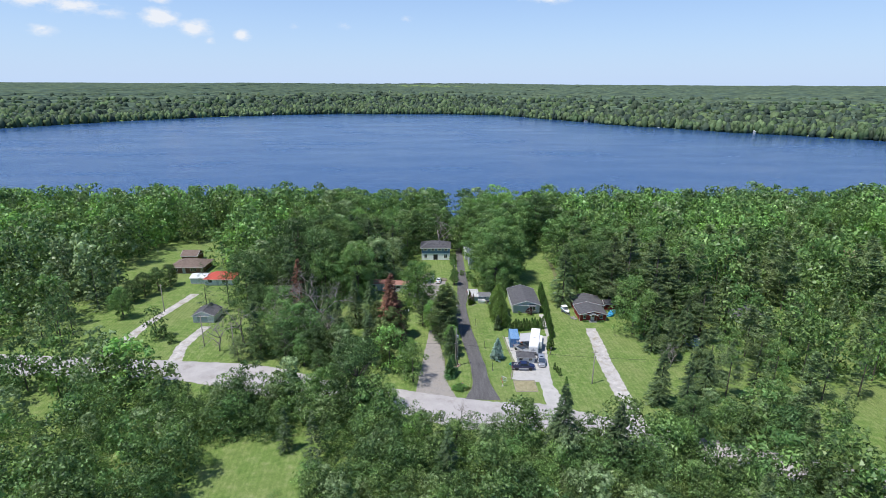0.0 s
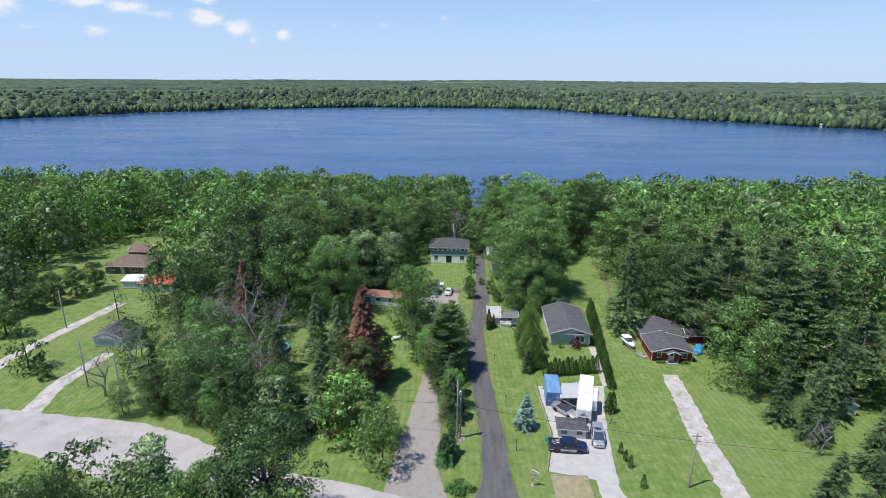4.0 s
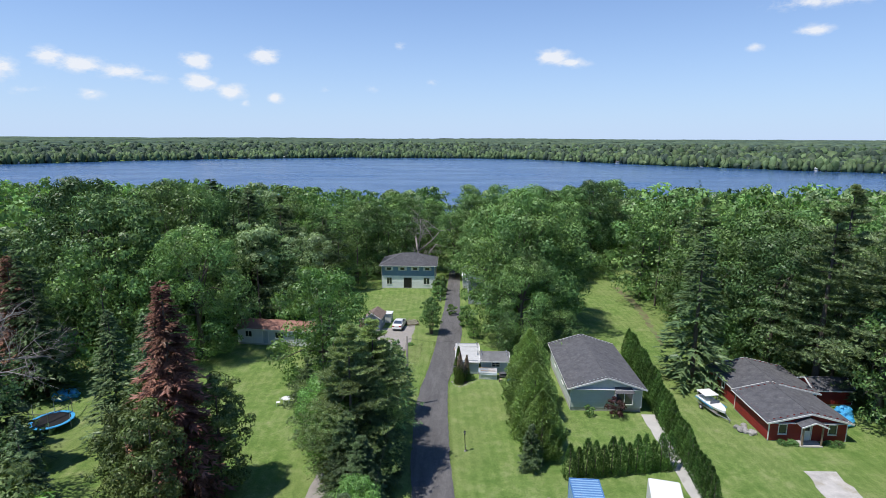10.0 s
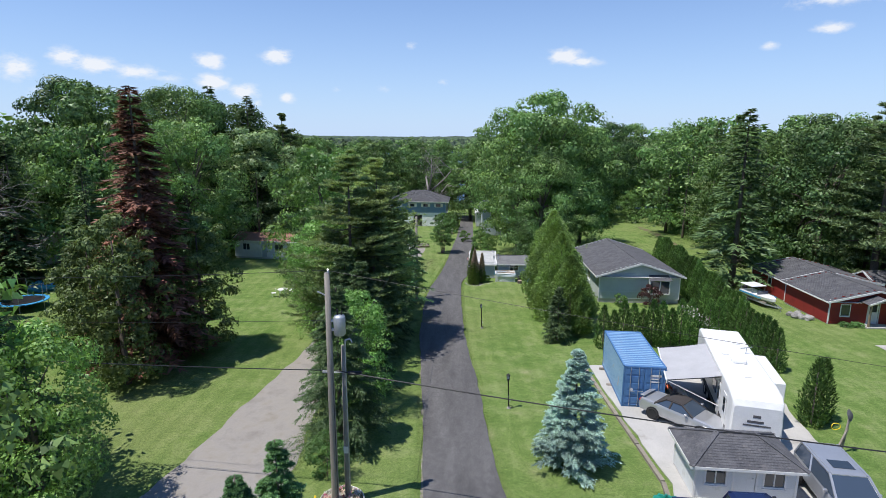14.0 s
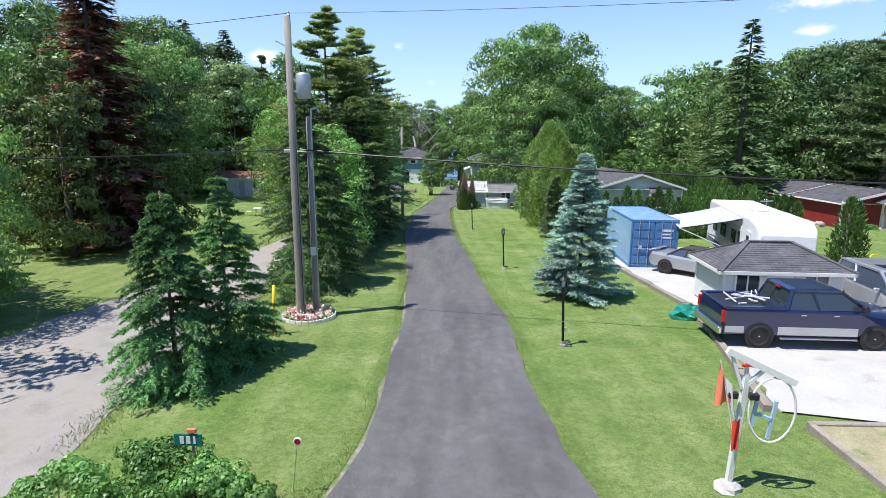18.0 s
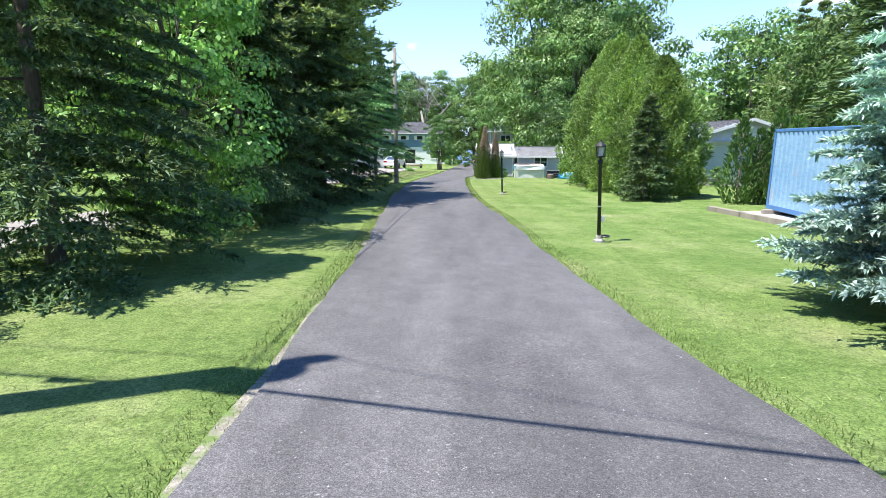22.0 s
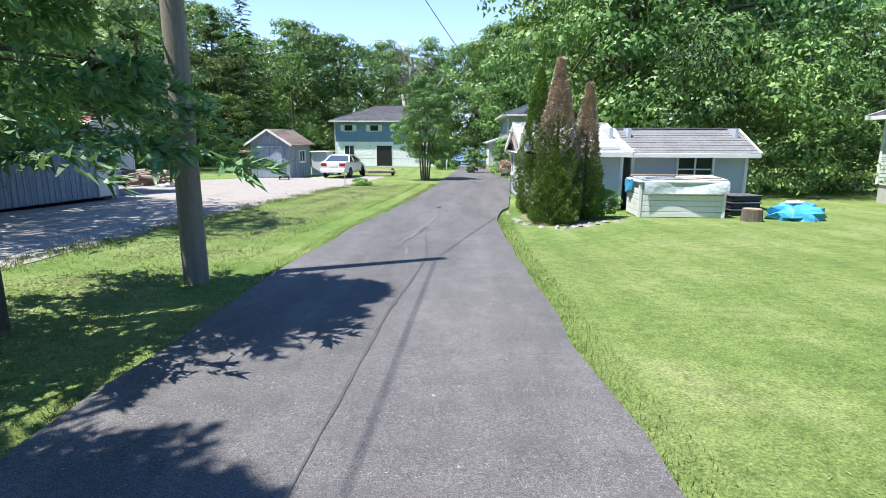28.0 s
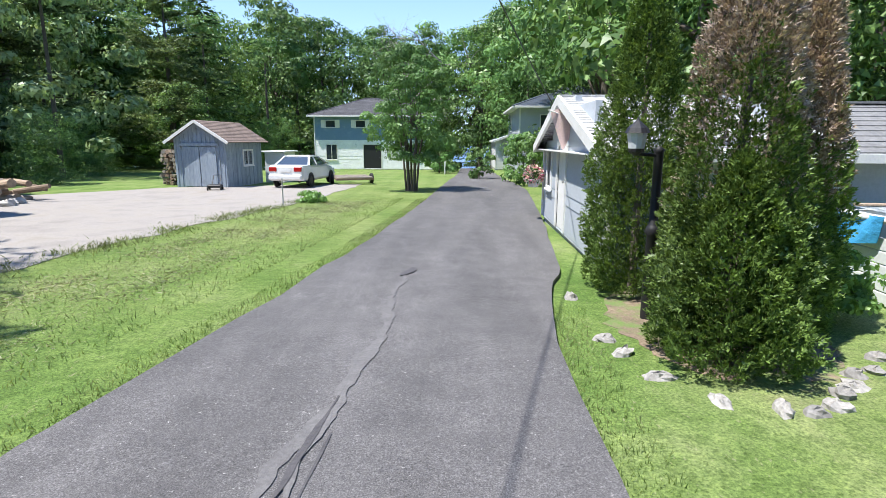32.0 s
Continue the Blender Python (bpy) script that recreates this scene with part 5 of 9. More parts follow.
def window_at(parent, m, u0, u1, z0, z1, panes=2, mat="white_trim", bars=0, shutters=0.0, rows=1):
    """A window in a wall that faces -y in the frame m: frame, sill, panes."""
    t = 0.07
    fr = part("window_frame", turned(boxes((u0 - t, u1 + t, -0.05, 0.06, z1, z1 + t), (u0 - t, u1 + t, -0.05, 0.06, z0 - t, z0), (u0 - t, u0, -0.05, 0.06, z0, z1), (u1, u1 + t, -0.05, 0.06, z0, z1), c=0.008), m), mat, parent)
    part("window_sill", turned(boxes((u0 - t - 0.03, u1 + t + 0.03, -0.085, -0.04, z0 - t - 0.03, z0 - t + 0.008), c=0.006), m), mat, fr)
    wd = (u1 - u0) / panes
    for k in range(panes):
        for r in range(rows):
            zh = (z1 - z0) / rows
            part("pane", turned(boxes((u0 + k * wd + 0.02, u0 + (k + 1) * wd - 0.02, 0.0, 0.012, z0 + r * zh + 0.02, z0 + (r + 1) * zh - 0.02)), m), "glass", fr)
    mull = [(u0 + k * wd - 0.025, u0 + k * wd + 0.025, -0.03, 0.03, z0, z1) for k in range(1, panes)] + [(u0, u1, -0.03, 0.03, z0 + r * (z1 - z0) / rows - 0.022, z0 + r * (z1 - z0) / rows + 0.022) for r in range(1, rows)]
    if mull:
        part("mullion", turned(boxes(*mull, c=0.005), m), mat, fr)
    if shutters:
        for a, b in ((u0 - t - shutters, u0 - t - 0.01), (u1 + t + 0.01, u1 + t + shutters)):
            part("shutter", turned(boxes((a, b, -0.06, -0.02, z0 - 0.06, z1 + 0.06), c=0.01), m), mat, fr)
    return fr


def door_at(parent, m, u0, u1, z0, z1, mat="white_trim", leaf="grey_panel", glazed=False):
    t = 0.08
    fr = part("door_frame", turned(boxes((u0 - t, u0, -0.05, 0.06, z0, z1 + t), (u1, u1 + t, -0.05, 0.06, z0, z1 + t), (u0, u1, -0.05, 0.06, z1, z1 + t), c=0.008), m), mat, parent)
    lf = part("door_leaf", turned(boxes((u0 + 0.01, u1 - 0.01, 0.0, 0.05, z0, z1 - 0.01), c=0.01), m), leaf, fr)
    part("handle", turned(cyls(((u1 - 0.12, -0.06, z0 + 1.0), (u1 - 0.12, 0.0, z0 + 1.0), 0.025), sides=8), m), "chrome", fr)
    if glazed:
        part("pane", turned(boxes((u0 + 0.15, u1 - 0.15, -0.008, 0.004, z0 + 1.1, z1 - 0.2)), m), "glass", fr)
    return fr


def house(name, x0, x1, y0, y1, h, label, roof="hip", rise=1.3, over=0.35, wall="white_siding", top="shingle_dark", trim="white_trim", front=(), left=(), right=(), board=0.14, spin=0.0, sink=0.0, second=None, category="house", foot=0.25):
    """A house on its footprint: foundation, four walls with openings, roof, fascia, windows and doors."""
    w, d = x1 - x0, y1 - y0
    root = tagged(new(name), label, category)
    root.matrix_basis = pose((x0 + x1) / 2, (y0 + y1) / 2, gz((y0 + y1) / 2) - sink, 0, 0, spin)
    sides = {"front": (pose(-w / 2, -d / 2, foot), w, front), "right": (pose(w / 2, -d / 2, foot, 0, 0, 90), d, right), "back": (pose(w / 2, d / 2, foot, 0, 0, 180), w, ()), "left": (pose(-w / 2, d / 2, foot, 0, 0, -90), d, left)}
    part("foundation", boxes((-w / 2 + 0.03, w / 2 - 0.03, -d / 2 + 0.03, d / 2 - 0.03, -0.9, foot), c=0.01), "concrete", root)
    hw = h - foot
    for side, (m, wide, opens) in sides.items():
        zones = [(0, hw, wall)] if second is None else [(0, second[0], second[1]), (second[0], hw, wall)]
        for za, zb, mt in zones:
            cut = [(o[0], o[1], max(0, o[2] - za), min(zb - za, o[3] - za)) for o in opens if o[3] > za and o[2] < zb]
            part("wall", turned(lap_wall(wide, zb - za, cut, board if mt != "house_wrap" else 1.2), m @ pose(0, 0, za)), mt, root)
        for o in opens:
            kind = o[4] if len(o) > 4 else "window"
            if kind == "window":
                window_at(root, m, *o[:4], **(o[5] if len(o) > 5 else {}))
            else:
                door_at(root, m, *o[:4], **(o[5] if len(o) > 5 else {}))
    for sx in (-1, 1):
        for sy in (-1, 1):
            part("corner_board", boxes((sx * w / 2 - 0.05, sx * w / 2 + 0.05, sy * d / 2 - 0.05, sy * d / 2 + 0.05, foot, h), c=0.01), trim, root)
    X, Y, slopes = w / 2 + over, d / 2 + over, []
    drop = rise * over / (min(w, d) / 2)
    e = h - drop
    if roof == "hip":
        if w >= d:
            rA, rB = (-(w - d) / 2, 0, h + rise), ((w - d) / 2, 0, h + rise)
            slopes.append((((-X, -Y, e), (X, -Y, e), rB, rA), top))
            slopes.append((((X, Y, e), (-X, Y, e), rA, rB), top))
            slopes.append((((X, -Y, e), (X, Y, e), rB, rB), top))
            slopes.append((((-X, Y, e), (-X, -Y, e), rA, rA), top))
        else:
            rA, rB = (0, -(d - w) / 2, h + rise), (0, (d - w) / 2, h + rise)
            slopes.append((((-X, Y, e), (-X, -Y, e), rA, rB), top))
            slopes.append((((X, -Y, e), (X, Y, e), rB, rA), top))
            slopes.append((((-X, -Y, e), (X, -Y, e), rA, rA), top))
            slopes.append((((X, Y, e), (-X, Y, e), rB, rB), top))
        ridge = [(rA, rB)] + [((sx * X, sy * Y, e), rA if (sx < 0 if w >= d else sy < 0) else rB) for sx in (-1, 1) for sy in (-1, 1)]
    elif roof == "gable_y":
        back = d / 2 + over
        rA, rB = (0, -Y, h + rise), (0, back, h + rise)
        slopes.append((((-X, back, e), (-X, -Y, e), rA, rB), top))
        slopes.append((((X, -Y, e), (X, back, e), rB, rA), top))
        ridge = [(rA, rB)]
        for m in (sides["front"][0], sides["back"][0]):
            part("gable", turned(lap_wall(w, rise, (), board, top=lambda z: (w / 2 * z / rise, w - w / 2 * z / rise)), m @ pose(0, 0, hw)), wall, root)
        for sx, sy in ((-1, -1), (1, -1), (-1, 1), (1, 1)):
            part("barge_board", beam_set([((sx * X, sy * Y, e - 0.06), (0, sy * Y, h + rise - 0.06))], 0.03, 0.09), trim, root)
    else:
        rA, rB = (-X, 0, h + rise), (X, 0, h + rise)
        slopes.append((((-X, -Y, e), (X, -Y, e), rB, rA), top))
        slopes.append((((X, Y, e), (-X, Y, e), rA, rB), top))
        ridge = [(rA, rB)]
        for m in (sides["left"][0], sides["right"][0]):
            part("gable", turned(lap_wall(d, rise, (), board, top=lambda z: (d / 2 * z / rise, d - d / 2 * z / rise)), m @ pose(0, 0, hw)), wall, root)
        for sx, sy in ((-1, -1), (1, -1), (-1, 1), (1, 1)):
            part("barge_board", beam_set([((sx * X, sy * Y, e - 0.06), (sx * X, 0, h + rise - 0.06))], 0.03, 0.09), trim, root)
    parts_ = []
    for p, q in slopes:
        sv_, sf_ = [], []
        courses(sv_, sf_, *p)
        parts_.append(part("roof_slope", (sv_, sf_), top, root))
    rf = parts_[0]
    part("ridge_cap", beam_set([(Vector(a) + Vector((0, 0, 0.01)), Vector(b) + Vector((0, 0, 0.01))) for a, b in ridge], 0.11, 0.018), top, rf)
    part("soffit", boxes((-X + 0.02, X - 0.02, -Y + 0.02, Y - 0.02, e - 0.075, e - 0.055)), trim, root)
    eaves = [(-X, X, -Y - 0.02, -Y + 0.02, e - 0.14, e - 0.005), (-X, X, Y - 0.02, Y + 0.02, e - 0.14, e - 0.005)] if roof != "gable_y" else []
    eaves += [(-X - 0.02, -X + 0.02, -Y, Y, e - 0.14, e - 0.005), (X - 0.02, X + 0.02, -Y, Y, e - 0.14, e - 0.005)] if roof != "gable_x" else []
    for row in eaves:
        part("fascia", boxes(row, c=0.008), trim, root)
    return root


def beam_set(pairs, wide, high):
    """Square beams between pairs of points."""
    v, f = [], []
    for a, b in pairs:
        a, b = Vector(a), Vector(b)
        ahead = (b - a).normalized()
        side = ahead.cross(Vector((0, 0, 1)))
        side = side.normalized() if side.length > 1e-4 else Vector((1, 0, 0))
        up = side.cross(ahead).normalized()
        k = len(v)
        for p in (a, b):
            v += [tuple(p + side * sx * wide + up * sz * high) for sx, sz in ((-1, -1), (1, -1), (1, 1), (-1, 1))]
        f += [tuple(k + i for i in q) for q in ((0, 1, 2, 3), (7, 6, 5, 4), (0, 4, 5, 1), (1, 5, 6, 2), (2, 6, 7, 3), (3, 7, 4, 0))]
    return v, f


# ---------- houses ----------
small = dict(panes=1, shutters=0.38)
house("two_storey_house", -6.4, 4.9, 205.0, 213.5, 5.4, "two-storey house with dark hip roof, blue boards above white wrap", "hip", 1.7, 0.55, "blue_siding", board=0.22, second=(2.75, "house_wrap"), foot=0.15,
      front=[(1.1, 2.0, 3.95, 4.55, "window", small), (4.0, 4.9, 3.95, 4.55, "window", small), (6.7, 7.6, 3.95, 4.55, "window", small), (9.3, 10.2, 3.95, 4.55, "window", small), (1.1, 2.1, 0.9, 2.3, "window", dict(panes=2)), (9.0, 10.2, 0.9, 2.3, "window", dict(panes=2)), (4.7, 6.4, 0.05, 2.3, "door", dict(leaf="black"))])
house("pale_house", 22.9, 30.9, 150.2, 163.4, 2.75, "single-storey pale grey-green house with dark shingled gable roof", "gable_y", 1.25, 0.45, "pale_siding", sink=-0.35, foot=0.2,
      front=[(4.9, 6.7, 0.75, 2.05, "window", dict(panes=3))], left=[(3, 4.2, 0.9, 2.0, "window", dict(panes=2)), (8, 9.2, 0.9, 2.0, "window", dict(panes=2))])
bay = thing("bay_window", 28.75, 149.95, "small bay window with a dark lean-to roof on the pale house", "bay window", lift=0.35)
part("frame", boxes((-1.0, 1.0, -0.42, 0.22, 0.75, 0.85), (-1.0, 1.0, -0.42, 0.22, 2.1, 2.2), (-1.0, -0.9, -0.42, 0.22, 0.85, 2.1), (0.9, 1.0, -0.42, 0.22, 0.85, 2.1), (-0.04, 0.04, -0.42, -0.34, 0.85, 2.1), c=0.01), "white_trim", bay)
part("pane", boxes((-0.9, -0.04, -0.39, -0.37, 0.85, 2.1)), "glass", bay)
part("pane", boxes((0.04, 0.9, -0.39, -0.37, 0.85, 2.1)), "glass", bay)
rv, rf_ = [], []
courses(rv, rf_, (-1.12, -0.55, 2.2), (1.12, -0.55, 2.2), (0.95, 0.25, 2.62), (-0.95, 0.25, 2.62))
part("roof", (rv, rf_), "shingle_dark", bay)

red = house("red_house", 41.9, 49.7, 144.4, 151.2, 2.35, "low red-boarded house with grey shingled gable roof", "gable_y", 0.95, 0.4, "red_siding", board=0.16, foot=0.12,
            front=[(1.0, 1.75, 0.75, 1.75, "window", dict(panes=1)), (6.0, 6.75, 0.75, 1.75, "window", dict(panes=1)), (3.35, 4.25, 0.02, 2.0, "door", dict(leaf="white_trim", glazed=True))])
house("red_house_wing", 42.3, 51.0, 151.35, 158.6, 2.3, "rear wing of the red house under grey shingles", "gable_y", 1.0, 0.35, "red_siding", board=0.16, foot=0.12, left=[(3.4, 4.0, 0.9, 1.7, "window", dict(panes=1))])
porch = thing("porch", 45.65, 143.7, "small gabled porch on timber posts before the red house", "porch")
part("step", boxes((-1.1, 1.1, -0.5, 0.6, -0.2, 0.14), c=0.02), "concrete", porch)
for sx in (-0.95, 0.95):
    part("post", boxes((sx - 0.07, sx + 0.07, -0.42, -0.28, 0.14, 2.15), c=0.012), "log", porch)
pv, pf = [], []
courses(pv, pf, (-1.35, 0.7, 2.2), (-1.35, -0.65, 2.2), (0, -0.65, 2.75), (0, 0.7, 2.75))
courses(pv, pf, (1.35, -0.65, 2.2), (1.35, 0.7, 2.2), (0, 0.7, 2.75), (0, -0.65, 2.75))
part("roof", (pv, pf), "shingle_dark", porch)
part("barge_board", beam_set([((-1.35, -0.66, 2.16), (0, -0.66, 2.71)), ((1.35, -0.66, 2.16), (0, -0.66, 2.71))], 0.03, 0.07), "white_trim", porch)

house("pad_shed", 19.6, 23.75, 117.85, 120.4, 1.9, "low white-sided shed with dark hip roof on the concrete pad", "hip", 0.68, 0.3, "white_siding", foot=0.08, category="shed", spin=-3,
      front=[(0.45, 1.25, 0.72, 1.45, "window", dict(panes=2)), (2.85, 3.65, 0.72, 1.45, "window", dict(panes=2)), (1.6, 2.5, 0.06, 1.5, "door", dict(leaf="white_siding"))])
house("grey_shed", 13.2, 16.65, 160.4, 163.0, 1.9, "pale blue-grey garden shed with light shingled roof", "gable_x", 0.62, 0.28, "grey_panel", "shingle_grey", board=1.3, foot=0.1, category="shed",
      front=[(1.4, 2.42, 0.82, 1.52, "window", dict(panes=2, rows=2))])
house("garage", 10.0, 12.75, 160.0, 166.2, 1.95, "white-walled garage with pale roof beside the driveway", "gable_x", 0.8, 0.25, "grey_panel", "shingle_pale", board=0.6, foot=0.1, category="garage",
      left=[(0.6, 1.2, 0.8, 1.6, "window", dict(panes=1)), (2.0, 2.9, 0.03, 1.75, "door", dict(leaf="white_trim"))])
house("lake_house", 12.0, 20.8, 193.0, 203.0, 5.3, "two-storey lake house with slate-blue hip roof", "hip", 1.7, 0.6, "grey_panel", "roof_slate", front=[(1.5, 2.8, 3.2, 4.2, "window", dict(panes=2)), (5.5, 7.0, 3.2, 4.2, "window", dict(panes=2))], left=[(2, 3.2, 3.2, 4.2, "window", dict(panes=2))])
house("carport", 11.0, 14.6, 205.5, 214.5, 3.0, "long outbuilding with a white sheet roof", "gable_y", 0.6, 0.25, "white_siding", "roof_white", category="garage")
house("mobile_home", -23.2, -9.9, 169.1, 172.9, 2.75, "long white mobile home with a faded rust-red roof", "gable_x", 0.7, 0.3, "white_siding", "roof_rust", spin=-7, right=[(1.2, 2.3, 1.1, 2.0, "window", dict(panes=2))], front=[(9.4, 10.6, 1.0, 1.9, "window", dict(panes=2)), (11.8, 12.6, 1.0, 1.9), (1.2, 2.2, 1.0, 1.9), (6.0, 7.2, 1.0, 1.9, "window", dict(panes=2)), (4.0, 4.8, 0.05, 2.0, "door")])
house("brown_house", -99.0, -87.0, 188.0, 197.0, 2.8, "brown brick bungalow with a brown hip roof", "hip", 1.9, 0.5, "brown_house", "shingle_brown", front=[(1.2, 2.6, 0.9, 2.1), (7.5, 9.5, 0.9, 2.1, "window", dict(panes=3)), (4.6, 5.5, 0.05, 2.1, "door")])
house("brown_cottage", -101.5, -95.5, 203.0, 209.0, 2.6, "small brown cottage behind the bungalow", "gable_x", 1.4, 0.4, "brown_house", "shingle_brown")
house("red_roofed_house", -81.0, -71.5, 175.0, 181.5, 2.6, "white house with a bright red sheet roof", "hip", 1.6, 0.4, "white_siding", "roof_red", front=[(1.2, 2.6, 0.9, 2.0), (6.0, 8.0, 0.9, 2.0, "window", dict(panes=3)), (4.0, 4.9, 0.05, 2.0, "door")])
house("white_annexe", -86.5, -81.3, 176.5, 181.5, 2.4, "white annexe with a white sheet roof", "gable_x", 0.7, 0.3, "white_siding", "roof_white")
house("grey_garage", -71.5, -65.5, 143.5, 149.5, 2.5, "white garage with dark grey roof", "gable_y", 1.3, 0.35, "white_siding", "shingle_dark", front=[(1.2, 4.2, 0.05, 2.1, "door", dict(leaf="grey_panel"))], category="garage")
house("grey_house", -52.0, -45.5, 161.0, 168.0, 2.7, "small house with dark grey roof among the trees", "gable_x", 1.6, 0.4, "white_siding", "shingle_dark")
house("grey_house", 88.0, 96.5, 142.5, 150.0, 2.6, "grey-roofed house half hidden by trees", "hip", 1.5, 0.4, "pale_siding", "shingle_dark", front=[(1.2, 2.4, 0.9, 1.9), (5.0, 6.4, 0.9, 1.9, "window", dict(panes=2))])
house("blue_hut", 66.5, 69.3, 126.8, 129.4, 2.2, "small pale blue hut on the lawn", "gable_y", 0.7, 0.2, "pale_blue", "shingle_dark", category="shed")
house("far_red_barn", 51.5, 56.0, 152.5, 155.8, 2.1, "red shed behind the red house", "gable_x", 0.8, 0.2, "red_siding", "shingle_dark", category="shed")

# the weathered blue shed with board-and-batten walls
bs = thing("blue_shed", -3.8, 178.6, "weathered blue board-and-batten shed with worn brown roof", "shed", -6)
W2, D2, HE, RI = 1.25, 1.7, 2.2, 0.8
part("wall", boxes((-W2, W2, -D2, -D2 + 0.08, 0, HE), (-W2, W2, D2 - 0.08, D2, 0, HE), (-W2, -W2 + 0.08, -D2 + 0.08, D2 - 0.08, 0, HE), (W2 - 0.08, W2, -D2 + 0.08, D2 - 0.08, 0, HE)), "blue_weathered", bs)
gv = [(-W2, -D2, HE), (W2, -D2, HE), (0, -D2, HE + RI), (-W2, -D2 + 0.08, HE), (W2, -D2 + 0.08, HE), (0, -D2 + 0.08, HE + RI)]
part("gable", (gv, [(0, 1, 2), (5, 4, 3), (0, 2, 5, 3), (1, 4, 5, 2), (0, 3, 4, 1)]), "blue_weathered", bs)
for k in range(12):
    x = -W2 + 0.1 + k * (2 * W2 - 0.2) / 11
    part("batten", boxes((x - 0.022, x + 0.022, -D2 - 0.022, -D2 - 0.002, 0.05, HE + RI * (1 - abs(x) / W2) - 0.12), c=0.004), "blue_weathered", bs)
for k in range(9):
    y = -D2 + 0.15 + k * (2 * D2 - 0.3) / 8
    part("batten", boxes((W2 + 0.002, W2 + 0.022, y - 0.022, y + 0.022, 0.05, HE - 0.05), c=0.004), "blue_weathered", bs)
part("door", boxes((-0.8, -0.02, -D2 - 0.05, -D2 - 0.024, 0.06, 1.85), c=0.006), "blue_weathered", bs)
door = part("door", boxes((0.02, 0.8, -D2 - 0.05, -D2 - 0.024, 0.06, 1.85), c=0.006), "blue_weathered", bs)
part("rail", boxes((-0.95, 0.95, -D2 - 0.08, -D2 - 0.024, 1.88, 2.02), c=0.008), "blue_weathered", door)
fr = window_at(bs, pose(W2, -D2, 0, 0, 0, 90), 1.55, 2.4, 1.0, 1.65, 2)
sv, sf = [], []
courses(sv, sf, (-W2 - 0.3, D2 + 0.25, HE - 0.14), (-W2 - 0.3, -D2 - 0.3, HE - 0.14), (0, -D2 - 0.3, HE + RI + 0.02), (0, D2 + 0.25, HE + RI + 0.02), 0.13)
courses(sv, sf, (W2 + 0.3, -D2 - 0.3, HE - 0.14), (W2 + 0.3, D2 + 0.25, HE - 0.14), (0, D2 + 0.25, HE + RI + 0.02), (0, -D2 - 0.3, HE + RI + 0.02), 0.13)
part("roof", (sv, sf), "shingle_brown", bs)
for sx in (-1, 1):
    part("barge_board", beam_set([((sx * (W2 + 0.3), -D2 - 0.31, HE - 0.19), (0, -D2 - 0.31, HE + RI - 0.03))], 0.02, 0.06), "white_trim", bs)
lean = thing("lean_to", -1.9, 181.6, "small white lean-to behind the blue shed", "shed", -6)
part("wall", boxes((-0.55, 0.55, -0.7, 0.7, 0, 1.6), c=0.02), "white_siding", lean)
part("roof", boxes((-0.68, 0.68, -0.85, 0.85, 1.6, 1.66), c=0.02), "roof_white", lean)
bar = thing("storage_trailer", -6.0, 160.0, "blue-grey corrugated storage trailer with a white door", "storage trailer", 82)
part("body", boxes((-2.6, 2.6, -1.25, 1.25, 0.12, 2.3), c=0.03), "blue_weathered", bar)
for k in range(20):
    part("rib", boxes((-2.52 + k * 0.205, -2.42 + k * 0.205, -1.268, -1.252, 0.15, 2.25), c=0.005), "blue_weathered", bar)
part("door_frame", boxes((1.6, 1.68, -1.31, -1.25, 0.12, 2.08), (2.42, 2.5, -1.31, -1.25, 0.12, 2.08), (1.68, 2.42, -1.31, -1.25, 2.0, 2.08), c=0.008), "grey_panel", bar)
door = part("door", boxes((1.68, 2.42, -1.29, -1.25, 0.14, 2.0), c=0.01), "white_trim", bar)
part("handle", cyls(((1.76, -1.35, 1.05), (1.76, -1.29, 1.05), 0.025), sides=8), "chrome", door)
part("roof", boxes((-2.75, 2.75, -1.4, 1.4, 2.3, 2.4), c=0.03), "shingle_grey", bar)
for x in (-2.5, 2.1):
    part("skid", boxes((x, x + 0.4, -1.0, 1.0, -0.2, 0.12)), "timber", bar)

# ---------- the shipping container ----------
ct = thing("shipping_container", 20.25, 129.75, "faded blue steel shipping container on timbers, its sunlit side painted lighter", "container", -3, 0.12)
L2, Wd, Hc = 3.03, 1.22, 2.59
part("floor", boxes((-Wd, Wd, -L2, L2, 0, 0.14)), "blue_steel", ct)
part("roof", boxes((-Wd + 0.04, Wd - 0.04, -L2 + 0.05, L2 - 0.05, Hc - 0.06, Hc - 0.03)), "blue_steel", ct)
for k in range(19):
    y = -L2 + 0.25 + k * 0.305
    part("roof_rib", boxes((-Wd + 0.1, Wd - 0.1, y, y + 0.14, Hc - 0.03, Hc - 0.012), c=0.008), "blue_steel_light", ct)
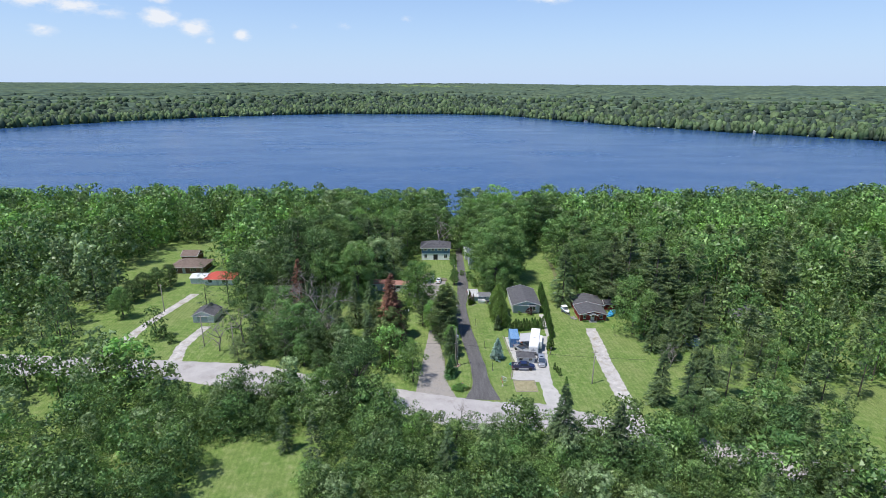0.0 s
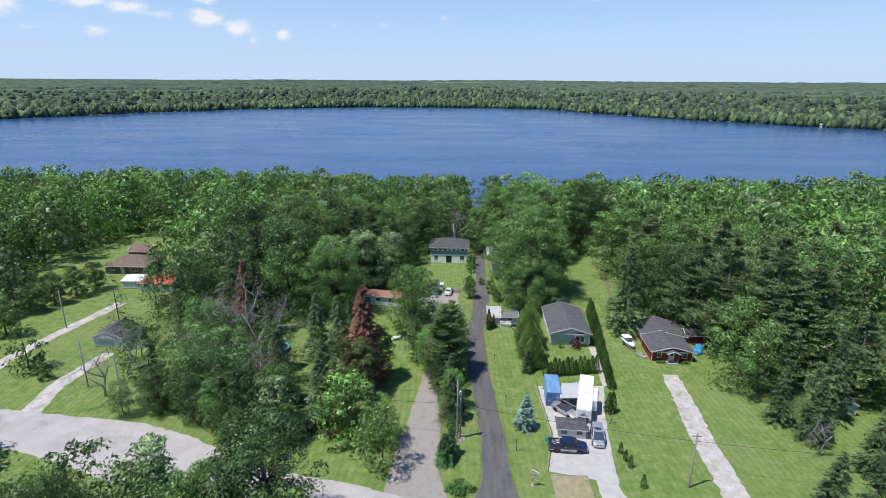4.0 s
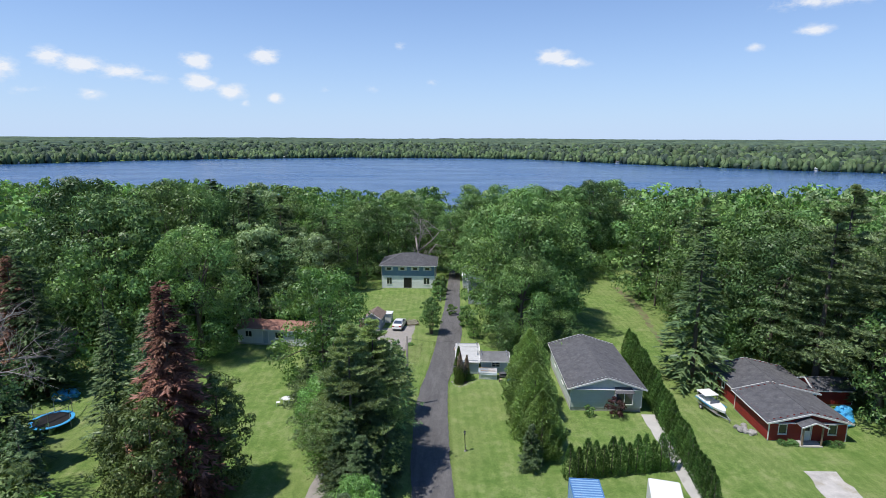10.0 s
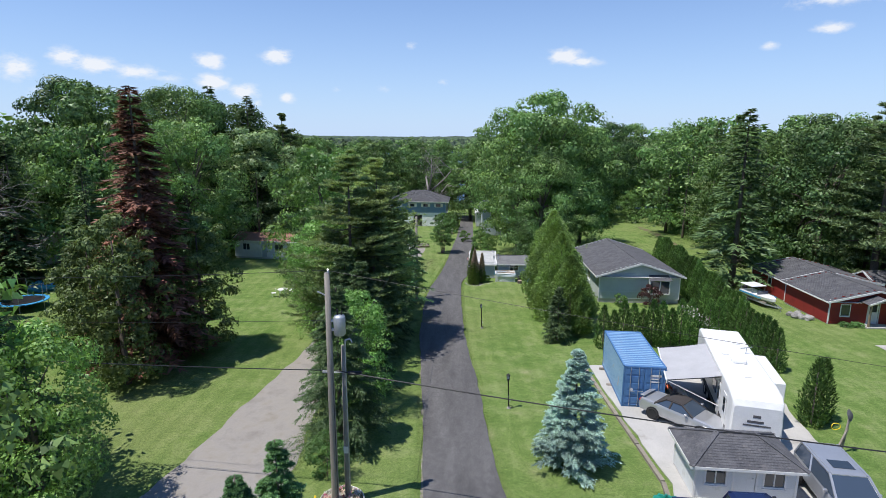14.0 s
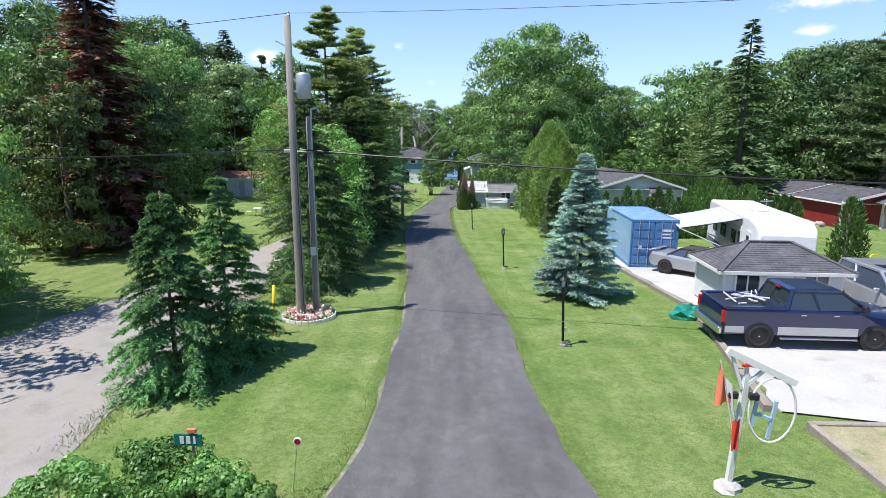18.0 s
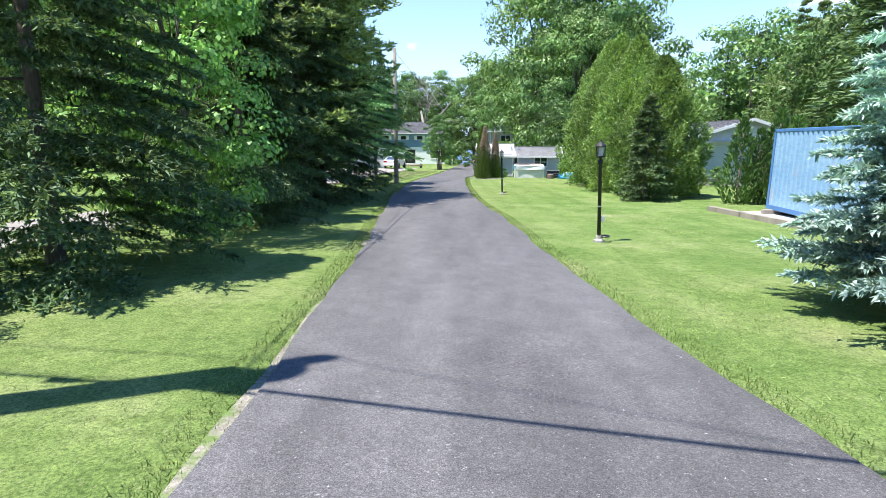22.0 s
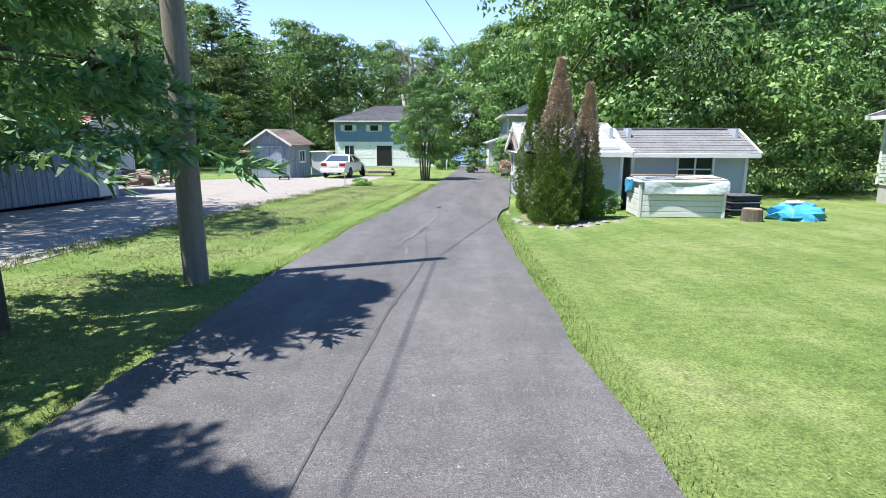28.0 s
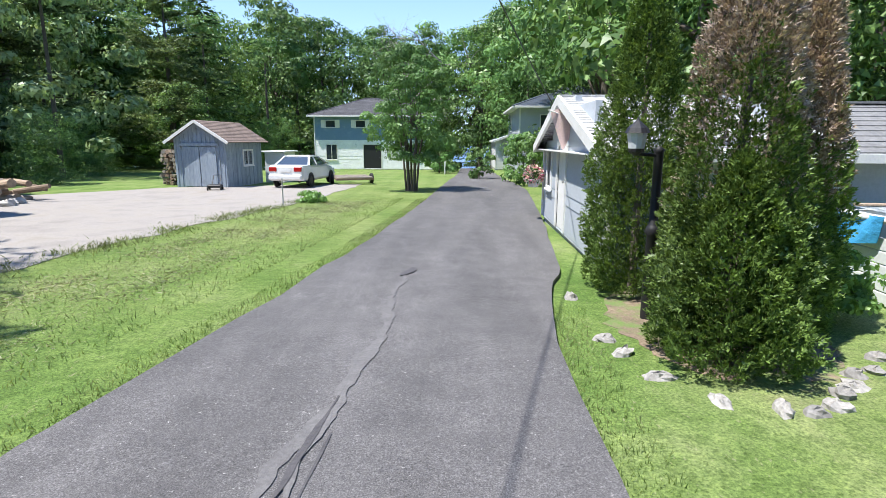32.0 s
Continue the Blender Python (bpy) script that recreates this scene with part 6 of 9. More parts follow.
# the sunward wall gets the lighter blue, the far wall the plain one
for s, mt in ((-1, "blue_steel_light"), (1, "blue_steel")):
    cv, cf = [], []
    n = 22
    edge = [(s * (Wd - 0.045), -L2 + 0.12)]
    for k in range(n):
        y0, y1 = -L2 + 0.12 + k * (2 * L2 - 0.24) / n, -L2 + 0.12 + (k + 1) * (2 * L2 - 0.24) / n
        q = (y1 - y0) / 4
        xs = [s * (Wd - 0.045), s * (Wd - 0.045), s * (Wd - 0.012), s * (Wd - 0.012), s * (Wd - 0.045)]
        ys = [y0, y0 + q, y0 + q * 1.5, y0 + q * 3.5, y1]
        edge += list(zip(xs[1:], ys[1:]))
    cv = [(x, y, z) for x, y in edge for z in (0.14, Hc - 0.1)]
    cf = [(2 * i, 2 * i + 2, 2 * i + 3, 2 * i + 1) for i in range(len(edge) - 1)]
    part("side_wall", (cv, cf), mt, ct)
part("back_wall", boxes((-Wd + 0.03, Wd - 0.03, L2 - 0.05, L2 - 0.02, 0.1, Hc - 0.05)), "blue_steel", ct)
part("frame", boxes(*[(sx * Wd - 0.07 * (sx > 0), sx * Wd + 0.07 * (sx < 0), sy * L2 - 0.1 * (sy > 0), sy * L2 + 0.1 * (sy < 0), 0, Hc) for sx in (-1, 1) for sy in (-1, 1)], (-Wd, Wd, -L2, -L2 + 0.1, Hc - 0.12, Hc), (-Wd, Wd, L2 - 0.1, L2, Hc - 0.12, Hc), (-Wd, -Wd + 0.07, -L2, L2, Hc - 0.1, Hc), (Wd - 0.07, Wd, -L2, L2, Hc - 0.1, Hc), (-Wd, Wd, -L2, -L2 + 0.1, 0, 0.16), c=0.012), "blue_steel", ct)
for s in (-1, 1):
    a, b = sorted((s * 0.01, s * (Wd - 0.08)))
    dr = part("door", boxes((a, b, -L2 + 0.02, -L2 + 0.06, 0.17, Hc - 0.13), c=0.01), "blue_steel", ct)
    for r in range(5):
        part("panel", boxes((a + 0.08, b - 0.08, -L2 + 0.0, -L2 + 0.02, 0.26 + r * 0.45, 0.60 + r * 0.45), c=0.012), "blue_steel", dr)
    for x in (a + (b - a) * 0.3, a + (b - a) * 0.72):
        part("lock_rod", cyls(((x, -L2 - 0.03, 0.1), (x, -L2 - 0.03, Hc - 0.08), 0.018), sides=8), "galv", dr)
        part("rod_handle", boxes((x - 0.02, x + 0.28, -L2 - 0.06, -L2 - 0.035, 1.0, 1.05), c=0.006), "galv", dr)
part("notice", boxes((0.35, 0.95, -L2 - 0.012, -L2 - 0.004, 1.95, 2.08), (0.35, 0.8, -L2 - 0.012, -L2 - 0.004, 1.78, 1.86), (0.35, 0.9, -L2 - 0.012, -L2 - 0.004, 1.6, 1.68)), "white_cloth", ct, "white stencilled lines")
part("sticker", cyls(((-0.72, -L2 - 0.003, 1.12), (-0.72, -L2 - 0.012, 1.12), 0.1)), "white_cloth", ct, "round white sticker")
for y in (-2.6, 0, 2.6):
    part("skid", boxes((-1.5, 1.5, y - 0.1, y + 0.1, -0.22, -0.0), c=0.015), "timber", ct)

# ---------- the travel trailer with its awning ----------
tr = thing("travel_trailer", 25.35, 127.0, "white travel trailer with an open grey awning", "caravan", -13.5, 0.05)


def loft(sections):
    """Joins closed rings of equal length into a skin with end caps."""
    n = len(sections[0])
    v = [p for s in sections for p in s]
    f = [(k * n + i, k * n + (i + 1) % n, (k + 1) * n + (i + 1) % n, (k + 1) * n + i) for k in range(len(sections) - 1) for i in range(n)]
    f += [tuple(reversed(range(n))), tuple((len(sections) - 1) * n + i for i in range(n))]
    return v, f


def ring(x, z0, z1, w0, w1, r=0.1, along="y"):
    """A rounded upright cross-section at x along the vehicle."""
    pts = []
    for sx, sz, ww, zz in ((1, 0, w0, z0), (1, 1, w1, z1), (-1, 1, w1, z1), (-1, 0, w0, z0)):
        rr = min(r, ww * 0.4, (z1 - z0) * 0.4)
        dz = rr if sz == 0 else -rr
        a, b, c = (sx * ww, zz + dz), (sx * (ww - rr * 0.3), zz + dz * 0.3), (sx * (ww - rr), zz)
        pts += [a, b, c] if (sx > 0) == (sz == 1) else [c, b, a]
    pts = [pts[k] for k in range(12)]
    return [(p[0], x, p[1]) if along == "y" else (x, p[0], p[1]) for p in pts]


part("body", loft([ring(-5.15, 1.15, 2.55, 1.12, 1.08, 0.12), ring(-5.0, 0.75, 2.85, 1.2, 1.16, 0.14), ring(-4.55, 0.55, 3.05, 1.22, 1.2, 0.14), ring(-3.5, 0.5, 3.12, 1.22, 1.2, 0.1), ring(5.0, 0.5, 3.12, 1.22, 1.2, 0.1), ring(5.25, 0.6, 3.02, 1.2, 1.18, 0.12)]), "white_gel", tr)
part("slide_out", boxes((1.2, 1.95, -2.4, 1.6, 0.9, 2.85), c=0.04), "white_gel", tr)
part("skirt_stripe", boxes((-1.235, -1.222, -4.3, 4.9, 0.62, 0.95), c=0.004), "shingle_dark", tr, "dark grey side stripe")
for a, b, zz0, zz1 in ((-4.1, -3.45, 0.62, 2.55), (-2.6, -2.0, 0.62, 2.55)):
    dd = part("door", boxes((-1.25, -1.222, a, b, zz0, zz1), c=0.01), "white_gel", tr)
    part("pane", boxes((-1.262, -1.25, a + 0.12, b - 0.12, 1.5, 2.3), c=0.01), "glass", dd)
for a, b in ((-1.6, -0.7), (0.5, 1.7), (2.6, 3.6)):
    part("window", boxes((-1.245, -1.222, a, b, 1.5, 2.2), c=0.01), "glass", tr)
part("front_window_mask", boxes((-0.85, 0.85, -5.17, -5.13, 0.9, 1.2), c=0.02), "black", tr, "black front rock guard")
part("emblem", boxes((-0.62, 0.62, -5.165, -5.155, 1.55, 1.63), (-0.45, 0.3, -5.165, -5.155, 1.72, 1.84), (-0.2, 0.15, -5.165, -5.155, 2.0, 2.14)), "shingle_dark", tr, "dark emblem bars")
for x, y in ((0.0, -2.6), (-0.5, 0.6), (0.5, 2.6)):
    part("roof_vent", boxes((x - 0.2, x + 0.2, y - 0.2, y + 0.2, 3.1, 3.2), c=0.03), "white_trim", tr)
part("roof_unit", boxes((-0.38, 0.38, -0.9, 0.0, 3.1, 3.36), c=0.08), "white_gel", tr, "rounded white air conditioner")
part("aerial", cyls(((0.7, 0.9, 3.1), (0.7, 0.9, 3.5), 0.02), ((0.35, 0.7, 3.5), (1.05, 1.1, 3.5), 0.03), sides=8), "galv", tr)
part("drawbar", beam_set([((-0.7, -5.0, 0.5), (0, -6.2, 0.48)), ((0.7, -5.0, 0.5), (0, -6.2, 0.48))], 0.05, 0.06), "black", tr)
for sx in (-0.2, 0.2):
    part("gas_bottle", lathe([(0.0, 0.55), (0.15, 0.55), (0.155, 0.65), (0.155, 0.95), (0.1, 1.06), (0.0, 1.08)], 14, (sx, -5.45, 0)), "black", tr, smooth=True)
part("jack", cyls(((0, -5.95, 0.0), (0, -5.95, 0.9), 0.04), sides=8), "black", tr)


def wheel(parent, x, y, z, r, w, axis="x", rim="chrome", spokes=5):
    """A wheel: tyre with rounded shoulders, rim disc with spokes and hub."""
    m = pose(x, y, z, 0, 90, 0) if axis == "x" else pose(x, y, z, 90, 0, 0)
    ty = part("wheel", turned(lathe([(r * 0.62, -w / 2), (r * 0.9, -w / 2), (r * 0.98, -w * 0.36), (r, -w * 0.2), (r, w * 0.2), (r * 0.98, w * 0.36), (r * 0.9, w / 2), (r * 0.62, w / 2), (r * 0.6, 0), (r * 0.62, -w / 2)], 22), m), "tyre", parent, smooth=True)
    v, f = lathe([(r * 0.62, -w * 0.42), (r * 0.62, w * 0.42), (r * 0.55, w * 0.40), (r * 0.5, w * 0.1), (r * 0.5, -w * 0.1), (r * 0.55, -w * 0.40), (r * 0.62, -w * 0.42)], 22)
    for k in range(spokes):
        a = 2 * math.pi * k / spokes
        q = turned(boxes((0.0, r * 0.58, -r * 0.125, r * 0.125, -w * 0.41, w * 0.41), c=0.012), pose(0, 0, 0, 0, 0, math.degrees(a)))
        b = len(v)
        v, f = v + q[0], f + [tuple(b + i for i in t) for t in q[1]]
    part("rim", turned((v, f), m), rim, ty)
    part("hub", turned(lathe([(0, -w * 0.43), (r * 0.16, -w * 0.42), (r * 0.16, w * 0.42), (0, w * 0.43)], 12), m), rim, ty)
    return ty


for y in (0.6, 1.5):
    for x in (-1.12, 1.12):
        wheel(tr, x, y, 0.36, 0.36, 0.2, "x", "white_trim", 6)
aw = thing("awning", 23.65, 127.5, "grey cloth awning rolled out from the trailer's side", "awning", -13.5, 0.05)
av, af = [], []
for j in range(7):
    for i in range(13):
        u, t = i / 12, j / 6
        av.append((0.55 - 2.75 * t, -2.6 + 5.0 * u, 2.98 - 0.62 * t - 0.10 * math.sin(math.pi * t) * (0.6 + 0.4 * math.sin(u * 6))))
af = [(j * 13 + i, j * 13 + i + 1, (j + 1) * 13 + i + 1, (j + 1) * 13 + i) for j in range(6) for i in range(12)]
part("cloth", (av + [(x, y, z - 0.008) for x, y, z in av], af + [tuple(91 + k for k in reversed(q)) for q in af]), "awning", aw, smooth=True)
part("roller", cyls(((-2.22, -2.65, 2.36), (-2.22, 2.45, 2.36), 0.045)), "white_trim", aw)
for y in (-2.62, 2.42):
    part("arm", beam_set([((0.52, y, 1.2), (-2.2, y, 2.34))], 0.025, 0.02), "white_trim", aw)
    part("rafter", beam_set([((0.52, y, 2.9), (-2.2, y, 2.36))], 0.02, 0.02), "black", aw)

# ---------- vehicles ----------
def vehicle(name, label, x, y, spin, length, width, sections, cabin, wheels, colour, roof_mat=None, glass="glass", rim="alloy", spokes=5, r=0.33, tw=0.22):
    """A car along local +x (its nose). sections: (x, z0, z1, half width below, above). cabin: belt and roof outlines."""
    root = thing(name, x, y, label, "car", spin, 0.06)
    part("body", loft([ring(sx, z0, z1, w0, w1, rr, "x") for sx, z0, z1, w0, w1, rr in sections]), colour, root, smooth=False)
    bx0, bx1, rx0, rx1, zb, zr, wb, wr = cabin
    low = [(bx0, -wb), (bx1, -wb), (bx1, wb), (bx0, wb)]
    high = [(rx0, -wr), (rx1, -wr), (rx1, wr), (rx0, wr)]
    cab = part("cabin_glass", ([(px, py, zb) for px, py in low] + [(px, py, zr) for px, py in high], [(0, 1, 5, 4), (1, 2, 6, 5), (2, 3, 7, 6), (3, 0, 4, 7), (4, 5, 6, 7)]), glass, root)
    lowv, highv = [Vector((px, py, zb)) for px, py in low], [Vector((px, py, zr)) for px, py in high]
    bars = [(lowv[k], highv[k]) for k in range(4)] + [(lowv[0].lerp(lowv[1], u), highv[0].lerp(highv[1], u)) for u in (0.40,)] + [(lowv[3].lerp(lowv[2], u), highv[3].lerp(highv[2], u)) for u in (0.40,)] + [(highv[0], highv[1]), (highv[3], highv[2])]
    for bar_ in bars:
        part("pillar", beam_set([bar_], 0.045, 0.03), roof_mat or colour, root)
    part("roof", loft([ring(rx0 - 0.05, zr - 0.05, zr + 0.01, wr * 0.96, wr * 0.9, 0.03, "x"), ring(rx0 + 0.15, zr - 0.03, zr + 0.05, wr, wr * 0.92, 0.04, "x"), ring(rx1 - 0.15, zr - 0.03, zr + 0.05, wr, wr * 0.92, 0.04, "x"), ring(rx1 + 0.05, zr - 0.05, zr + 0.01, wr * 0.96, wr * 0.9, 0.03, "x")]), roof_mat or colour, root)
    for wx in wheels:
        for s in (-1, 1):
            part("wheel_arch", turned(lathe([(0.0, -0.012), (r * 1.17, -0.012), (r * 1.17, 0.012), (0.0, 0.012)], 22), pose(wx, s * (width / 2 - 0.005), r, 90, 0, 0)), "black", root)
            wheel(root, wx, s * (width / 2 - tw * 0.4), r, r, tw, "y", rim, spokes)
    return root


tk = vehicle("pickup_truck", "navy blue crew-cab pickup truck with silver lower sides", 20.5, 114.95, -2, 5.85, 2.0,
             [(-2.93, 0.55, 1.0, 0.9, 0.9, 0.06), (-2.85, 0.42, 1.28, 0.98, 0.97, 0.08), (-1.0, 0.40, 1.30, 1.0, 0.98, 0.1), (1.35, 0.40, 1.28, 1.0, 0.97, 0.12), (2.3, 0.42, 1.16, 1.0, 0.92, 0.16), (2.78, 0.45, 1.08, 0.95, 0.86, 0.16), (2.92, 0.5, 0.98, 0.86, 0.78, 0.12)],
             (-0.95, 1.55, -0.75, 0.75, 1.27, 1.86, 0.93, 0.74), (-1.75, 1.8), "navy", r=0.39, tw=0.27)
tk.matrix_basis = tk.matrix_basis @ Matrix.Scale(0.94, 4)
part("bed_liner", boxes((-2.78, -1.12, -0.8, 0.8, 1.22, 1.312), c=0.02), "black", tk, "dark open load bed")
part("bed_rail", boxes((-2.86, -1.0, -1.0, -0.82, 1.27, 1.36), (-2.86, -1.0, 0.82, 1.0, 1.27, 1.36), (-2.9, -2.8, -1.0, 1.0, 1.27, 1.36), c=0.03), "navy", tk)
for row in ((-1.2, 1.25, -1.015, -0.985, 0.45, 0.72), (-1.2, 1.25, 0.985, 1.015, 0.45, 0.72), (-2.85, -2.25, -1.012, -0.985, 0.5, 0.72)):
    part("side_cladding", boxes(row, c=0.01), "silver", tk, "silver lower panel")
for y in (-1.12, 0.98):
    part("running_board", boxes((-1.15, 1.2, y, y + 0.14, 0.34, 0.40), c=0.02), "chrome", tk)
part("bumper", boxes((-3.05, -2.9, -0.98, 0.98, 0.42, 0.68), c=0.04), "chrome", tk)
part("bumper", boxes((2.85, 3.02, -0.95, 0.95, 0.40, 0.66), c=0.05), "silver", tk)
part("grille", boxes((2.88, 2.96, -0.5, 0.5, 0.68, 0.98), c=0.03), "black", tk)
for s in (-1, 1):
    part("tail_light", boxes((-2.95, -2.84, s * 0.93 - 0.07, s * 0.93 + 0.07, 0.82, 1.22), c=0.02), "tail_red", tk)
    part("headlight", boxes((2.72, 2.9, s * 0.76 - 0.12, s * 0.76 + 0.12, 0.76, 0.98), c=0.03), "lens", tk)
    part("wing_mirror", boxes((1.22, 1.38, s * 1.1 - 0.1, s * 1.1 + 0.1, 1.28, 1.5), c=0.03), "black", tk)
    for hx in (-0.55, 0.45):
        part("door_handle", boxes((hx, hx + 0.18, s * 1.0 - 0.015, s * 1.0 + 0.015, 1.1, 1.14), c=0.006), "chrome", tk)
part("brake_light", boxes((-0.86, -0.8, -0.16, 0.16, 1.80, 1.86), c=0.01), "tail_red", tk)
rngp = random.Random(4)
for k in range(12):
    part("pipe", beam_set([((rngp.uniform(-2.6, -1.3), rngp.uniform(-0.7, 0.7), 1.34 + 0.02 * k), (rngp.uniform(-2.6, -1.1), rngp.uniform(-0.7, 0.7), 1.35 + 0.02 * k))], 0.018, 0.018), "white_trim", tk, "white pipe in the load bed")

vn = vehicle("minivan", "silver minivan parked beside the white shed", 25.45, 117.7, -97, 4.65, 1.86,
             [(-2.3, 0.5, 1.0, 0.82, 0.8, 0.08), (-2.2, 0.36, 1.12, 0.9, 0.88, 0.1), (0.9, 0.32, 1.10, 0.93, 0.9, 0.12), (1.5, 0.34, 1.02, 0.92, 0.84, 0.14), (2.15, 0.38, 0.82, 0.86, 0.72, 0.14), (2.32, 0.45, 0.72, 0.72, 0.62, 0.1)],
             (-2.15, 1.55, -1.95, 0.45, 1.08, 1.72, 0.88, 0.72), (-1.45, 1.42), "silver", glass="glass_blue")
part("sunroof", boxes((-0.5, 0.1, -0.42, 0.42, 1.775, 1.79), c=0.006), "glass", vn)
part("grille", boxes((2.24, 2.34, -0.38, 0.38, 0.56, 0.72), c=0.03), "black", vn)
part("emblem", cyls(((2.33, 0, 0.64), (2.36, 0, 0.64), 0.08)), "chrome", vn)
for s in (-1, 1):
    part("headlight", boxes((1.95, 2.2, s * 0.66 - 0.16, s * 0.66 + 0.16, 0.62, 0.8), c=0.05), "lens", vn)
    part("wing_mirror", boxes((0.75, 0.88, s * 1.0 - 0.09, s * 1.0 + 0.09, 1.08, 1.22), c=0.03), "silver", vn)
part("bumper", boxes((2.2, 2.38, -0.8, 0.8, 0.3, 0.48), c=0.05), "silver", vn)
part("number_plate", boxes((2.375, 2.39, -0.26, 0.26, 0.36, 0.47), c=0.004), "white_trim", vn)

ms = vehicle("convertible_car", "silver convertible with a charcoal soft top", 21.75, 124.85, -47, 4.6, 1.82,
             [(-2.3, 0.45, 0.82, 0.76, 0.72, 0.1), (-2.15, 0.3, 0.98, 0.88, 0.82, 0.12), (-1.2, 0.26, 0.98, 0.91, 0.86, 0.14), (0.6, 0.26, 0.93, 0.91, 0.86, 0.14), (1.4, 0.28, 0.88, 0.9, 0.80, 0.16), (2.15, 0.32, 0.72, 0.84, 0.70, 0.14), (2.32, 0.4, 0.62, 0.70, 0.6, 0.1)],
             (-1.35, 0.85, -0.75, 0.12, 0.92, 1.31, 0.80, 0.58), (-1.35, 1.38), "silver", "soft_top", "glass_blue", spokes=5)
part("soft_top_back", ([(-1.4, -0.76, 0.95), (-1.4, 0.76, 0.95), (-0.72, 0.57, 1.33), (-0.72, -0.57, 1.33), (-1.25, -0.78, 0.90), (-1.25, 0.78, 0.90), (-0.62, 0.6, 1.22), (-0.62, -0.6, 1.22)], [(0, 1, 2, 3), (0, 3, 7, 4), (1, 5, 6, 2), (4, 5, 1, 0), (3, 2, 6, 7)]), "soft_top", ms)
part("spoiler", boxes((-2.25, -2.0, -0.72, 0.72, 1.08, 1.12), (-2.15, -2.05, -0.6, -0.54, 0.95, 1.09), (-2.15, -2.05, 0.54, 0.6, 0.95, 1.09), c=0.015), "silver", ms)
for s in (-1, 1):
    part("headlight", boxes((2.0, 2.22, s * 0.6 - 0.16, s * 0.6 + 0.16, 0.56, 0.7), c=0.04), "lens", ms)
    part("tail_light", boxes((-2.3, -2.2, s * 0.55 - 0.2, s * 0.55 + 0.2, 0.7, 0.86), c=0.02), "tail_red", ms)
    part("wing_mirror", boxes((0.45, 0.6, s * 0.98 - 0.08, s * 0.98 + 0.08, 0.95, 1.07), c=0.03), "silver", ms)

sd = vehicle("white_sedan", "white four-door sedan parked on the gravel", 0.25, 178.7, 84, 4.4, 1.7,
             [(-2.2, 0.42, 0.9, 0.76, 0.74, 0.08), (-2.08, 0.3, 1.0, 0.84, 0.8, 0.1), (-1.1, 0.26, 1.0, 0.85, 0.82, 0.12), (0.8, 0.26, 0.97, 0.85, 0.82, 0.12), (1.5, 0.28, 0.9, 0.84, 0.76, 0.14), (2.08, 0.32, 0.76, 0.8, 0.7, 0.12), (2.2, 0.4, 0.66, 0.7, 0.62, 0.1)],
             (-1.45, 1.0, -0.8, 0.1, 0.97, 1.36, 0.80, 0.58), (-1.3, 1.32), "white_car", glass="glass_blue", r=0.3, tw=0.19, spokes=7)
for s in (-1, 1):
    part("tail_light", boxes((-2.22, -2.1, s * 0.58 - 0.18, s * 0.58 + 0.18, 0.72, 0.92), c=0.02), "tail_red", sd)
    part("headlight", boxes((2.05, 2.2, s * 0.55 - 0.16, s * 0.55 + 0.16, 0.58, 0.72), c=0.03), "lens", sd)
part("number_plate", boxes((-2.235, -2.215, -0.25, 0.25, 0.7, 0.84), c=0.004), "white_trim", sd)
part("bumper", boxes((-2.3, -2.12, -0.78, 0.78, 0.34, 0.58), c=0.05), "white_car", sd)

# ---------- lamps, poles and wires ----------
def lamp_post(x, y, label, box=True):
    root = thing("lamp_post", x, y, label, "street lamp", 0, 0.0, "driveway lamps")
    root.matrix_basis = root.matrix_basis @ pose(0, 0, 0, 0, -2.2, 0)
    part("base", lathe([(0.0, 0.0), (0.125, 0.0), (0.12, 0.05), (0.07, 0.07), (0.055, 0.15), (0.0, 0.15)], 14), "rock", root, smooth=False)
    part("post", lathe([(0.0, 0.1), (0.042, 0.1), (0.038, 1.7), (0.055, 1.72), (0.055, 1.78), (0.03, 1.8), (0.03, 1.86), (0.0, 1.86)], 14), "black", root, smooth=True)
    head = part("lantern", boxes((-0.085, 0.085, -0.085, 0.085, 1.85, 1.88), c=0.003), "black", root)
    for sx in (-1, 1):
        for sy in (-1, 1):
            part("lantern_bar", boxes((sx * 0.075 - 0.01, sx * 0.075 + 0.01, sy * 0.075 - 0.01, sy * 0.075 + 0.01, 1.88, 2.08), c=0.003), "black", head)
    part("lantern_top", boxes((-0.10, 0.10, -0.10, 0.10, 2.07, 2.09), c=0.003), "black", head)
    part("glass", lathe([(0.055, 1.885), (0.075, 2.06)], 8), "lens", head)
    part("cap", lathe([(0.125, 2.085), (0.10, 2.12), (0.03, 2.18), (0.015, 2.22), (0.0, 2.23)], 4 * 3), "black", head)
    if box:
        part("socket_box", boxes((0.05, 0.11, -0.03, 0.03, 0.45, 0.58), c=0.008), "grey_panel", root, "pale grey outdoor socket box")
        part("tape", lathe([(0.045, 0.78), (0.045, 0.81)], 12), "galv", root)
    part("cable_coil", lathe([(0.07, 0.13), (0.09, 0.11), (0.11, 0.13), (0.09, 0.15), (0.07, 0.13)], 14, (0.13, -0.02, 0)), "black", root)
    return root


for x, y in ((12.97, 114.15), (12.14, 126.18), (10.86, 141.27)):
    lamp_post(x, y, "black lamp post with a four-sided lantern on the lawn")
lp = thing("lamp_post", 9.95, 158.15, "black lamp post with a side lantern among the cedars", "street lamp", 0, 0.0, "driveway lamps")
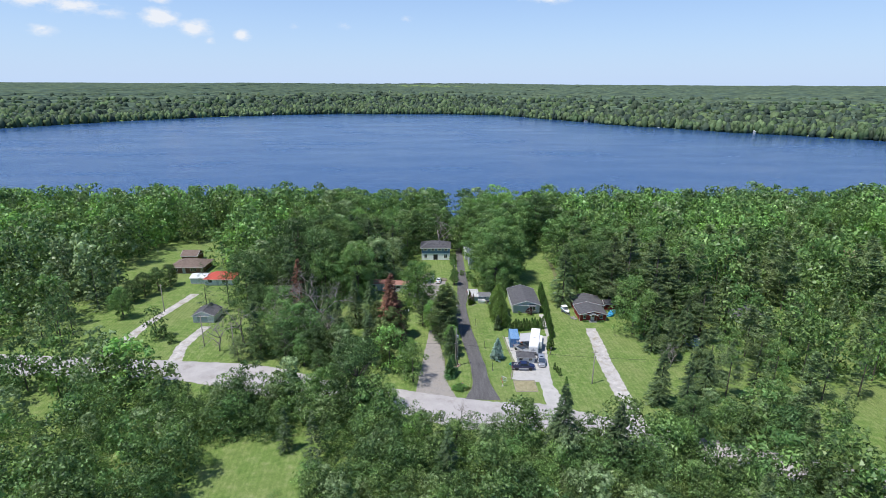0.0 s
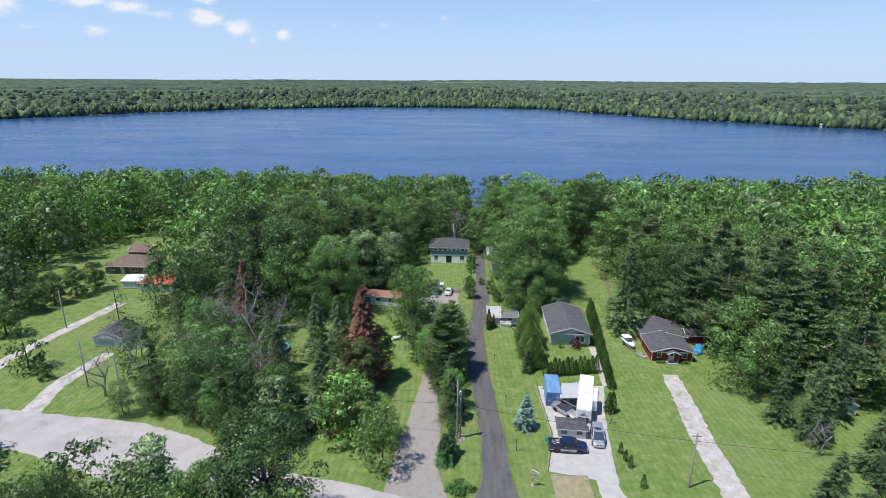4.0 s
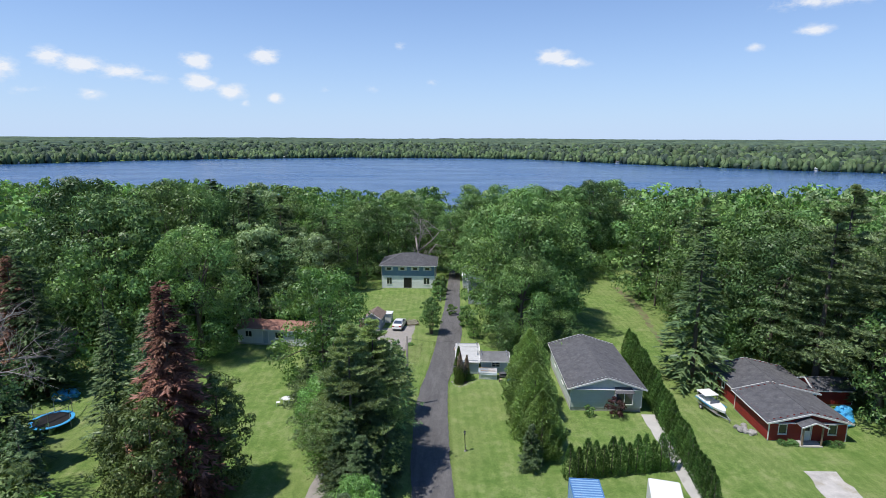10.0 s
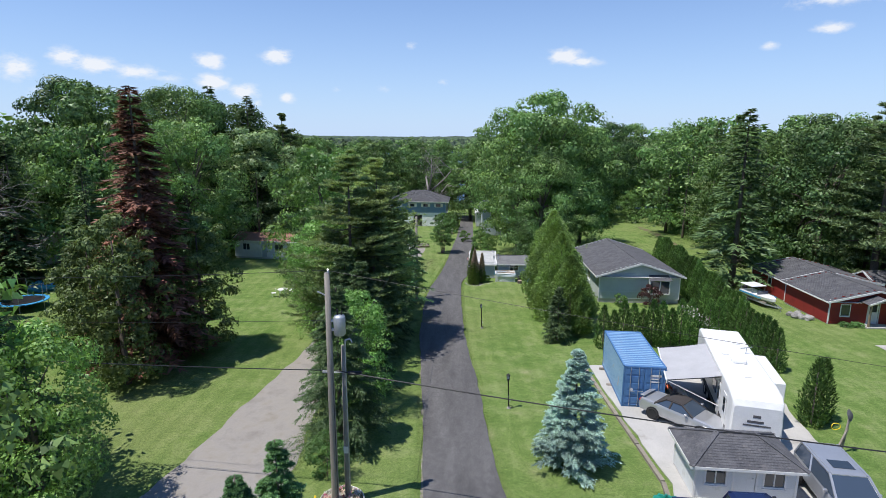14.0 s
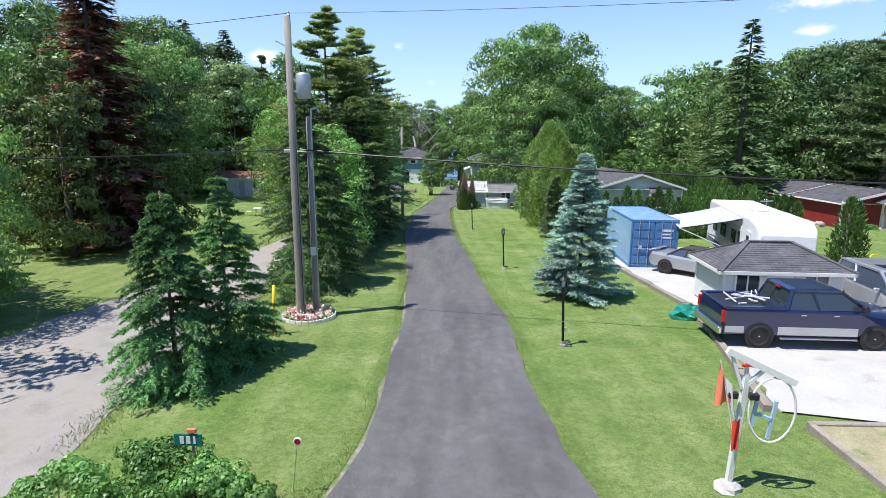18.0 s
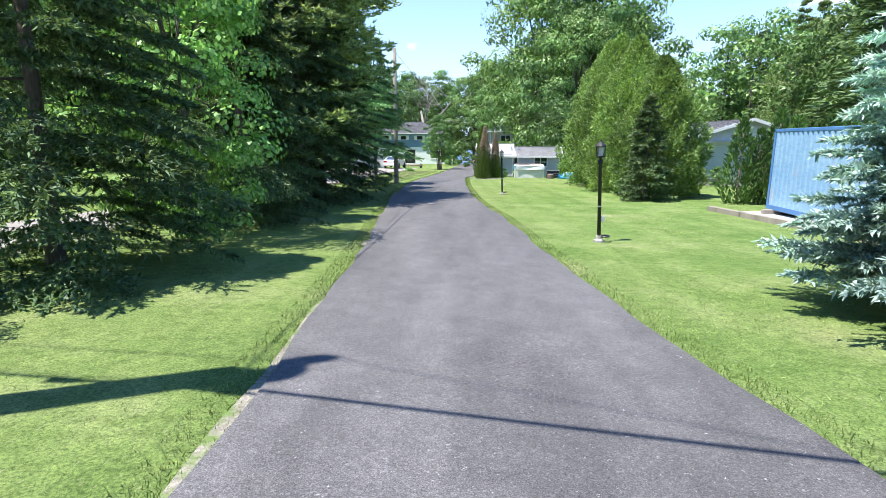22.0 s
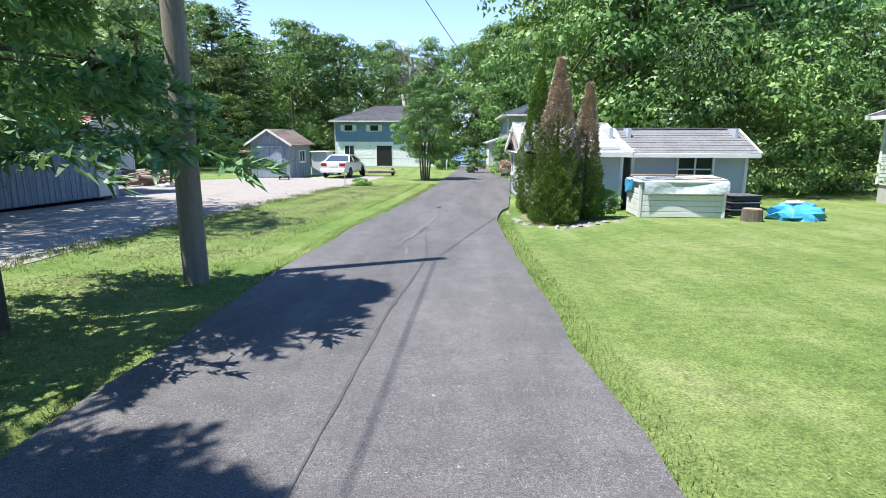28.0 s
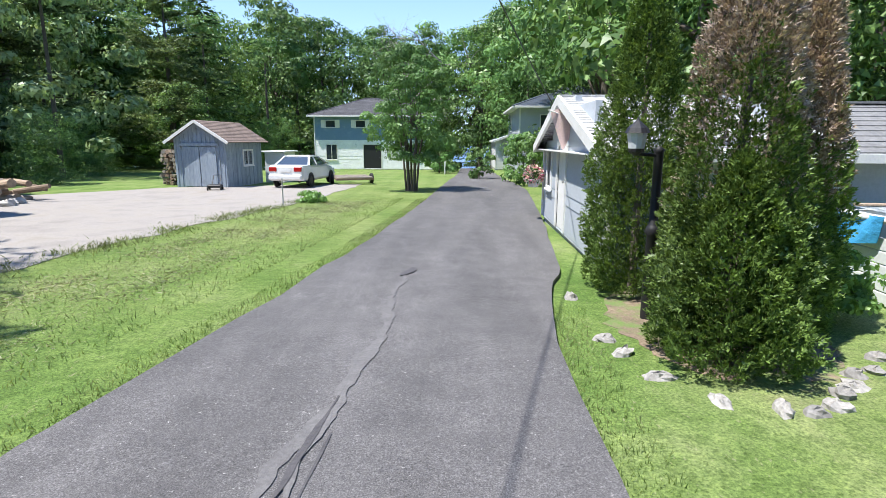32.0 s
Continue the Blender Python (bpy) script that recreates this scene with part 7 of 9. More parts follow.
part("post", lathe([(0.06, 0.0), (0.06, 0.9), (0.085, 0.94), (0.06, 1.0), (0.045, 1.02), (0.045, 1.75), (0.06, 1.78), (0.0, 1.82)], 14), "black", lp, smooth=True)
part("arm", cyls(((0, 0, 1.72), (-0.26, -0.1, 1.74), 0.018), sides=8), "black", lp)
hd = part("lantern", lathe([(0.02, 1.72), (0.075, 1.76), (0.08, 1.79)], 10, (-0.26, -0.1, 0)), "black", lp)
part("glass", lathe([(0.078, 1.79), (0.10, 1.94)], 10, (-0.26, -0.1, 0)), "lens", hd)
part("cap", lathe([(0.125, 1.94), (0.10, 1.99), (0.02, 2.06), (0.0, 2.1)], 12, (-0.26, -0.1, 0)), "black", hd)

p1 = thing("utility_pole", 4.17, 116.6, "grey weathered utility pole carrying a transformer", "utility pole")
part("pole", lathe([(0.17, -0.5), (0.165, 0.0), (0.13, 6), (0.105, 10.1), (0.0, 10.12)], 14), "pole_wood", p1, smooth=True)
can = part("transformer", lathe([(0.0, 7.55), (0.2, 7.56), (0.235, 7.6), (0.235, 8.3), (0.2, 8.36), (0.0, 8.4)], 18, (0.42, 0.05, 0)), "galv", p1, "pale grey transformer can", smooth=True)
part("bushing", cyls(((0.36, 0.05, 8.38), (0.34, 0.05, 8.62), 0.03), ((0.5, 0.05, 8.38), (0.52, 0.05, 8.55), 0.03), sides=8), "black", can)
part("bracket", boxes((0.08, 0.24, -0.05, 0.12, 7.75, 7.82), (0.08, 0.24, -0.05, 0.12, 8.12, 8.19)), "galv", p1)
part("insulator", lathe([(0.03, 10.1), (0.06, 10.14), (0.03, 10.18), (0.06, 10.22), (0.0, 10.28)], 10, (0.05, 0, 0)), "chrome", p1)
part("insulator_arm", beam_set([((-0.1, 0, 9.2), (-0.4, 0, 9.35))], 0.03, 0.02), "galv", p1)
part("splice_box", boxes((0.62, 1.2, 0.26, 0.38, 5.76, 5.9), c=0.02), "black", p1)
part("wire_clamp", boxes((-0.42, -0.18, 0.28, 0.37, 5.8, 5.9), (-0.2, 0.62, 0.3, 0.35, 5.82, 5.86), c=0.01), "galv", p1)
part("ground_wire", cyls(((0.13, -0.1, 0.0), (0.105, -0.07, 6.0), 0.012), sides=6), "black", p1)
p2 = thing("utility_pole", 4.62, 117.0, "shorter brown service pole beside the tall one", "utility pole")
part("pole", lathe([(0.14, -0.5), (0.135, 0.0), (0.11, 4), (0.095, 7.0), (0.0, 7.02)], 14), "pole_wood", p2, smooth=True)
part("notice", boxes((-0.1, 0.1, -0.15, -0.125, 2.25, 2.55)), "white_cloth", p2, "small white notice")
part("conduit", cyls(((0.1, -0.08, 0.0), (0.08, -0.05, 6.9), 0.03), sides=8), "galv", p2)
part("weather_head", cyls(((0.08, -0.05, 6.9), (0.1, -0.05, 7.25), 0.035), ((0.1, -0.05, 7.25), (0.3, -0.05, 7.3), 0.035), ((0.3, -0.05, 7.3), (0.38, -0.05, 7.15), 0.03), sides=8), "galv", p2)
p3 = thing("utility_pole", 4.3, 150.4, "weathered wooden pole at the edge of the driveway", "utility pole")
part("pole", lathe([(0.17, -0.5), (0.165, 0.0), (0.13, 5), (0.11, 8.6), (0.0, 8.62)], 14), "pole_wood", p3, smooth=True)
part("notice", boxes((-0.06, 0.12, -0.175, -0.15, 1.72, 1.9)), "white_cloth", p3, "small white notice")
for x, y, h in ((-84.0, 152.0, 9), (-62.0, 128.0, 9), (35.4, 108.0, 8.5), (-52.0, 122.5, 9.5)):
    q = thing("utility_pole", x, y, "slim grey utility pole by the roadside", "utility pole")
    part("pole", lathe([(0.15, -0.5), (0.14, 0.0), (0.1, h), (0.0, h + 0.02)], 10), "pole_wood", q, smooth=True)
    part("crossarm", boxes((-0.6, 0.6, -0.06, 0.06, h - 0.5, h - 0.38), c=0.01), "pole_wood", q)


def wire(a, b, sag, r=0.012, label="thin black overhead power wire"):
    a, b = Vector(a), Vector(b)
    pts = [a.lerp(b, k / 24) - Vector((0, 0, sag * 4 * (k / 24) * (1 - k / 24))) for k in range(25)]
    v, f = [], []
    tube(v, f, pts, [r] * 25, 5)
    tagged(new("overhead_wire", mesh_of("overhead_wire", v, f, M["black"])), label, "power line")


Z1 = gz(116.6)
wire((4.2, 116.6, Z1 + 10.2), (-52, 122.5, gz(122) + 9.4), 0.9, 0.010)
wire((4.2, 116.6, Z1 + 10.2), (60, 96, 10.0), 1.0, 0.007)
wire((3.9, 116.95, Z1 + 5.9), (-52, 122.5, gz(122) + 6.4), 0.75, 0.022)
wire((4.3, 116.95, Z1 + 5.9), (60, 107.0, 6.5), 1.17, 0.026)
wire((4.0, 116.5, Z1 + 8.2), (-52, 122.5, gz(122) + 8.0), 1.0, 0.008)
wire((4.7, 117.0, Z1 + 7.1), (4.3, 150.3, gz(150) + 8.4), 0.8, 0.012)
wire((4.3, 150.4, gz(150) + 8.4), (10.3, 166.0, gz(166) + 2.5), 0.35, 0.010)

# flower ring round the poles
fb = thing("flower_bed", 4.4, 116.75, "round bed of artificial flowers with a low white border", "flower bed")
part("soil", lathe([(0.0, 0.14), (0.5, 0.13), (0.86, 0.08), (0.9, -0.1)], 24), "bed_soil", fb)
for k in range(26):
    a = 2 * math.pi * k / 26
    part("picket", turned(boxes((-0.10, 0.10, -0.018, 0.018, -0.05, 0.15), c=0.012), pose(0.93 * math.cos(a), 0.93 * math.sin(a), 0, 0, -4, math.degrees(a) + 90)), "white_trim", fb)
frng = np.random.default_rng(8)
for nm, col in (("pink", (0.75, 0.25, 0.35)), ("white", (0.8, 0.76, 0.7)), ("red", (0.6, 0.10, 0.10)), ("peach", (0.85, 0.62, 0.48)), ("cream", (0.82, 0.78, 0.62)), ("leafy", (0.05, 0.16, 0.04))):
    M["flower_" + nm] = paint(nm + "_petals", col, 0.7)
    n = {"white": 800, "cream": 600, "peach": 500, "red": 180}.get(nm, 300)
    a, q = frng.uniform(0, 6.28, n), 0.88 * np.sqrt(frng.uniform(0.02, 1, n))
    c = frng.uniform(0, 6.28, 26), 0.8 * np.sqrt(frng.uniform(0, 1, 26))
    k = frng.integers(0, 26, n)
    p = np.stack([np.cos(c[0][k]) * c[1][k], np.sin(c[0][k]) * c[1][k], np.full(n, 0.17)], 1) + frng.normal(size=(n, 3)) * 0.055
    d = rand_dirs(n, frng)
    d[:, 2] = np.abs(d[:, 2])
    ob = new("blossoms", card_mesh("blossoms", cards(p, d, rand_dirs(n, frng), 0.08, 0.06), M["flower_" + nm]))
    ob.parent = fb
    ob["label"] = nm + " blossoms"

# ---------- things along the driveway's mouth ----------
yp = thing("marker_post", 3.77, 114.72, "yellow plastic marker post leaning in the lawn", "marker post", 0)
part("post", cyls(((0, 0, -0.2), (0.1, 0.06, 1.65), 0.045), sides=12), "yellow", yp, smooth=True)
sg = thing("number_sign", 5.25, 106.55, "small green number sign with an orange cap on a stake", "sign")
part("stake", boxes((-0.02, 0.02, 0.012, 0.04, -0.2, 1.25), c=0.004), "timber", sg)
pl = part("plate", boxes((-0.3, 0.18, -0.012, 0.01, 0.95, 1.17), c=0.006), "sign_green", sg)
part("bars", boxes((-0.2, -0.13, -0.018, -0.013, 0.99, 1.13), (-0.09, -0.02, -0.018, -0.013, 0.99, 1.13), (0.03, 0.07, -0.018, -0.013, 0.99, 1.13)), "white_cloth", pl, "white bars")
part("cap", boxes((-0.07, 0.09, -0.03, 0.03, 1.19, 1.27), c=0.015), "orange_cloth", sg)
rf2 = thing("reflector_stake", 6.85, 106.75, "thin wire stake with a round red reflector", "marker post")
part("stake", cyls(((0, 0, -0.1), (0.17, -0.12, 0.98), 0.006), sides=6), "chrome", rf2)
part("reflector", cyls(((0.18, -0.142, 1.03), (0.18, -0.118, 1.03), 0.058), sides=18), "tail_red", rf2)
part("rim", turned(lathe([(0.056, -0.015), (0.072, -0.012), (0.072, 0.012), (0.056, 0.015)], 18), pose(0.18, -0.13, 1.03, 90, 0, 0)), "white_cloth", rf2)

an = thing("nautical_post", 14.55, 107.1, "white painted post with slanted arm, hose loop and flags", "garden ornament", -8)
an.matrix_basis = an.matrix_basis @ Matrix.Scale(0.87, 4)
part("footing", blob(random.Random(2), 0.30, 0.26, 0.16, (0, 0, 0.02), 0.2), "concrete", an)
part("post", beam_set([((0, 0, -0.1), (0.12, 0.02, 2.45))], 0.055, 0.05), "white_trim", an)
part("arm", beam_set([((-0.28, 0, 2.98), (0.98, -0.05, 2.42))], 0.06, 0.065), "white_trim", an)
part("brace", beam_set([((-0.18, 0, 2.86), (0.05, 0, 2.2)), ((0.42, 0, 2.62), (0.06, 0, 2.2)), ((0.1, 0, 2.75), (0.12, 0, 2.3))], 0.035, 0.03), "white_trim", an)
part("cleat", boxes((-0.02, 0.3, -0.075, -0.055, 2.68, 2.74), c=0.01), "red_cloth", an)
lv, lf = [], []
tube(lv, lf, [Vector((0.62 + 0.42 * math.sin(2 * math.pi * k / 28), -0.07, 1.82 + 0.68 * math.cos(2 * math.pi * k / 28))) for k in range(29)], [0.022] * 29, 8)
part("hose_loop", (lv, lf), "white_trim", an, smooth=True)
part("ladder_piece", beam_set([((0.36, -0.02, 2.1), (0.30, -0.02, 1.42)), ((0.70, -0.02, 2.0), (0.62, -0.02, 1.2)), ((0.33, -0.02, 1.72), (0.66, -0.02, 1.6))], 0.03, 0.03), "pale_blue", an, "pale blue wooden rack")
for x in (-0.12, 0.26):
    part("floodlight", boxes((x - 0.09, x + 0.09, -0.14, -0.02, 2.02, 2.16), c=0.02), "black", an)
part("flag_stick", cyls(((-0.02, -0.08, 1.2), (-0.42, -0.1, 2.8), 0.012), sides=6), "white_trim", an)


def cloth(a, b, c, d, n=8, wave=0.05, seed=1):
    r_ = random.Random(seed)
    ph = r_.uniform(0, 6)
    a, b, c, d = map(Vector, (a, b, c, d))
    v = []
    for j in range(n + 1):
        for i in range(n + 1):
            p = a.lerp(b, i / n).lerp(d.lerp(c, i / n), j / n)
            v.append(tuple(p + Vector((0, wave * math.sin(ph + 7 * i / n + 2 * j / n), 0))))
    f = [(j * (n + 1) + i, j * (n + 1) + i + 1, (j + 1) * (n + 1) + i + 1, (j + 1) * (n + 1) + i) for j in range(n) for i in range(n)]
    m = len(v)
    return v + [(x, y + 0.006, z) for x, y, z in v], f + [tuple(m + k for k in reversed(q)) for q in f]


part("flag", cloth((-0.40, -0.1, 2.7), (-0.34, -0.1, 2.45), (-0.18, -0.12, 1.95), (-0.45, -0.12, 1.85), 8, 0.05, 1), "orange_cloth", an, "faded orange flag", smooth=True)
part("flag", cloth((-0.35, -0.12, 2.5), (-0.15, -0.12, 2.3), (0.02, -0.12, 1.3), (-0.12, -0.12, 1.75), 8, 0.04, 2), "white_cloth", an, "white flag cloth", smooth=True)
part("flag", cloth((-0.08, -0.13, 1.55), (0.06, -0.13, 1.6), (0.04, -0.13, 0.95), (-0.06, -0.13, 0.92), 6, 0.03, 3), "red_cloth", an, "red flag end", smooth=True)

gt = thing("tarp_bundle", 18.1, 117.2, "crumpled green tarpaulin bundle on the grass edge", "tarpaulin")
part("cloth", blob(random.Random(5), 0.62, 0.42, 0.38, (0, 0, 0.1), 0.28, 9, 16), "tarp_green", gt)
gb = thing("garden_bed", 19.9, 106.9, "dry weedy garden bed edged with timbers", "garden bed", 0)
part("soil", boxes((-2.5, 2.3, -2.3, 2.3, -0.2, 0.09), c=0.03), "dry_grass", gb)
for r in ((-2.6, 2.4, -2.42, -2.28), (-2.6, 2.4, 2.28, 2.42)):
    part("timber", boxes((*r, -0.1, 0.14), c=0.02), "timber", gb)
for r in ((-2.62, -2.48, -2.28, 2.28), (2.28, 2.42, -2.28, 2.28)):
    part("timber", boxes((*r, -0.1, 0.14), c=0.02), "timber", gb)
kerb = [(17.05, 110.0), (17.5, 112.2), (18.2, 115.4), (18.75, 118.9), (18.6, 122.2), (18.42, 125.4), (18.25, 128.6), (18.1, 131.8), (18.0, 134.0)]
for k, ((ax, ay), (bx, by)) in enumerate(zip(kerb, kerb[1:])):
    tb = tagged(new("kerb_timber", mesh_of("kerb_timber", *beam_set([((ax - 0.15, ay + 0.05, gz(ay) + 0.06), (bx - 0.15, by - 0.05, gz(by) + 0.06))], 0.1, 0.1), M["timber"])), "weathered grey timber edging the concrete pad", "kerb", "pad kerb timbers")

dsh = thing("dish_post", 28.55, 122.2, "leaning post with dish and coiled yellow hose", "post", 0)
part("post", beam_set([((0, 0, -0.2), (0.25, 0.1, 2.1)), ((-0.3, -0.1, 0.1), (0.2, 0.05, 1.3))], 0.04, 0.04), "timber", dsh)
part("dish", turned(lathe([(0.0, 0.05), (0.18, 0.02), (0.3, -0.06)], 16), pose(0.22, 0.0, 2.05, 70, 0, 40)), "shingle_dark", dsh)
hv, hf = [], []
tube(hv, hf, [Vector((-0.45 + 0.22 * math.cos(k * 0.5), -0.05 + 0.02 * (k % 3), 1.45 + 0.18 * math.sin(k * 0.5))) for k in range(30)], [0.018] * 30, 6)
part("hose_coil", (hv, hf), "yellow", dsh)
jk = thing("junk_pile", 22.6, 128.9, "pile of red and white oddments beside the container", "junk")
for k in range(9):
    r_ = random.Random(40 + k)
    part("oddment", blob(r_, r_.uniform(0.15, 0.4), r_.uniform(0.15, 0.35), r_.uniform(0.15, 0.4), (r_.uniform(-0.6, 0.5), r_.uniform(-1.3, 1.3), 0.25), 0.3, 5, 8), ["red_cloth", "white_cloth", "orange_cloth", "black", "timber"][k % 5], jk)

# boat on its trailer
bt = thing("motor_boat", 39.15, 150.7, "white motorboat with a dark hull stripe on a trailer", "boat", 12, 0.0)


def hull(sc=1.0, z=0.0):
    secs = []
    for u, w, k in ((-2.0, 0.78, 0.62), (-1.0, 0.85, 0.58), (0.3, 0.82, 0.58), (1.2, 0.6, 0.66), (1.8, 0.3, 0.8), (2.1, 0.06, 0.95)):
        secs.append([(-w * sc, -u, 1.08 + z), (-w * 0.86 * sc, -u, 0.8), (0, -u, k - 0.12), (w * 0.86 * sc, -u, 0.8), (w * sc, -u, 1.08 + z), (0, -u, 1.1 + z)])
    return loft(secs)


part("hull", hull(), "white_gel", bt)
part("stripe", boxes((-0.9, -0.86, -1.2, 1.9, 0.93, 1.03), (0.86, 0.9, -1.2, 1.9, 0.93, 1.03)), "tarp_blue", bt, "blue hull stripe")
part("windscreen", boxes((-0.6, 0.6, -0.35, -0.3, 1.1, 1.45), c=0.02), "glass_blue", bt)
part("canopy", boxes((-0.85, 0.85, 0.2, 1.9, 1.75, 1.82), c=0.04), "white_gel", bt)
part("canopy_leg", cyls(*[((sx * 0.75, y, 1.1), (sx * 0.75, y, 1.76), 0.02) for sx in (-1, 1) for y in (0.3, 1.8)], sides=6), "chrome", bt)
part("outboard", boxes((-0.18, 0.18, 2.0, 2.4, 0.6, 1.4), c=0.08), "black", bt)
part("trailer_frame", beam_set([((-0.7, 1.8, 0.42), (-0.5, -1.4, 0.42)), ((0.7, 1.8, 0.42), (0.5, -1.4, 0.42)), ((-0.5, -1.4, 0.42), (0, -3.0, 0.42)), ((0.5, -1.4, 0.42), (0, -3.0, 0.42)), ((-0.8, 0.7, 0.42), (0.8, 0.7, 0.42))], 0.04, 0.05), "galv", bt)
part("bunk", boxes((-0.5, -0.4, -1.4, 1.8, 0.46, 0.62), (0.4, 0.5, -1.4, 1.8, 0.46, 0.62)), "timber", bt)
for s in (-0.9, 0.9):
    wheel(bt, s, 0.7, 0.3, 0.3, 0.18, "x", "white_trim", 5)
part("jockey_leg", cyls(((0, -2.85, 0.0), (0, -2.85, 0.5), 0.03), sides=8), "galv", bt)

# stones before the red house and round the cedar bed
for k in range(11):
    r_ = random.Random(60 + k)
    x, y = 40.6 + r_.uniform(-0.7, 0.7), 146.3 + r_.uniform(-1.0, 1.0)
    s = thing("field_stone", x, y, "rounded grey field stone in a heap", "stone", r_.uniform(0, 360), 0.08, "stones by the red house")
    part("stone", blob(r_, 0.36, 0.3, 0.26, (0, 0, 0.08), 0.15), "rock", s)
RINGS = [(9.3, 158.9), (9.34, 157.45), (9.42, 157.1), (9.55, 156.6), (9.85, 156.2), (10.22, 156.08), (10.42, 156.05), (10.62, 156.15), (10.8, 156.36), (10.98, 156.5), (11.14, 156.72), (11.36, 156.8), (11.6, 157.1), (11.95, 157.25)]
for k, (x, y) in enumerate(RINGS):
    r_ = random.Random(80 + k)
    s = thing("border_stone", x, y, "pale flat stone edging the cedar bed", "stone", r_.uniform(0, 360), -0.02, "cedar bed stones")
    part("stone", blob(r_, r_.uniform(0.07, 0.15), r_.uniform(0.06, 0.10), r_.uniform(0.04, 0.075), (0, 0, 0.02), 0.28), "rock", s)
rb = random.Random(17)
bedv = [(10.5 + (0.98 + rb.uniform(-0.10, 0.10)) * math.cos(a), 157.95 + (1.5 + rb.uniform(-0.12, 0.12)) * math.sin(a)) for a in np.linspace(0, 2 * math.pi, 61)[:-1]]
bedv = [(x, y, gz(y) + 0.005) for x, y in bedv] + [(x, y, gz(y) - 0.1) for x, y in bedv]
tagged(new("cedar_bed", mesh_of("cedar_bed", bedv, [tuple(range(60))] + [((k + 1) % 60, k, 60 + k, 60 + (k + 1) % 60) for k in range(60)], M["bed_soil"])), "bare brown soil bed under the cedars", "flower bed")

# boarded box with tarps in front of the shed, crates, stump, tarp heap
tub = thing("boarded_box", 13.98, 158.85, "pale boarded box covered with silver-blue tarps", "storage box", -2)
for k in range(5):
    part("board", boxes((-1.12, 1.12, -0.56, -0.53, 0.02 + k * 0.155, 0.165 + k * 0.155), c=0.008), "white_siding", tub)
    part("board", boxes((-1.15, -1.12, -0.53, 0.7, 0.02 + k * 0.155, 0.165 + k * 0.155), c=0.008), "white_siding", tub)
    part("board", boxes((1.12, 1.15, -0.53, 0.7, 0.02 + k * 0.155, 0.165 + k * 0.155), c=0.008), "white_siding", tub)
for x in (-1.17, 1.08):
    part("corner_post", boxes((x, x + 0.09, -0.58, -0.5, 0, 0.95), c=0.01), "white_trim", tub)
part("lid", boxes((-1.2, 1.2, -0.62, 0.75, 0.95, 1.03), c=0.03), "white_trim", tub)
part("tarp", cloth((-1.05, -0.60, 1.0), (1.2, -0.60, 1.0), (1.2, -0.66, 0.68), (-1.05, -0.66, 0.66), 16, 0.035, 5), "tarp_silver", tub, "silver tarp hanging over the edge", smooth=True)
part("tarp", turned(cloth((-0.62, -0.02, 1.0), (0.15, -0.02, 1.04), (0.05, -0.06, 0.72), (-0.62, -0.06, 0.6), 10, 0.04, 6), pose(-1.18, 0.05, 0, 0, 0, -90)), "tarp_blue", tub, "blue tarp on the end", smooth=True)
part("sheet", turned(cloth((-1.15, -0.58, 0), (0.05, -0.55, 0), (0.1, 0.6, 0), (-1.1, 0.62, 0), 10, 0.0, 7), pose(0, 0, 1.045, 2, 1, 2)), "tarp_silver", tub, "white sheet over the lid", smooth=True)
part("sheet", turned(cloth((0.1, -0.5, 0), (1.18, -0.52, 0), (1.15, 0.62, 0), (0.12, 0.6, 0), 10, 0.0, 8), pose(0, 0, 1.05, 3, -2, -1)), "white_cloth", tub, "white sheet over the lid", smooth=True)
part("plank", boxes((-0.95, 1.1, -0.35, -0.2, 1.075, 1.1), (-1.1, 1.0, 0.55, 0.66, 1.09, 1.12), c=0.006), "log", tub)
cr = thing("crate_stack", 16.0, 159.2, "stack of dark plastic crates by the shed", "crate", 8)
for k in range(3):
    part("crate", boxes((-0.45, 0.42, -0.3, 0.3, 0.0 + k * 0.2, 0.18 + k * 0.2), c=0.02), "black", cr)
    part("crate_rim", boxes((-0.48, 0.45, -0.33, 0.33, 0.15 + k * 0.2, 0.185 + k * 0.2), c=0.012), "shingle_dark", cr)
st = thing("tree_stump", 15.6, 157.75, "sawn grey tree stump on the lawn", "stump", 20)
part("stump", lathe([(0.30, -0.1), (0.27, 0.05), (0.245, 0.3), (0.235, 0.33)], 14), "bark", st)
part("cut_face", lathe([(0.236, 0.33), (0.1, 0.338), (0.0, 0.338)], 14), "log", st, "pale sawn top")
bl = thing("tarp_heap", 17.0, 158.2, "bright blue tarpaulin heap beside the cedars", "tarpaulin", 5)
part("cloth", blob(random.Random(9), 0.75, 0.5, 0.34, (0, 0, 0.1), 0.2, 10, 18), "tarp_blue", bl)
part("weight", boxes((-0.3, 0.15, -0.1, 0.1, 0.42, 0.5), c=0.03), "white_trim", bl)
fl = thing("hanging_basket", 9.7, 166.0, "hanging basket of pink flowers on the garage wall", "flower basket", 0, 0.0)
part("bracket", cyls(((0.3, 0, 1.25), (0.0, 0, 1.25), 0.012), sides=6), "black", fl)
part("pot", lathe([(0.0, 0.85), (0.12, 0.87), (0.17, 1.05)], 14), "white_trim", fl)
for nm in ("pink", "white", "peach", "leafy"):
    n = 120
    d = rand_dirs(n, frng)
    ob = new("blossoms", card_mesh("blossoms", cards(d * 0.2 + np.array([0, 0, 1.15]), d, rand_dirs(n, frng), 0.08, 0.06), M["flower_" + nm]))
    ob.parent = fl
bn = thing("flag", 9.65, 163.0, "faded pennant hanging at the garage gable", "flag", 0)
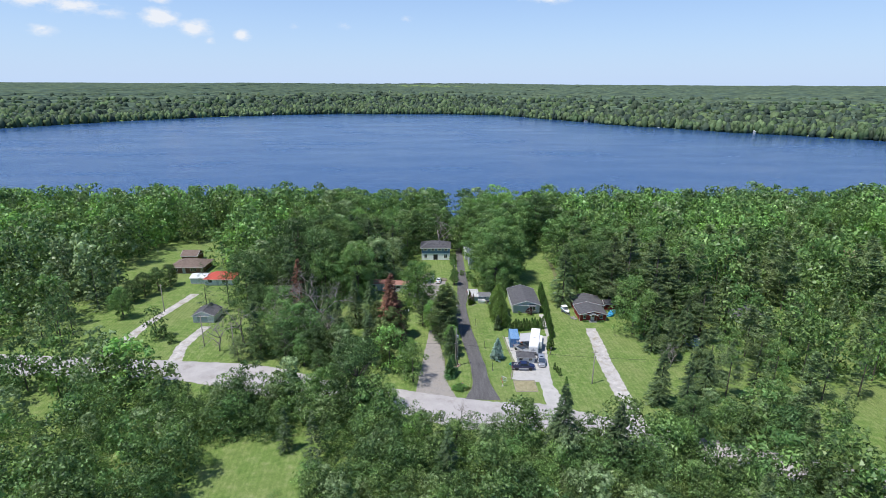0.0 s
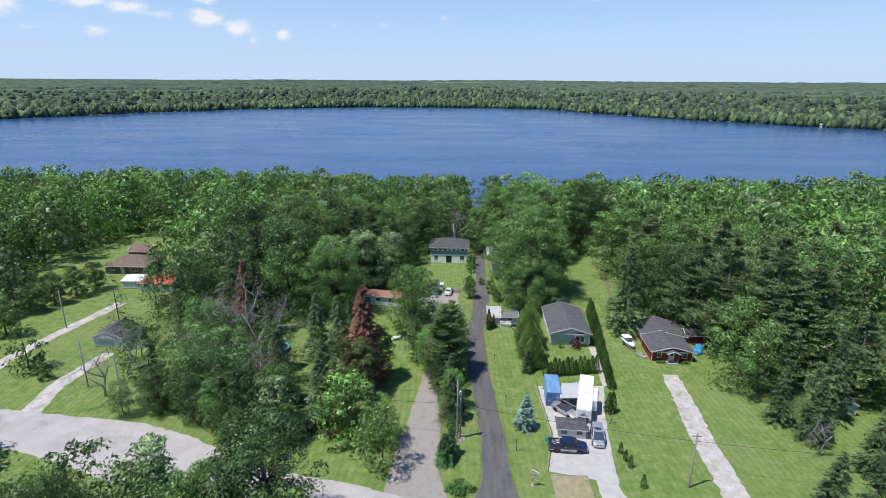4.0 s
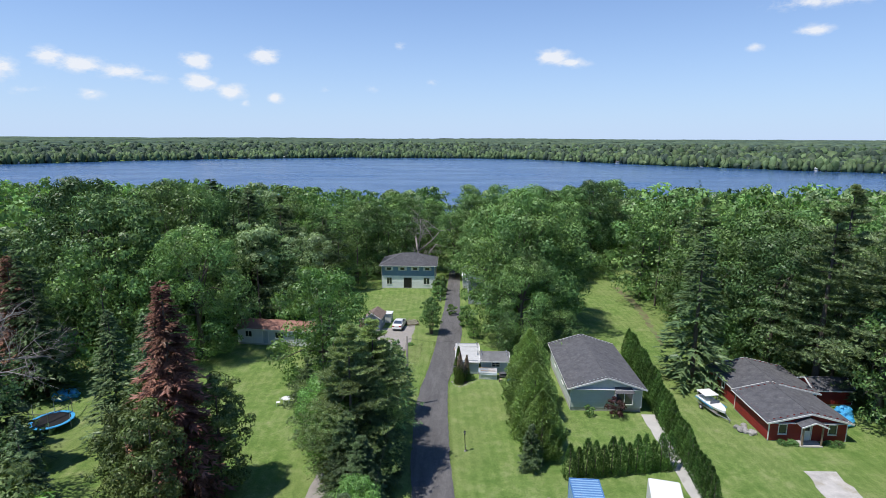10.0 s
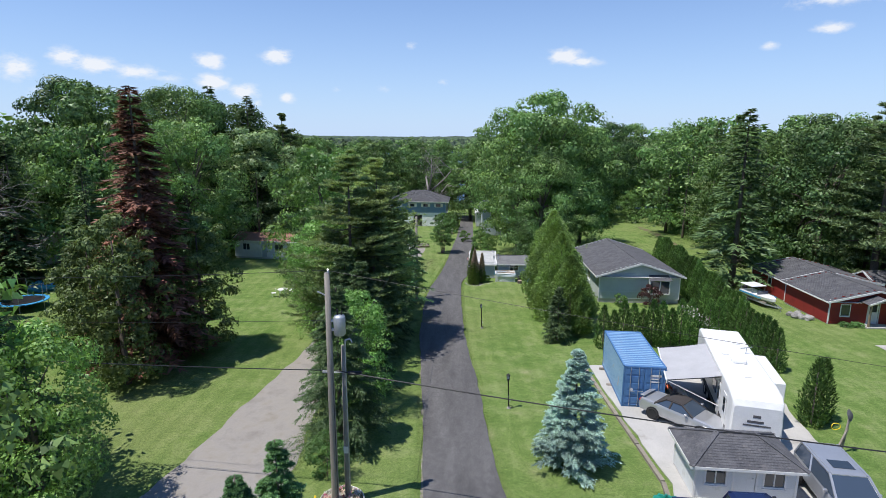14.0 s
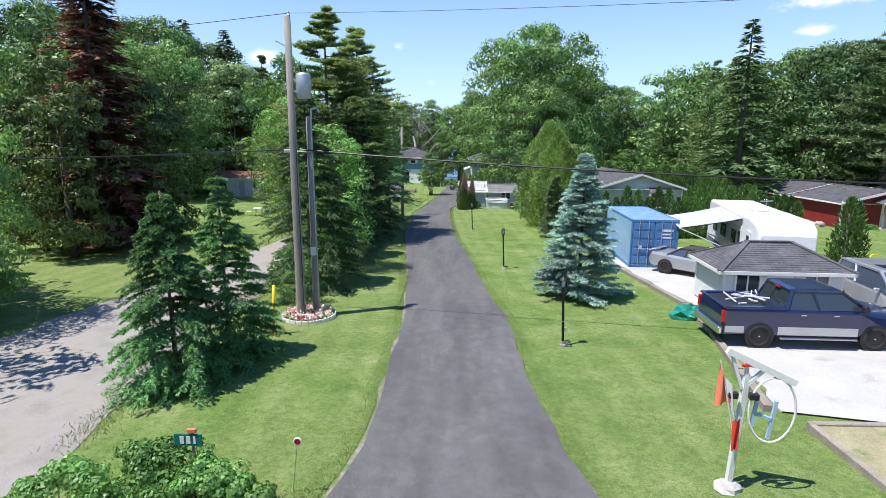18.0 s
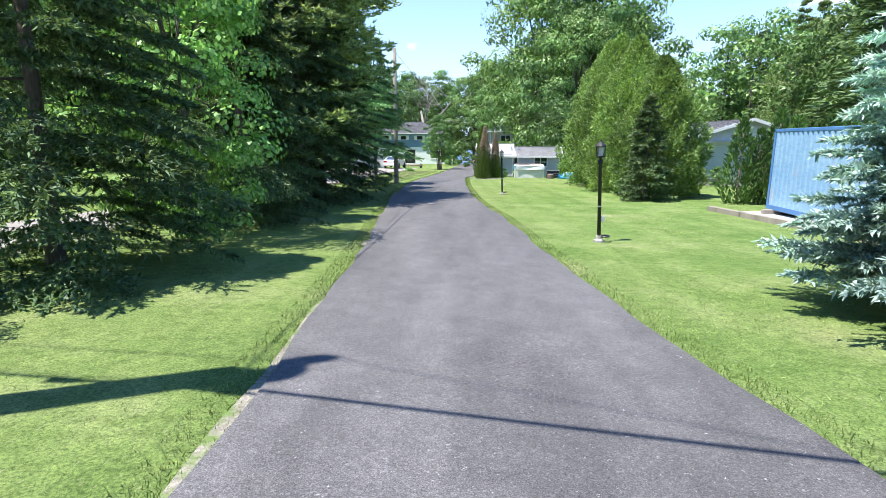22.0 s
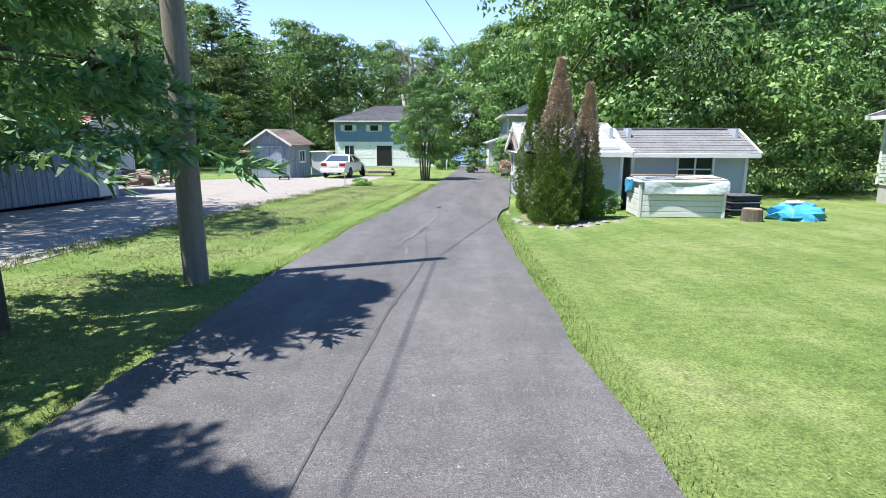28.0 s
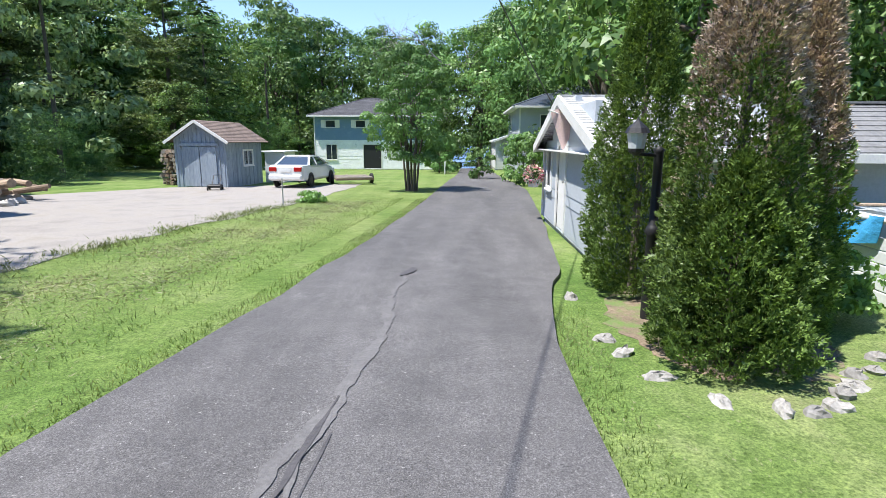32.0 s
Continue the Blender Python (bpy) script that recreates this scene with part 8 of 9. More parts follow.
part("cloth", cloth((-0.05, 0, 2.45), (0.45, 0.1, 2.75), (0.4, 0.1, 2.1), (0.2, 0.05, 1.75), 8, 0.04, 8), "pennant", bn, smooth=True)
part("stick", cyls(((0.5, 0.1, 2.3), (-0.1, 0, 2.5), 0.012), sides=6), "white_trim", bn)

# ---------- things on the gravel ----------
wp = thing("firewood_stack", -5.85, 178.2, "stack of split firewood against the blue shed", "firewood", -6)
for k in range(54):
    r_ = random.Random(200 + k)
    row, col = divmod(k, 6)
    x, z = -0.55 + col * 0.21 + r_.uniform(-0.03, 0.03), 0.1 + row * 0.185
    rr = r_.uniform(0.07, 0.115)
    part("log", turned(lathe([(0.0, -0.22), (rr, -0.22), (rr * 1.05, 0.22), (0.0, 0.22)], r_.choice((3, 4, 5, 7))), pose(x + r_.uniform(-0.04, 0.04), r_.uniform(-0.12, 0.12), z, 90 + r_.uniform(-8, 8), r_.uniform(0, 180), r_.uniform(-14, 14))), "log" if k % 3 else "timber", wp)
for k in range(26):
    r_ = random.Random(300 + k)
    x, y = -7.4 + r_.uniform(-1.5, 1.3), 169.6 + r_.uniform(-0.9, 1.1)
    lg = thing("log", x, y, "rough cut log lying in a heap on the gravel edge", "log", r_.uniform(-35, 35) + (90 if k % 5 == 0 else 0), 0.0, "loose logs")
    half, r0 = r_.uniform(0.3, 0.9), r_.uniform(0.06, 0.12)
    part("log", turned(lathe([(0.0, -half), (r0, -half), (r0 * 1.1, half), (0.0, half)], 9), pose(0, 0, 0.1 + 0.17 * (k % 4), 0, 90 + r_.uniform(-9, 9), 0)), "log" if k % 3 else "timber", lg)
for k in range(7):
    r_ = random.Random(360 + k)
    sl = thing("concrete_rubble", -6.4 + r_.uniform(-1.2, 0.7), 168.7 + r_.uniform(-0.5, 0.7), "broken pale concrete lump beside the log heap", "rubble", r_.uniform(0, 180), 0.0, "rubble lumps")
    part("lump", blob(r_, r_.uniform(0.16, 0.32), r_.uniform(0.14, 0.24), r_.uniform(0.08, 0.16), (0, 0, 0.06), 0.28, 5, 8), "concrete", sl)
cart = thing("garden_cart", -2.6, 175.2, "small dark wheeled garden tool by the shed door", "garden tool", 15)
part("deck", boxes((-0.28, 0.28, -0.25, 0.25, 0.12, 0.24), c=0.03), "black", cart)
for sx in (-0.26, 0.26):
    for sy in (-0.22, 0.22):
        wheel(cart, sx, sy, 0.09, 0.09, 0.05, "x", "black", 4)
part("handle", beam_set([((-0.15, 0.2, 0.2), (-0.15, 0.75, 0.6)), ((0.15, 0.2, 0.2), (0.15, 0.75, 0.6)), ((-0.15, 0.75, 0.6), (0.15, 0.75, 0.6))], 0.015, 0.015), "black", cart)
dl = thing("car_dolly", 2.2, 180.4, "rusty low car dolly trailer on the grass", "trailer", 20)
part("frame", beam_set([((-0.9, -1.2, 0.3), (-0.9, 1.2, 0.3)), ((0.9, -1.2, 0.3), (0.9, 1.2, 0.3)), ((-0.9, -1.2, 0.3), (0.9, -1.2, 0.3)), ((-0.9, 1.2, 0.3), (0.9, 1.2, 0.3)), ((0, 1.2, 0.3), (0, 2.2, 0.3))], 0.04, 0.05), "log", dl)
for k in range(7):
    part("slat", boxes((-0.9, 0.9, -1.1 + k * 0.33, -0.95 + k * 0.33, 0.35, 0.39), c=0.006), "timber", dl)
for s in (-1.02, 1.02):
    wheel(dl, s, 0.0, 0.26, 0.26, 0.16, "x", "galv", 5)
stk = thing("reflector_stake", 2.3, 169.3, "thin dark stake at the edge of the gravel", "marker post")
part("stake", cyls(((0, 0, -0.1), (0, 0, 0.85), 0.02), sides=8), "galv", stk)
pk = thing("picket_gate", 6.5, 195.0, "short white picket fence beside the driveway", "fence", 90)
for k in range(7):
    part("picket", boxes((-0.6 + k * 0.19, -0.5 + k * 0.19, -0.012, 0.012, 0.05, 0.85), c=0.01), "white_trim", pk)
part("rail", boxes((-0.62, 0.75, 0.014, 0.04, 0.25, 0.33), (-0.62, 0.75, 0.014, 0.04, 0.6, 0.68), c=0.006), "white_trim", pk)
part("post", boxes((-0.7, -0.62, -0.04, 0.04, -0.1, 0.95), (0.75, 0.83, -0.04, 0.04, -0.1, 0.95), c=0.01), "white_trim", pk)
fe = thing("lake_fence", 9.2, 227.0, "white rail fence at the end of the driveway", "fence", 0)
for k in range(6):
    part("post", boxes((-3.0 + k * 1.2, -2.9 + k * 1.2, -0.05, 0.05, -0.2, 1.0), c=0.01), "white_trim", fe)
part("rail", boxes((-3, 3.1, -0.09, -0.05, 0.8, 0.92), (-3, 3.1, -0.09, -0.05, 0.35, 0.47), c=0.008), "white_trim", fe)
gt2 = thing("garden_table", -9.9, 150.6, "white plastic garden table on the lawn", "table", 10)
part("tabletop", lathe([(0.0, 0.72), (0.55, 0.72), (0.56, 0.68), (0.0, 0.68)], 18), "white_trim", gt2)
for sx in (-0.3, 0.3):
    for sy in (-0.3, 0.3):
        part("leg", cyls(((sx, sy, 0.0), (sx * 0.9, sy * 0.9, 0.69), 0.03), sides=8), "white_trim", gt2)
for x, y in ((-10.7, 150.1), (-9.2, 151.3)):
    ch = thing("garden_chair", x, y, "white plastic garden chair", "chair", 40 * x, 0, "garden chairs")
    part("seat", boxes((-0.22, 0.22, -0.22, 0.22, 0.40, 0.44), c=0.015), "white_trim", ch)
    part("backrest", boxes((-0.22, 0.22, 0.2, 0.24, 0.44, 0.85), c=0.015), "white_trim", ch)
    for sx in (-0.19, 0.19):
        for sy in (-0.19, 0.19):
            part("leg", boxes((sx - 0.02, sx + 0.02, sy - 0.02, sy + 0.02, 0, 0.4)), "white_trim", ch)
tp = thing("trampoline", -33.0, 144.3, "round trampoline with a safety net under the trees", "trampoline")
part("mat", lathe([(0.0, 0.82), (1.7, 0.82), (1.7, 0.80), (0.0, 0.80)], 28), "black", tp)
part("pad", lathe([(1.7, 0.80), (1.72, 0.86), (2.05, 0.86), (2.08, 0.80), (1.7, 0.80)], 28), "tarp_blue", tp, "blue edge pad")
for k in range(6):
    a = k * math.pi / 3
    part("leg", cyls(((2.0 * math.cos(a), 2.0 * math.sin(a), 0.0), (2.0 * math.cos(a), 2.0 * math.sin(a), 2.5), 0.03), sides=8), "galv", tp)
part("net_rim", lathe([(1.97, 2.44), (2.03, 2.47), (1.97, 2.5), (1.97, 2.44)], 28), "black", tp)
for x, y, lab, mt in ((53.4, 150.0, "blue tarpaulin over a stack behind the red house", "tarp_blue"), (52.2, 148.2, "blue tarpaulin bundle by the red house", "tarp_blue"), (-36.5, 151.0, "blue covered heap among the trees", "tarp_blue")):
    hp = thing("tarp_heap", x, y, lab, "tarpaulin", 30)
    part("cloth", blob(random.Random(int(x * 7)), 1.3, 0.9, 0.8, (0, 0, 0.3), 0.2, 8, 14), mt, hp)
ct2 = thing("paved_court", 171.0, 211.0, "pinkish paved court among the trees", "court", -25)
part("slab", boxes((-11, 11, -9, 9, -0.4, 0.12), c=0.05), "roof_rust", ct2)

# ---------- driveway repairs and dark lines ---
def streak(name, pts, wide, mat, label, seed, jag=0.4, lift=0.068):
    rng_ = random.Random(seed)
    v, f, fine = [], [], []
    for (ax, ay), (bx, by) in zip(pts, pts[1:]):
        n = max(2, int(math.hypot(bx - ax, by - ay) / 0.07))
        fine += [(ax + (bx - ax) * k / n, ay + (by - ay) * k / n) for k in range(n)]
    dx = 0.0
    for k, (x, y) in enumerate(fine):
        dx = dx * 0.9 + rng_.uniform(-1, 1) * wide * jag * 0.3
        w = wide * (0.35 + 0.65 * math.sin(math.pi * min(1, (k + 1) / len(fine)))) * (0.8 + 0.25 * math.sin(k * 0.37 + seed) + 0.18 * math.sin(k * 0.83))
        v += [(x + dx - w / 2, y, gz(y) + lift), (x + dx + w / 2, y, gz(y) + lift)]
    f = [(2 * k, 2 * k + 1, 2 * k + 3, 2 * k + 2) for k in range(len(fine) - 1)]
    tagged(new(name, mesh_of(name, v, f, M[mat])), label, "crack repair", kind="structure")


streak("trim_crack_seal", [(6.78, 153.3), (6.92, 154.25), (6.96, 155.15), (7.09, 155.95), (7.18, 156.9), (7.14, 158.0), (7.14, 159.0), (7.22, 159.9)], 0.14, "tar", "pale grey tar filling of a long crack", 3, 0.6)
streak("trim_crack_seal", [(7.0, 152.2), (6.97, 152.8), (6.86, 153.4)], 0.05, "tar", "pale grey tar filling of a long crack", 13, 0.5)
streak("trim_crack_seal", [(7.13, 154.9), (7.1, 155.4), (7.16, 156.0)], 0.09, "tar", "pale grey tar patch beside the crack", 4, 0.5, 0.070)
streak("trim_crack_dark", [(7.06, 154.9), (7.1, 155.6), (7.13, 156.1)], 0.05, "tar_and_lines", "dark tar patch beside the crack", 6, 0.5, 0.074)
streak("trim_crack_dark", [(7.14, 159.7), (7.25, 160.3)], 0.16, "tar_and_lines", "dark tar patch at the crack's end", 5, 0.5, 0.074)
streak("trim_seam", [(7.05, 145.5), (7.14, 149.0), (7.26, 150.4), (7.36, 152.0), (7.28, 153.3), (7.18, 154.6), (7.2, 155.6)], 0.045, "tar_and_lines", "dark straight line along the asphalt", 7, 0.06, 0.066)
# dark strip laid where the overhead wire's shadow runs along the asphalt
streak("trim_seam", [(7.15, 127.8), (7.09, 128.6), (7.0, 131.2), (6.7, 134)], 0.035, "tar_and_lines", "dark straight line along the asphalt", 9, 0.05, 0.066)
streak("trim_crack", [(9.8, 129.2), (9.7, 130.2), (9.66, 131.0), (9.6, 132.0)], 0.025, "tar_and_lines", "fine dark crack in the asphalt", 8, 0.8, 0.066)

# ---------- trees close to the camera ----------
def hero_spruce(rng, h, r, branches, twigs, blades, low=0.05, droop=0.3, size=0.15):
    """Whorls of boughs; each bough a drooping fan of twigs, each twig a brush of needles."""
    whorls = max(8, int(branches / 8))
    z = (low + (0.985 - low) * (np.arange(whorls) + 0.3) / whorls).repeat(8) * h
    n = len(z)
    z = z + rng.normal(size=n) * 0.12 * h / whorls
    rel = np.clip((z / h - low) / (1 - low), 0, 1)
    L = r * (1 - rel) ** 0.85 * rng.uniform(0.62, 1.12, n) + 0.04 * r
    az = rng.uniform(0, 2 * np.pi, n)
    i = np.arange(n).repeat(twigs)
    s = rng.uniform(0.18, 1.0, len(i)) ** 0.8
    bd = np.stack([np.cos(az[i]), np.sin(az[i]), np.zeros(len(i))], 1)
    p = bd * (s * L[i])[:, None]
    p[:, 2] = z[i] + 0.16 * s * L[i] - droop * s ** 2 * L[i]
    a2 = az[i] + rng.choice([-1, 1], len(i)) * rng.uniform(0.35, 0.95, len(i)) * np.where(s > 0.93, 0.2, 1)
    td = unit(np.stack([np.cos(a2), np.sin(a2), -0.12 - droop * s * rng.uniform(0.3, 1.3, len(i))], 1))
    tl = (0.07 * r + 0.30 * L[i]) * (1.12 - 0.72 * s) * rng.uniform(0.7, 1.2, len(i))
    j = np.arange(len(i)).repeat(blades)
    t = rng.uniform(0, 1, len(j))
    q = p[j] + td[j] * (t * tl[j])[:, None]
    q[:, 2] -= 0.22 * droop * tl[j] * t ** 2
    d = unit(td[j] * 0.75 + rng.normal(size=(len(j), 3)) * 0.42)
    nrm = unit(rng.normal(size=(len(j), 3)) * 0.45 + np.array([0, 0, 1.0]))
    sz = size * rng.uniform(0.6, 1.3, len(j))
    return slim(cards(q, d, nrm, sz, sz * 0.42))


def hero(name, x, y, wood, crown, mat, label, spin=0):
    ob = tree_thing(name, wood, crown, mat, label, fine=True)
    ob.matrix_basis = pose(x, y, gz(y), 0, 0, spin)
    return ob


hr = np.random.default_rng(31)
hero("young_spruce", 2.55, 111.1, conifer_wood(hr, 5.0, 1.4, 0.07, 0.04), hero_spruce(hr, 5.0, 1.75, 240, 26, 22, 0.0, 0.42, 0.085), "spruce_young", "young spruce with drooping fresh green boughs")
hero("young_spruce", 3.25, 112.7, conifer_wood(hr, 5.3, 1.2, 0.07, 0.05), hero_spruce(hr, 5.3, 1.6, 240, 22, 18, 0.0, 0.25, 0.09), "spruce_young", "slender young spruce behind the drooping one")
hero("blue_spruce", 14.75, 120.15, conifer_wood(hr, 5.9, 1.9, 0.1, 0.02), hero_spruce(hr, 6.0, 1.85, 330, 32, 26, 0.03, 0.10, 0.095), "blue_spruce", "silvery blue spruce on the lawn by the pad")
hero("spruce_tree", 3.15, 121.8, conifer_wood(hr, 8.4, 2.3, 0.14, 0.1), hero_spruce(hr, 8.6, 2.7, 270, 28, 22, 0.03, 0.30, 0.10), "spruce", "dark spruce overhanging the lawn beside the driveway")
hero("spruce_tree", 2.9, 129.2, conifer_wood(hr, 8.2, 2.5, 0.16, 0.03), hero_spruce(hr, 8.4, 2.8, 270, 26, 22, 0.0, 0.28, 0.11), "spruce", "dark spruce overhanging the lawn beside the driveway")
hero("spruce_tree", 2.6, 135.4, conifer_wood(hr, 10.0, 3.0, 0.2, 0.04), hero_spruce(hr, 10.5, 3.2, 300, 30, 24, 0.0, 0.32, 0.125), "spruce", "tall dark spruce shading the driveway")
hero("spruce_tree", 1.3, 131.6, conifer_wood(hr, 8.0, 2.4, 0.14, 0.03), hero_spruce(hr, 9.0, 3.0, 240, 22, 16, 0.0, 0.28, 0.14), "spruce", "dark spruce crowding the others beside the gravel")
hero("spruce_tree", 2.4, 139.3, conifer_wood(hr, 11.5, 3.0, 0.16, 0.08), hero_spruce(hr, 11.5, 3.4, 290, 27, 21, 0.06, 0.28, 0.125), "spruce", "tall dark spruce with low boughs over the lawn")
hero("spruce_tree", 2.7, 143.5, conifer_wood(hr, 10.5, 2.7, 0.15, 0.12), hero_spruce(hr, 10.5, 3.3, 230, 22, 17, 0.16, 0.24, 0.12), "spruce_fresh", "open-branched spruce at the driveway's edge")
hero("spruce_tree", 3.3, 148.3, conifer_wood(hr, 9.0, 2.3, 0.12, 0.15), hero_spruce(hr, 9.0, 2.5, 200, 17, 12, 0.2, 0.24, 0.17), "spruce_fresh", "open-branched spruce beside the wooden pole")
q_, c_ = broad_crown(hr, 7.8, 2.2, 170, 20000, 0.10, 0.0)
pq = slim(pine_crown(hr, 15.2, 4.5, 19, 7, 95, 10, 0.08, 0.24, True))
hero("pine_tree", 1.0, 134.8, conifer_wood(hr, 15.5, 4.2, 0.22, 0.15), pq, "pine", "tall white pine with layered soft green boughs")
# extra pine, added only to throw dense shade over the driveway
hero("pine_tree", 2.5, 137.7, conifer_wood(hr, 14.6, 3.2, 0.18, 0.4), slim(pine_crown(hr, 14.6, 3.5, 18, 12, 50, 8, 0.38, 0.25, True)), "pine", "added tall pine whose high boughs cast the driveway's shade")
q2_, c2_ = broad_crown(hr, 10.4, 3.2, 200, 30000, 0.11, 0.12)
hero("maple_tree", -1.6, 136.6, broad_wood(hr, 10.4, 2.8, c2_, 0.13), q2_, "leaf_bright", "light-green leafy tree between the pine and the gravel")
hero("birch_tree", 3.3, 125.4, broad_wood(hr, 7.8, 1.9, c_, 0.09), q_, "leaf_bright", "leafy light-green young tree between the spruces")
hero("spruce_tree", 16.9, 138.4, conifer_wood(hr, 4.6, 1.35, 0.08, 0.03), hero_spruce(hr, 4.6, 1.4, 200, 11, 8, 0.02, 0.2, 0.15), "spruce", "small dense spruce in front of the cedars")


def frond_crown(rng, h, rad, fronds, blades, size, taper=0.92):
    """A cedar of upright lumpy sprays: each frond a little fan of scale leaves."""
    t = rng.uniform(0.01, 1, fronds) ** 1.15
    az = rng.uniform(0, 2 * np.pi, fronds)
    prof = np.where(t < 0.14, 0.8 + 0.2 * t / 0.14, np.clip(1 - ((np.maximum(t, 0.14) - 0.14) / 0.86) ** taper, 0, 1))
    bump = 1 + 0.16 * np.sin(az * 4 + t * 11) + 0.12 * np.sin(az * 7 - t * 26)
    q = rad * prof * bump * rng.choice([1.0, 0.85, 0.62], fronds, p=[0.6, 0.25, 0.15]) + 0.02
    out = np.stack([np.cos(az), np.sin(az), np.zeros(fronds)], 1)
    p = out * q[:, None]
    p[:, 2] = t * h * 0.96 + 0.03
    d = unit(out * 0.75 + np.array([0, 0, 0.75]) + rng.normal(size=(fronds, 3)) * 0.4)
    j = np.arange(fronds).repeat(blades)
    side = unit(np.cross(d, rand_dirs(fronds, rng)))
    u = rng.uniform(-1, 1, len(j))
    s = rng.uniform(0, 1, len(j))
    b = p[j] + d[j] * (s * size * 1.5)[:, None] + side[j] * (u * size * 0.6 * (1.1 - s))[:, None]
    bd = d[j] + side[j] * u[:, None] * 0.9 + rng.normal(size=(len(j), 3)) * 0.25
    sz = size * rng.uniform(0.45, 0.9, len(j))
    return slim(cards(b, bd, unit(np.cross(d[j], side[j]) + rng.normal(size=(len(j), 3)) * 0.3), sz, sz * 0.6)), j, t


for k, (x, y, h, rad) in enumerate(((18.3, 151.6, 9.4, 2.5), (18.0, 147.9, 9.0, 2.4), (18.0, 144.4, 8.2, 2.2), (18.3, 141.2, 6.6, 1.9))):
    hero("cedar_tree", x, y, stem_wood(h, 0.18), frond_crown(hr, h, rad, 9000, 7, 0.17, 2.1)[0], "thuja_gold", "bushy yellow-green cedar reaching to the lawn", 40 * k)


def browned_cedar(x, y, h, rad, brown_from, label, seed):
    r_ = np.random.default_rng(seed)
    q, j, t = frond_crown(r_, h, rad, int(2600 * h), 9, 0.05, 1.45)
    side = q.mean(1)[:, 0] / rad
    brown = (t + r_.normal(size=len(t)) * 0.07)[j] + 0.22 * side > brown_from
    root = tree_thing("cedar_tree", stem_wood(h, 0.06), q[~brown], "thuja", label, fine=True)
    if brown.any():
        top = new("browned_top", card_mesh("browned_top", q[brown], M["brown_scales"]))
        top.parent = root
        top["label"] = "dead rusty-brown upper foliage"
    root.matrix_basis = pose(x, y, gz(y), 0, 0, seed * 31)


browned_cedar(10.14, 159.3, 4.2, 0.56, 2.0, "slim green cedar at the garage corner", 1)
browned_cedar(10.34, 157.3, 4.15, 0.52, 0.46, "slim cedar with a dead brown top", 2)
browned_cedar(10.22, 156.95, 1.75, 0.56, 2.0, "low bushy green cedar before the browned ones", 4)
browned_cedar(11.2, 157.85, 3.6, 0.36, 0.32, "slim cedar with a dead brown top", 3)
q_, c_ = broad_crown(hr, 6.2, 1.9, 120, 26000, 0.085, 0.18)
root = hero("clump_tree", 5.75, 175.6, broad_wood(hr, 6.6, 1.9, c_, 0.06), q_, "leaf", "many-stemmed small tree at the driveway's edge")
sv2, sf2 = [], []
for k in range(6):
    a = k * 1.05
    tube(sv2, sf2, [(0.2 * math.cos(a), 0.2 * math.sin(a), -0.1), (0.35 * math.cos(a), 0.35 * math.sin(a), 1.6), (0.9 * math.cos(a), 0.9 * math.sin(a), 4.2)], [0.055, 0.045, 0.015], 6)
part("stem", (sv2, sf2), "bark", root)
# leafy shrubs at the mouth of the driveway and weeds beside the pole
for k, (x, y, h, rad) in enumerate(((4.6, 106.5, 0.95, 0.95), (5.5, 106.2, 0.75, 0.85), (6.25, 106.1, 0.5, 0.6), (4.8, 105.0, 1.05, 1.0), (3.6, 105.6, 1.0, 1.0), (3.3, 118.6, 2.3, 1.1), (4.1, 146.6, 0.9, 0.55), (3.0, 142.4, 0.9, 0.5), (11.8, 158.25, 0.85, 0.5), (2.9, 170.4, 0.35, 0.55), (44.0, 143.7, 0.45, 0.6), (43.0, 143.7, 0.45, 0.6), (47.6, 143.6, 0.45, 0.6), (48.6, 143.6, 0.45, 0.6))):
    q_, c_ = broad_crown(hr, h, rad, 55, 7000 if k < 6 else 2200, 0.065 if k < 5 else 0.06, 0.0)
    mt = "leaf_bright" if k in (0, 1, 2, 3, 4, 8, 9) else "leaf"
    sh = hero("shrub", x, y, broad_wood(hr, h, rad, c_, 0.02), q_, mt, "low leafy green shrub growing from the lawn")
    sh["category"] = "shrub"

# ---------- grass along the edges ----------
gr = np.random.default_rng(12)
EDGE_Y = [106, 108.1, 112, 116.7, 118.2, 121.3, 128, 131, 134.3, 139, 148.7, 152.2, 155.3, 158, 162, 168.6, 180]
EDGE_L = [7.2, 7.7, 7.84, 7.86, 7.72, 7.5, 6.86, 6.5, 6.2, 5.65, 5.25, 5.3, 5.4, 5.72, 6.12, 6.58, 7.0]
EDGE_R = [12.3, 11.88, 11.58, 11.44, 11.3, 10.93, 10.47, 10.22, 9.8, 9.4, 8.95, 8.86, 8.84, 8.9, 9.5, 10.3, 10.4]


def blades(n, side, reach, tall, seed, y0=105.5, y1=172.0, start=-0.06):
    r_ = np.random.default_rng(seed)
    y = r_.uniform(y0, y1, n)
    off = start + reach * r_.uniform(0, 1, n) ** 1.8
    x = np.interp(y, EDGE_Y, EDGE_L) - off if side < 0 else np.interp(y, EDGE_Y, EDGE_R) + off
    keep = ~((side > 0) & (y > 158.5))
    x, y = x[keep], y[keep]
    z = np.interp(y, GY, GZ)
    p = np.stack([x, y, z - 0.01], 1)
    d = np.stack([r_.normal(size=len(x)) * 0.45, r_.normal(size=len(x)) * 0.45, np.ones(len(x))], 1)
    ln_ = tall * r_.uniform(0.5, 1.4, len(x))
    return cards(p, d, unit(np.stack([r_.normal(size=len(x)), r_.normal(size=len(x)), np.full(len(x), 0.3)], 1)), ln_, np.maximum(0.008, ln_ * 0.2))


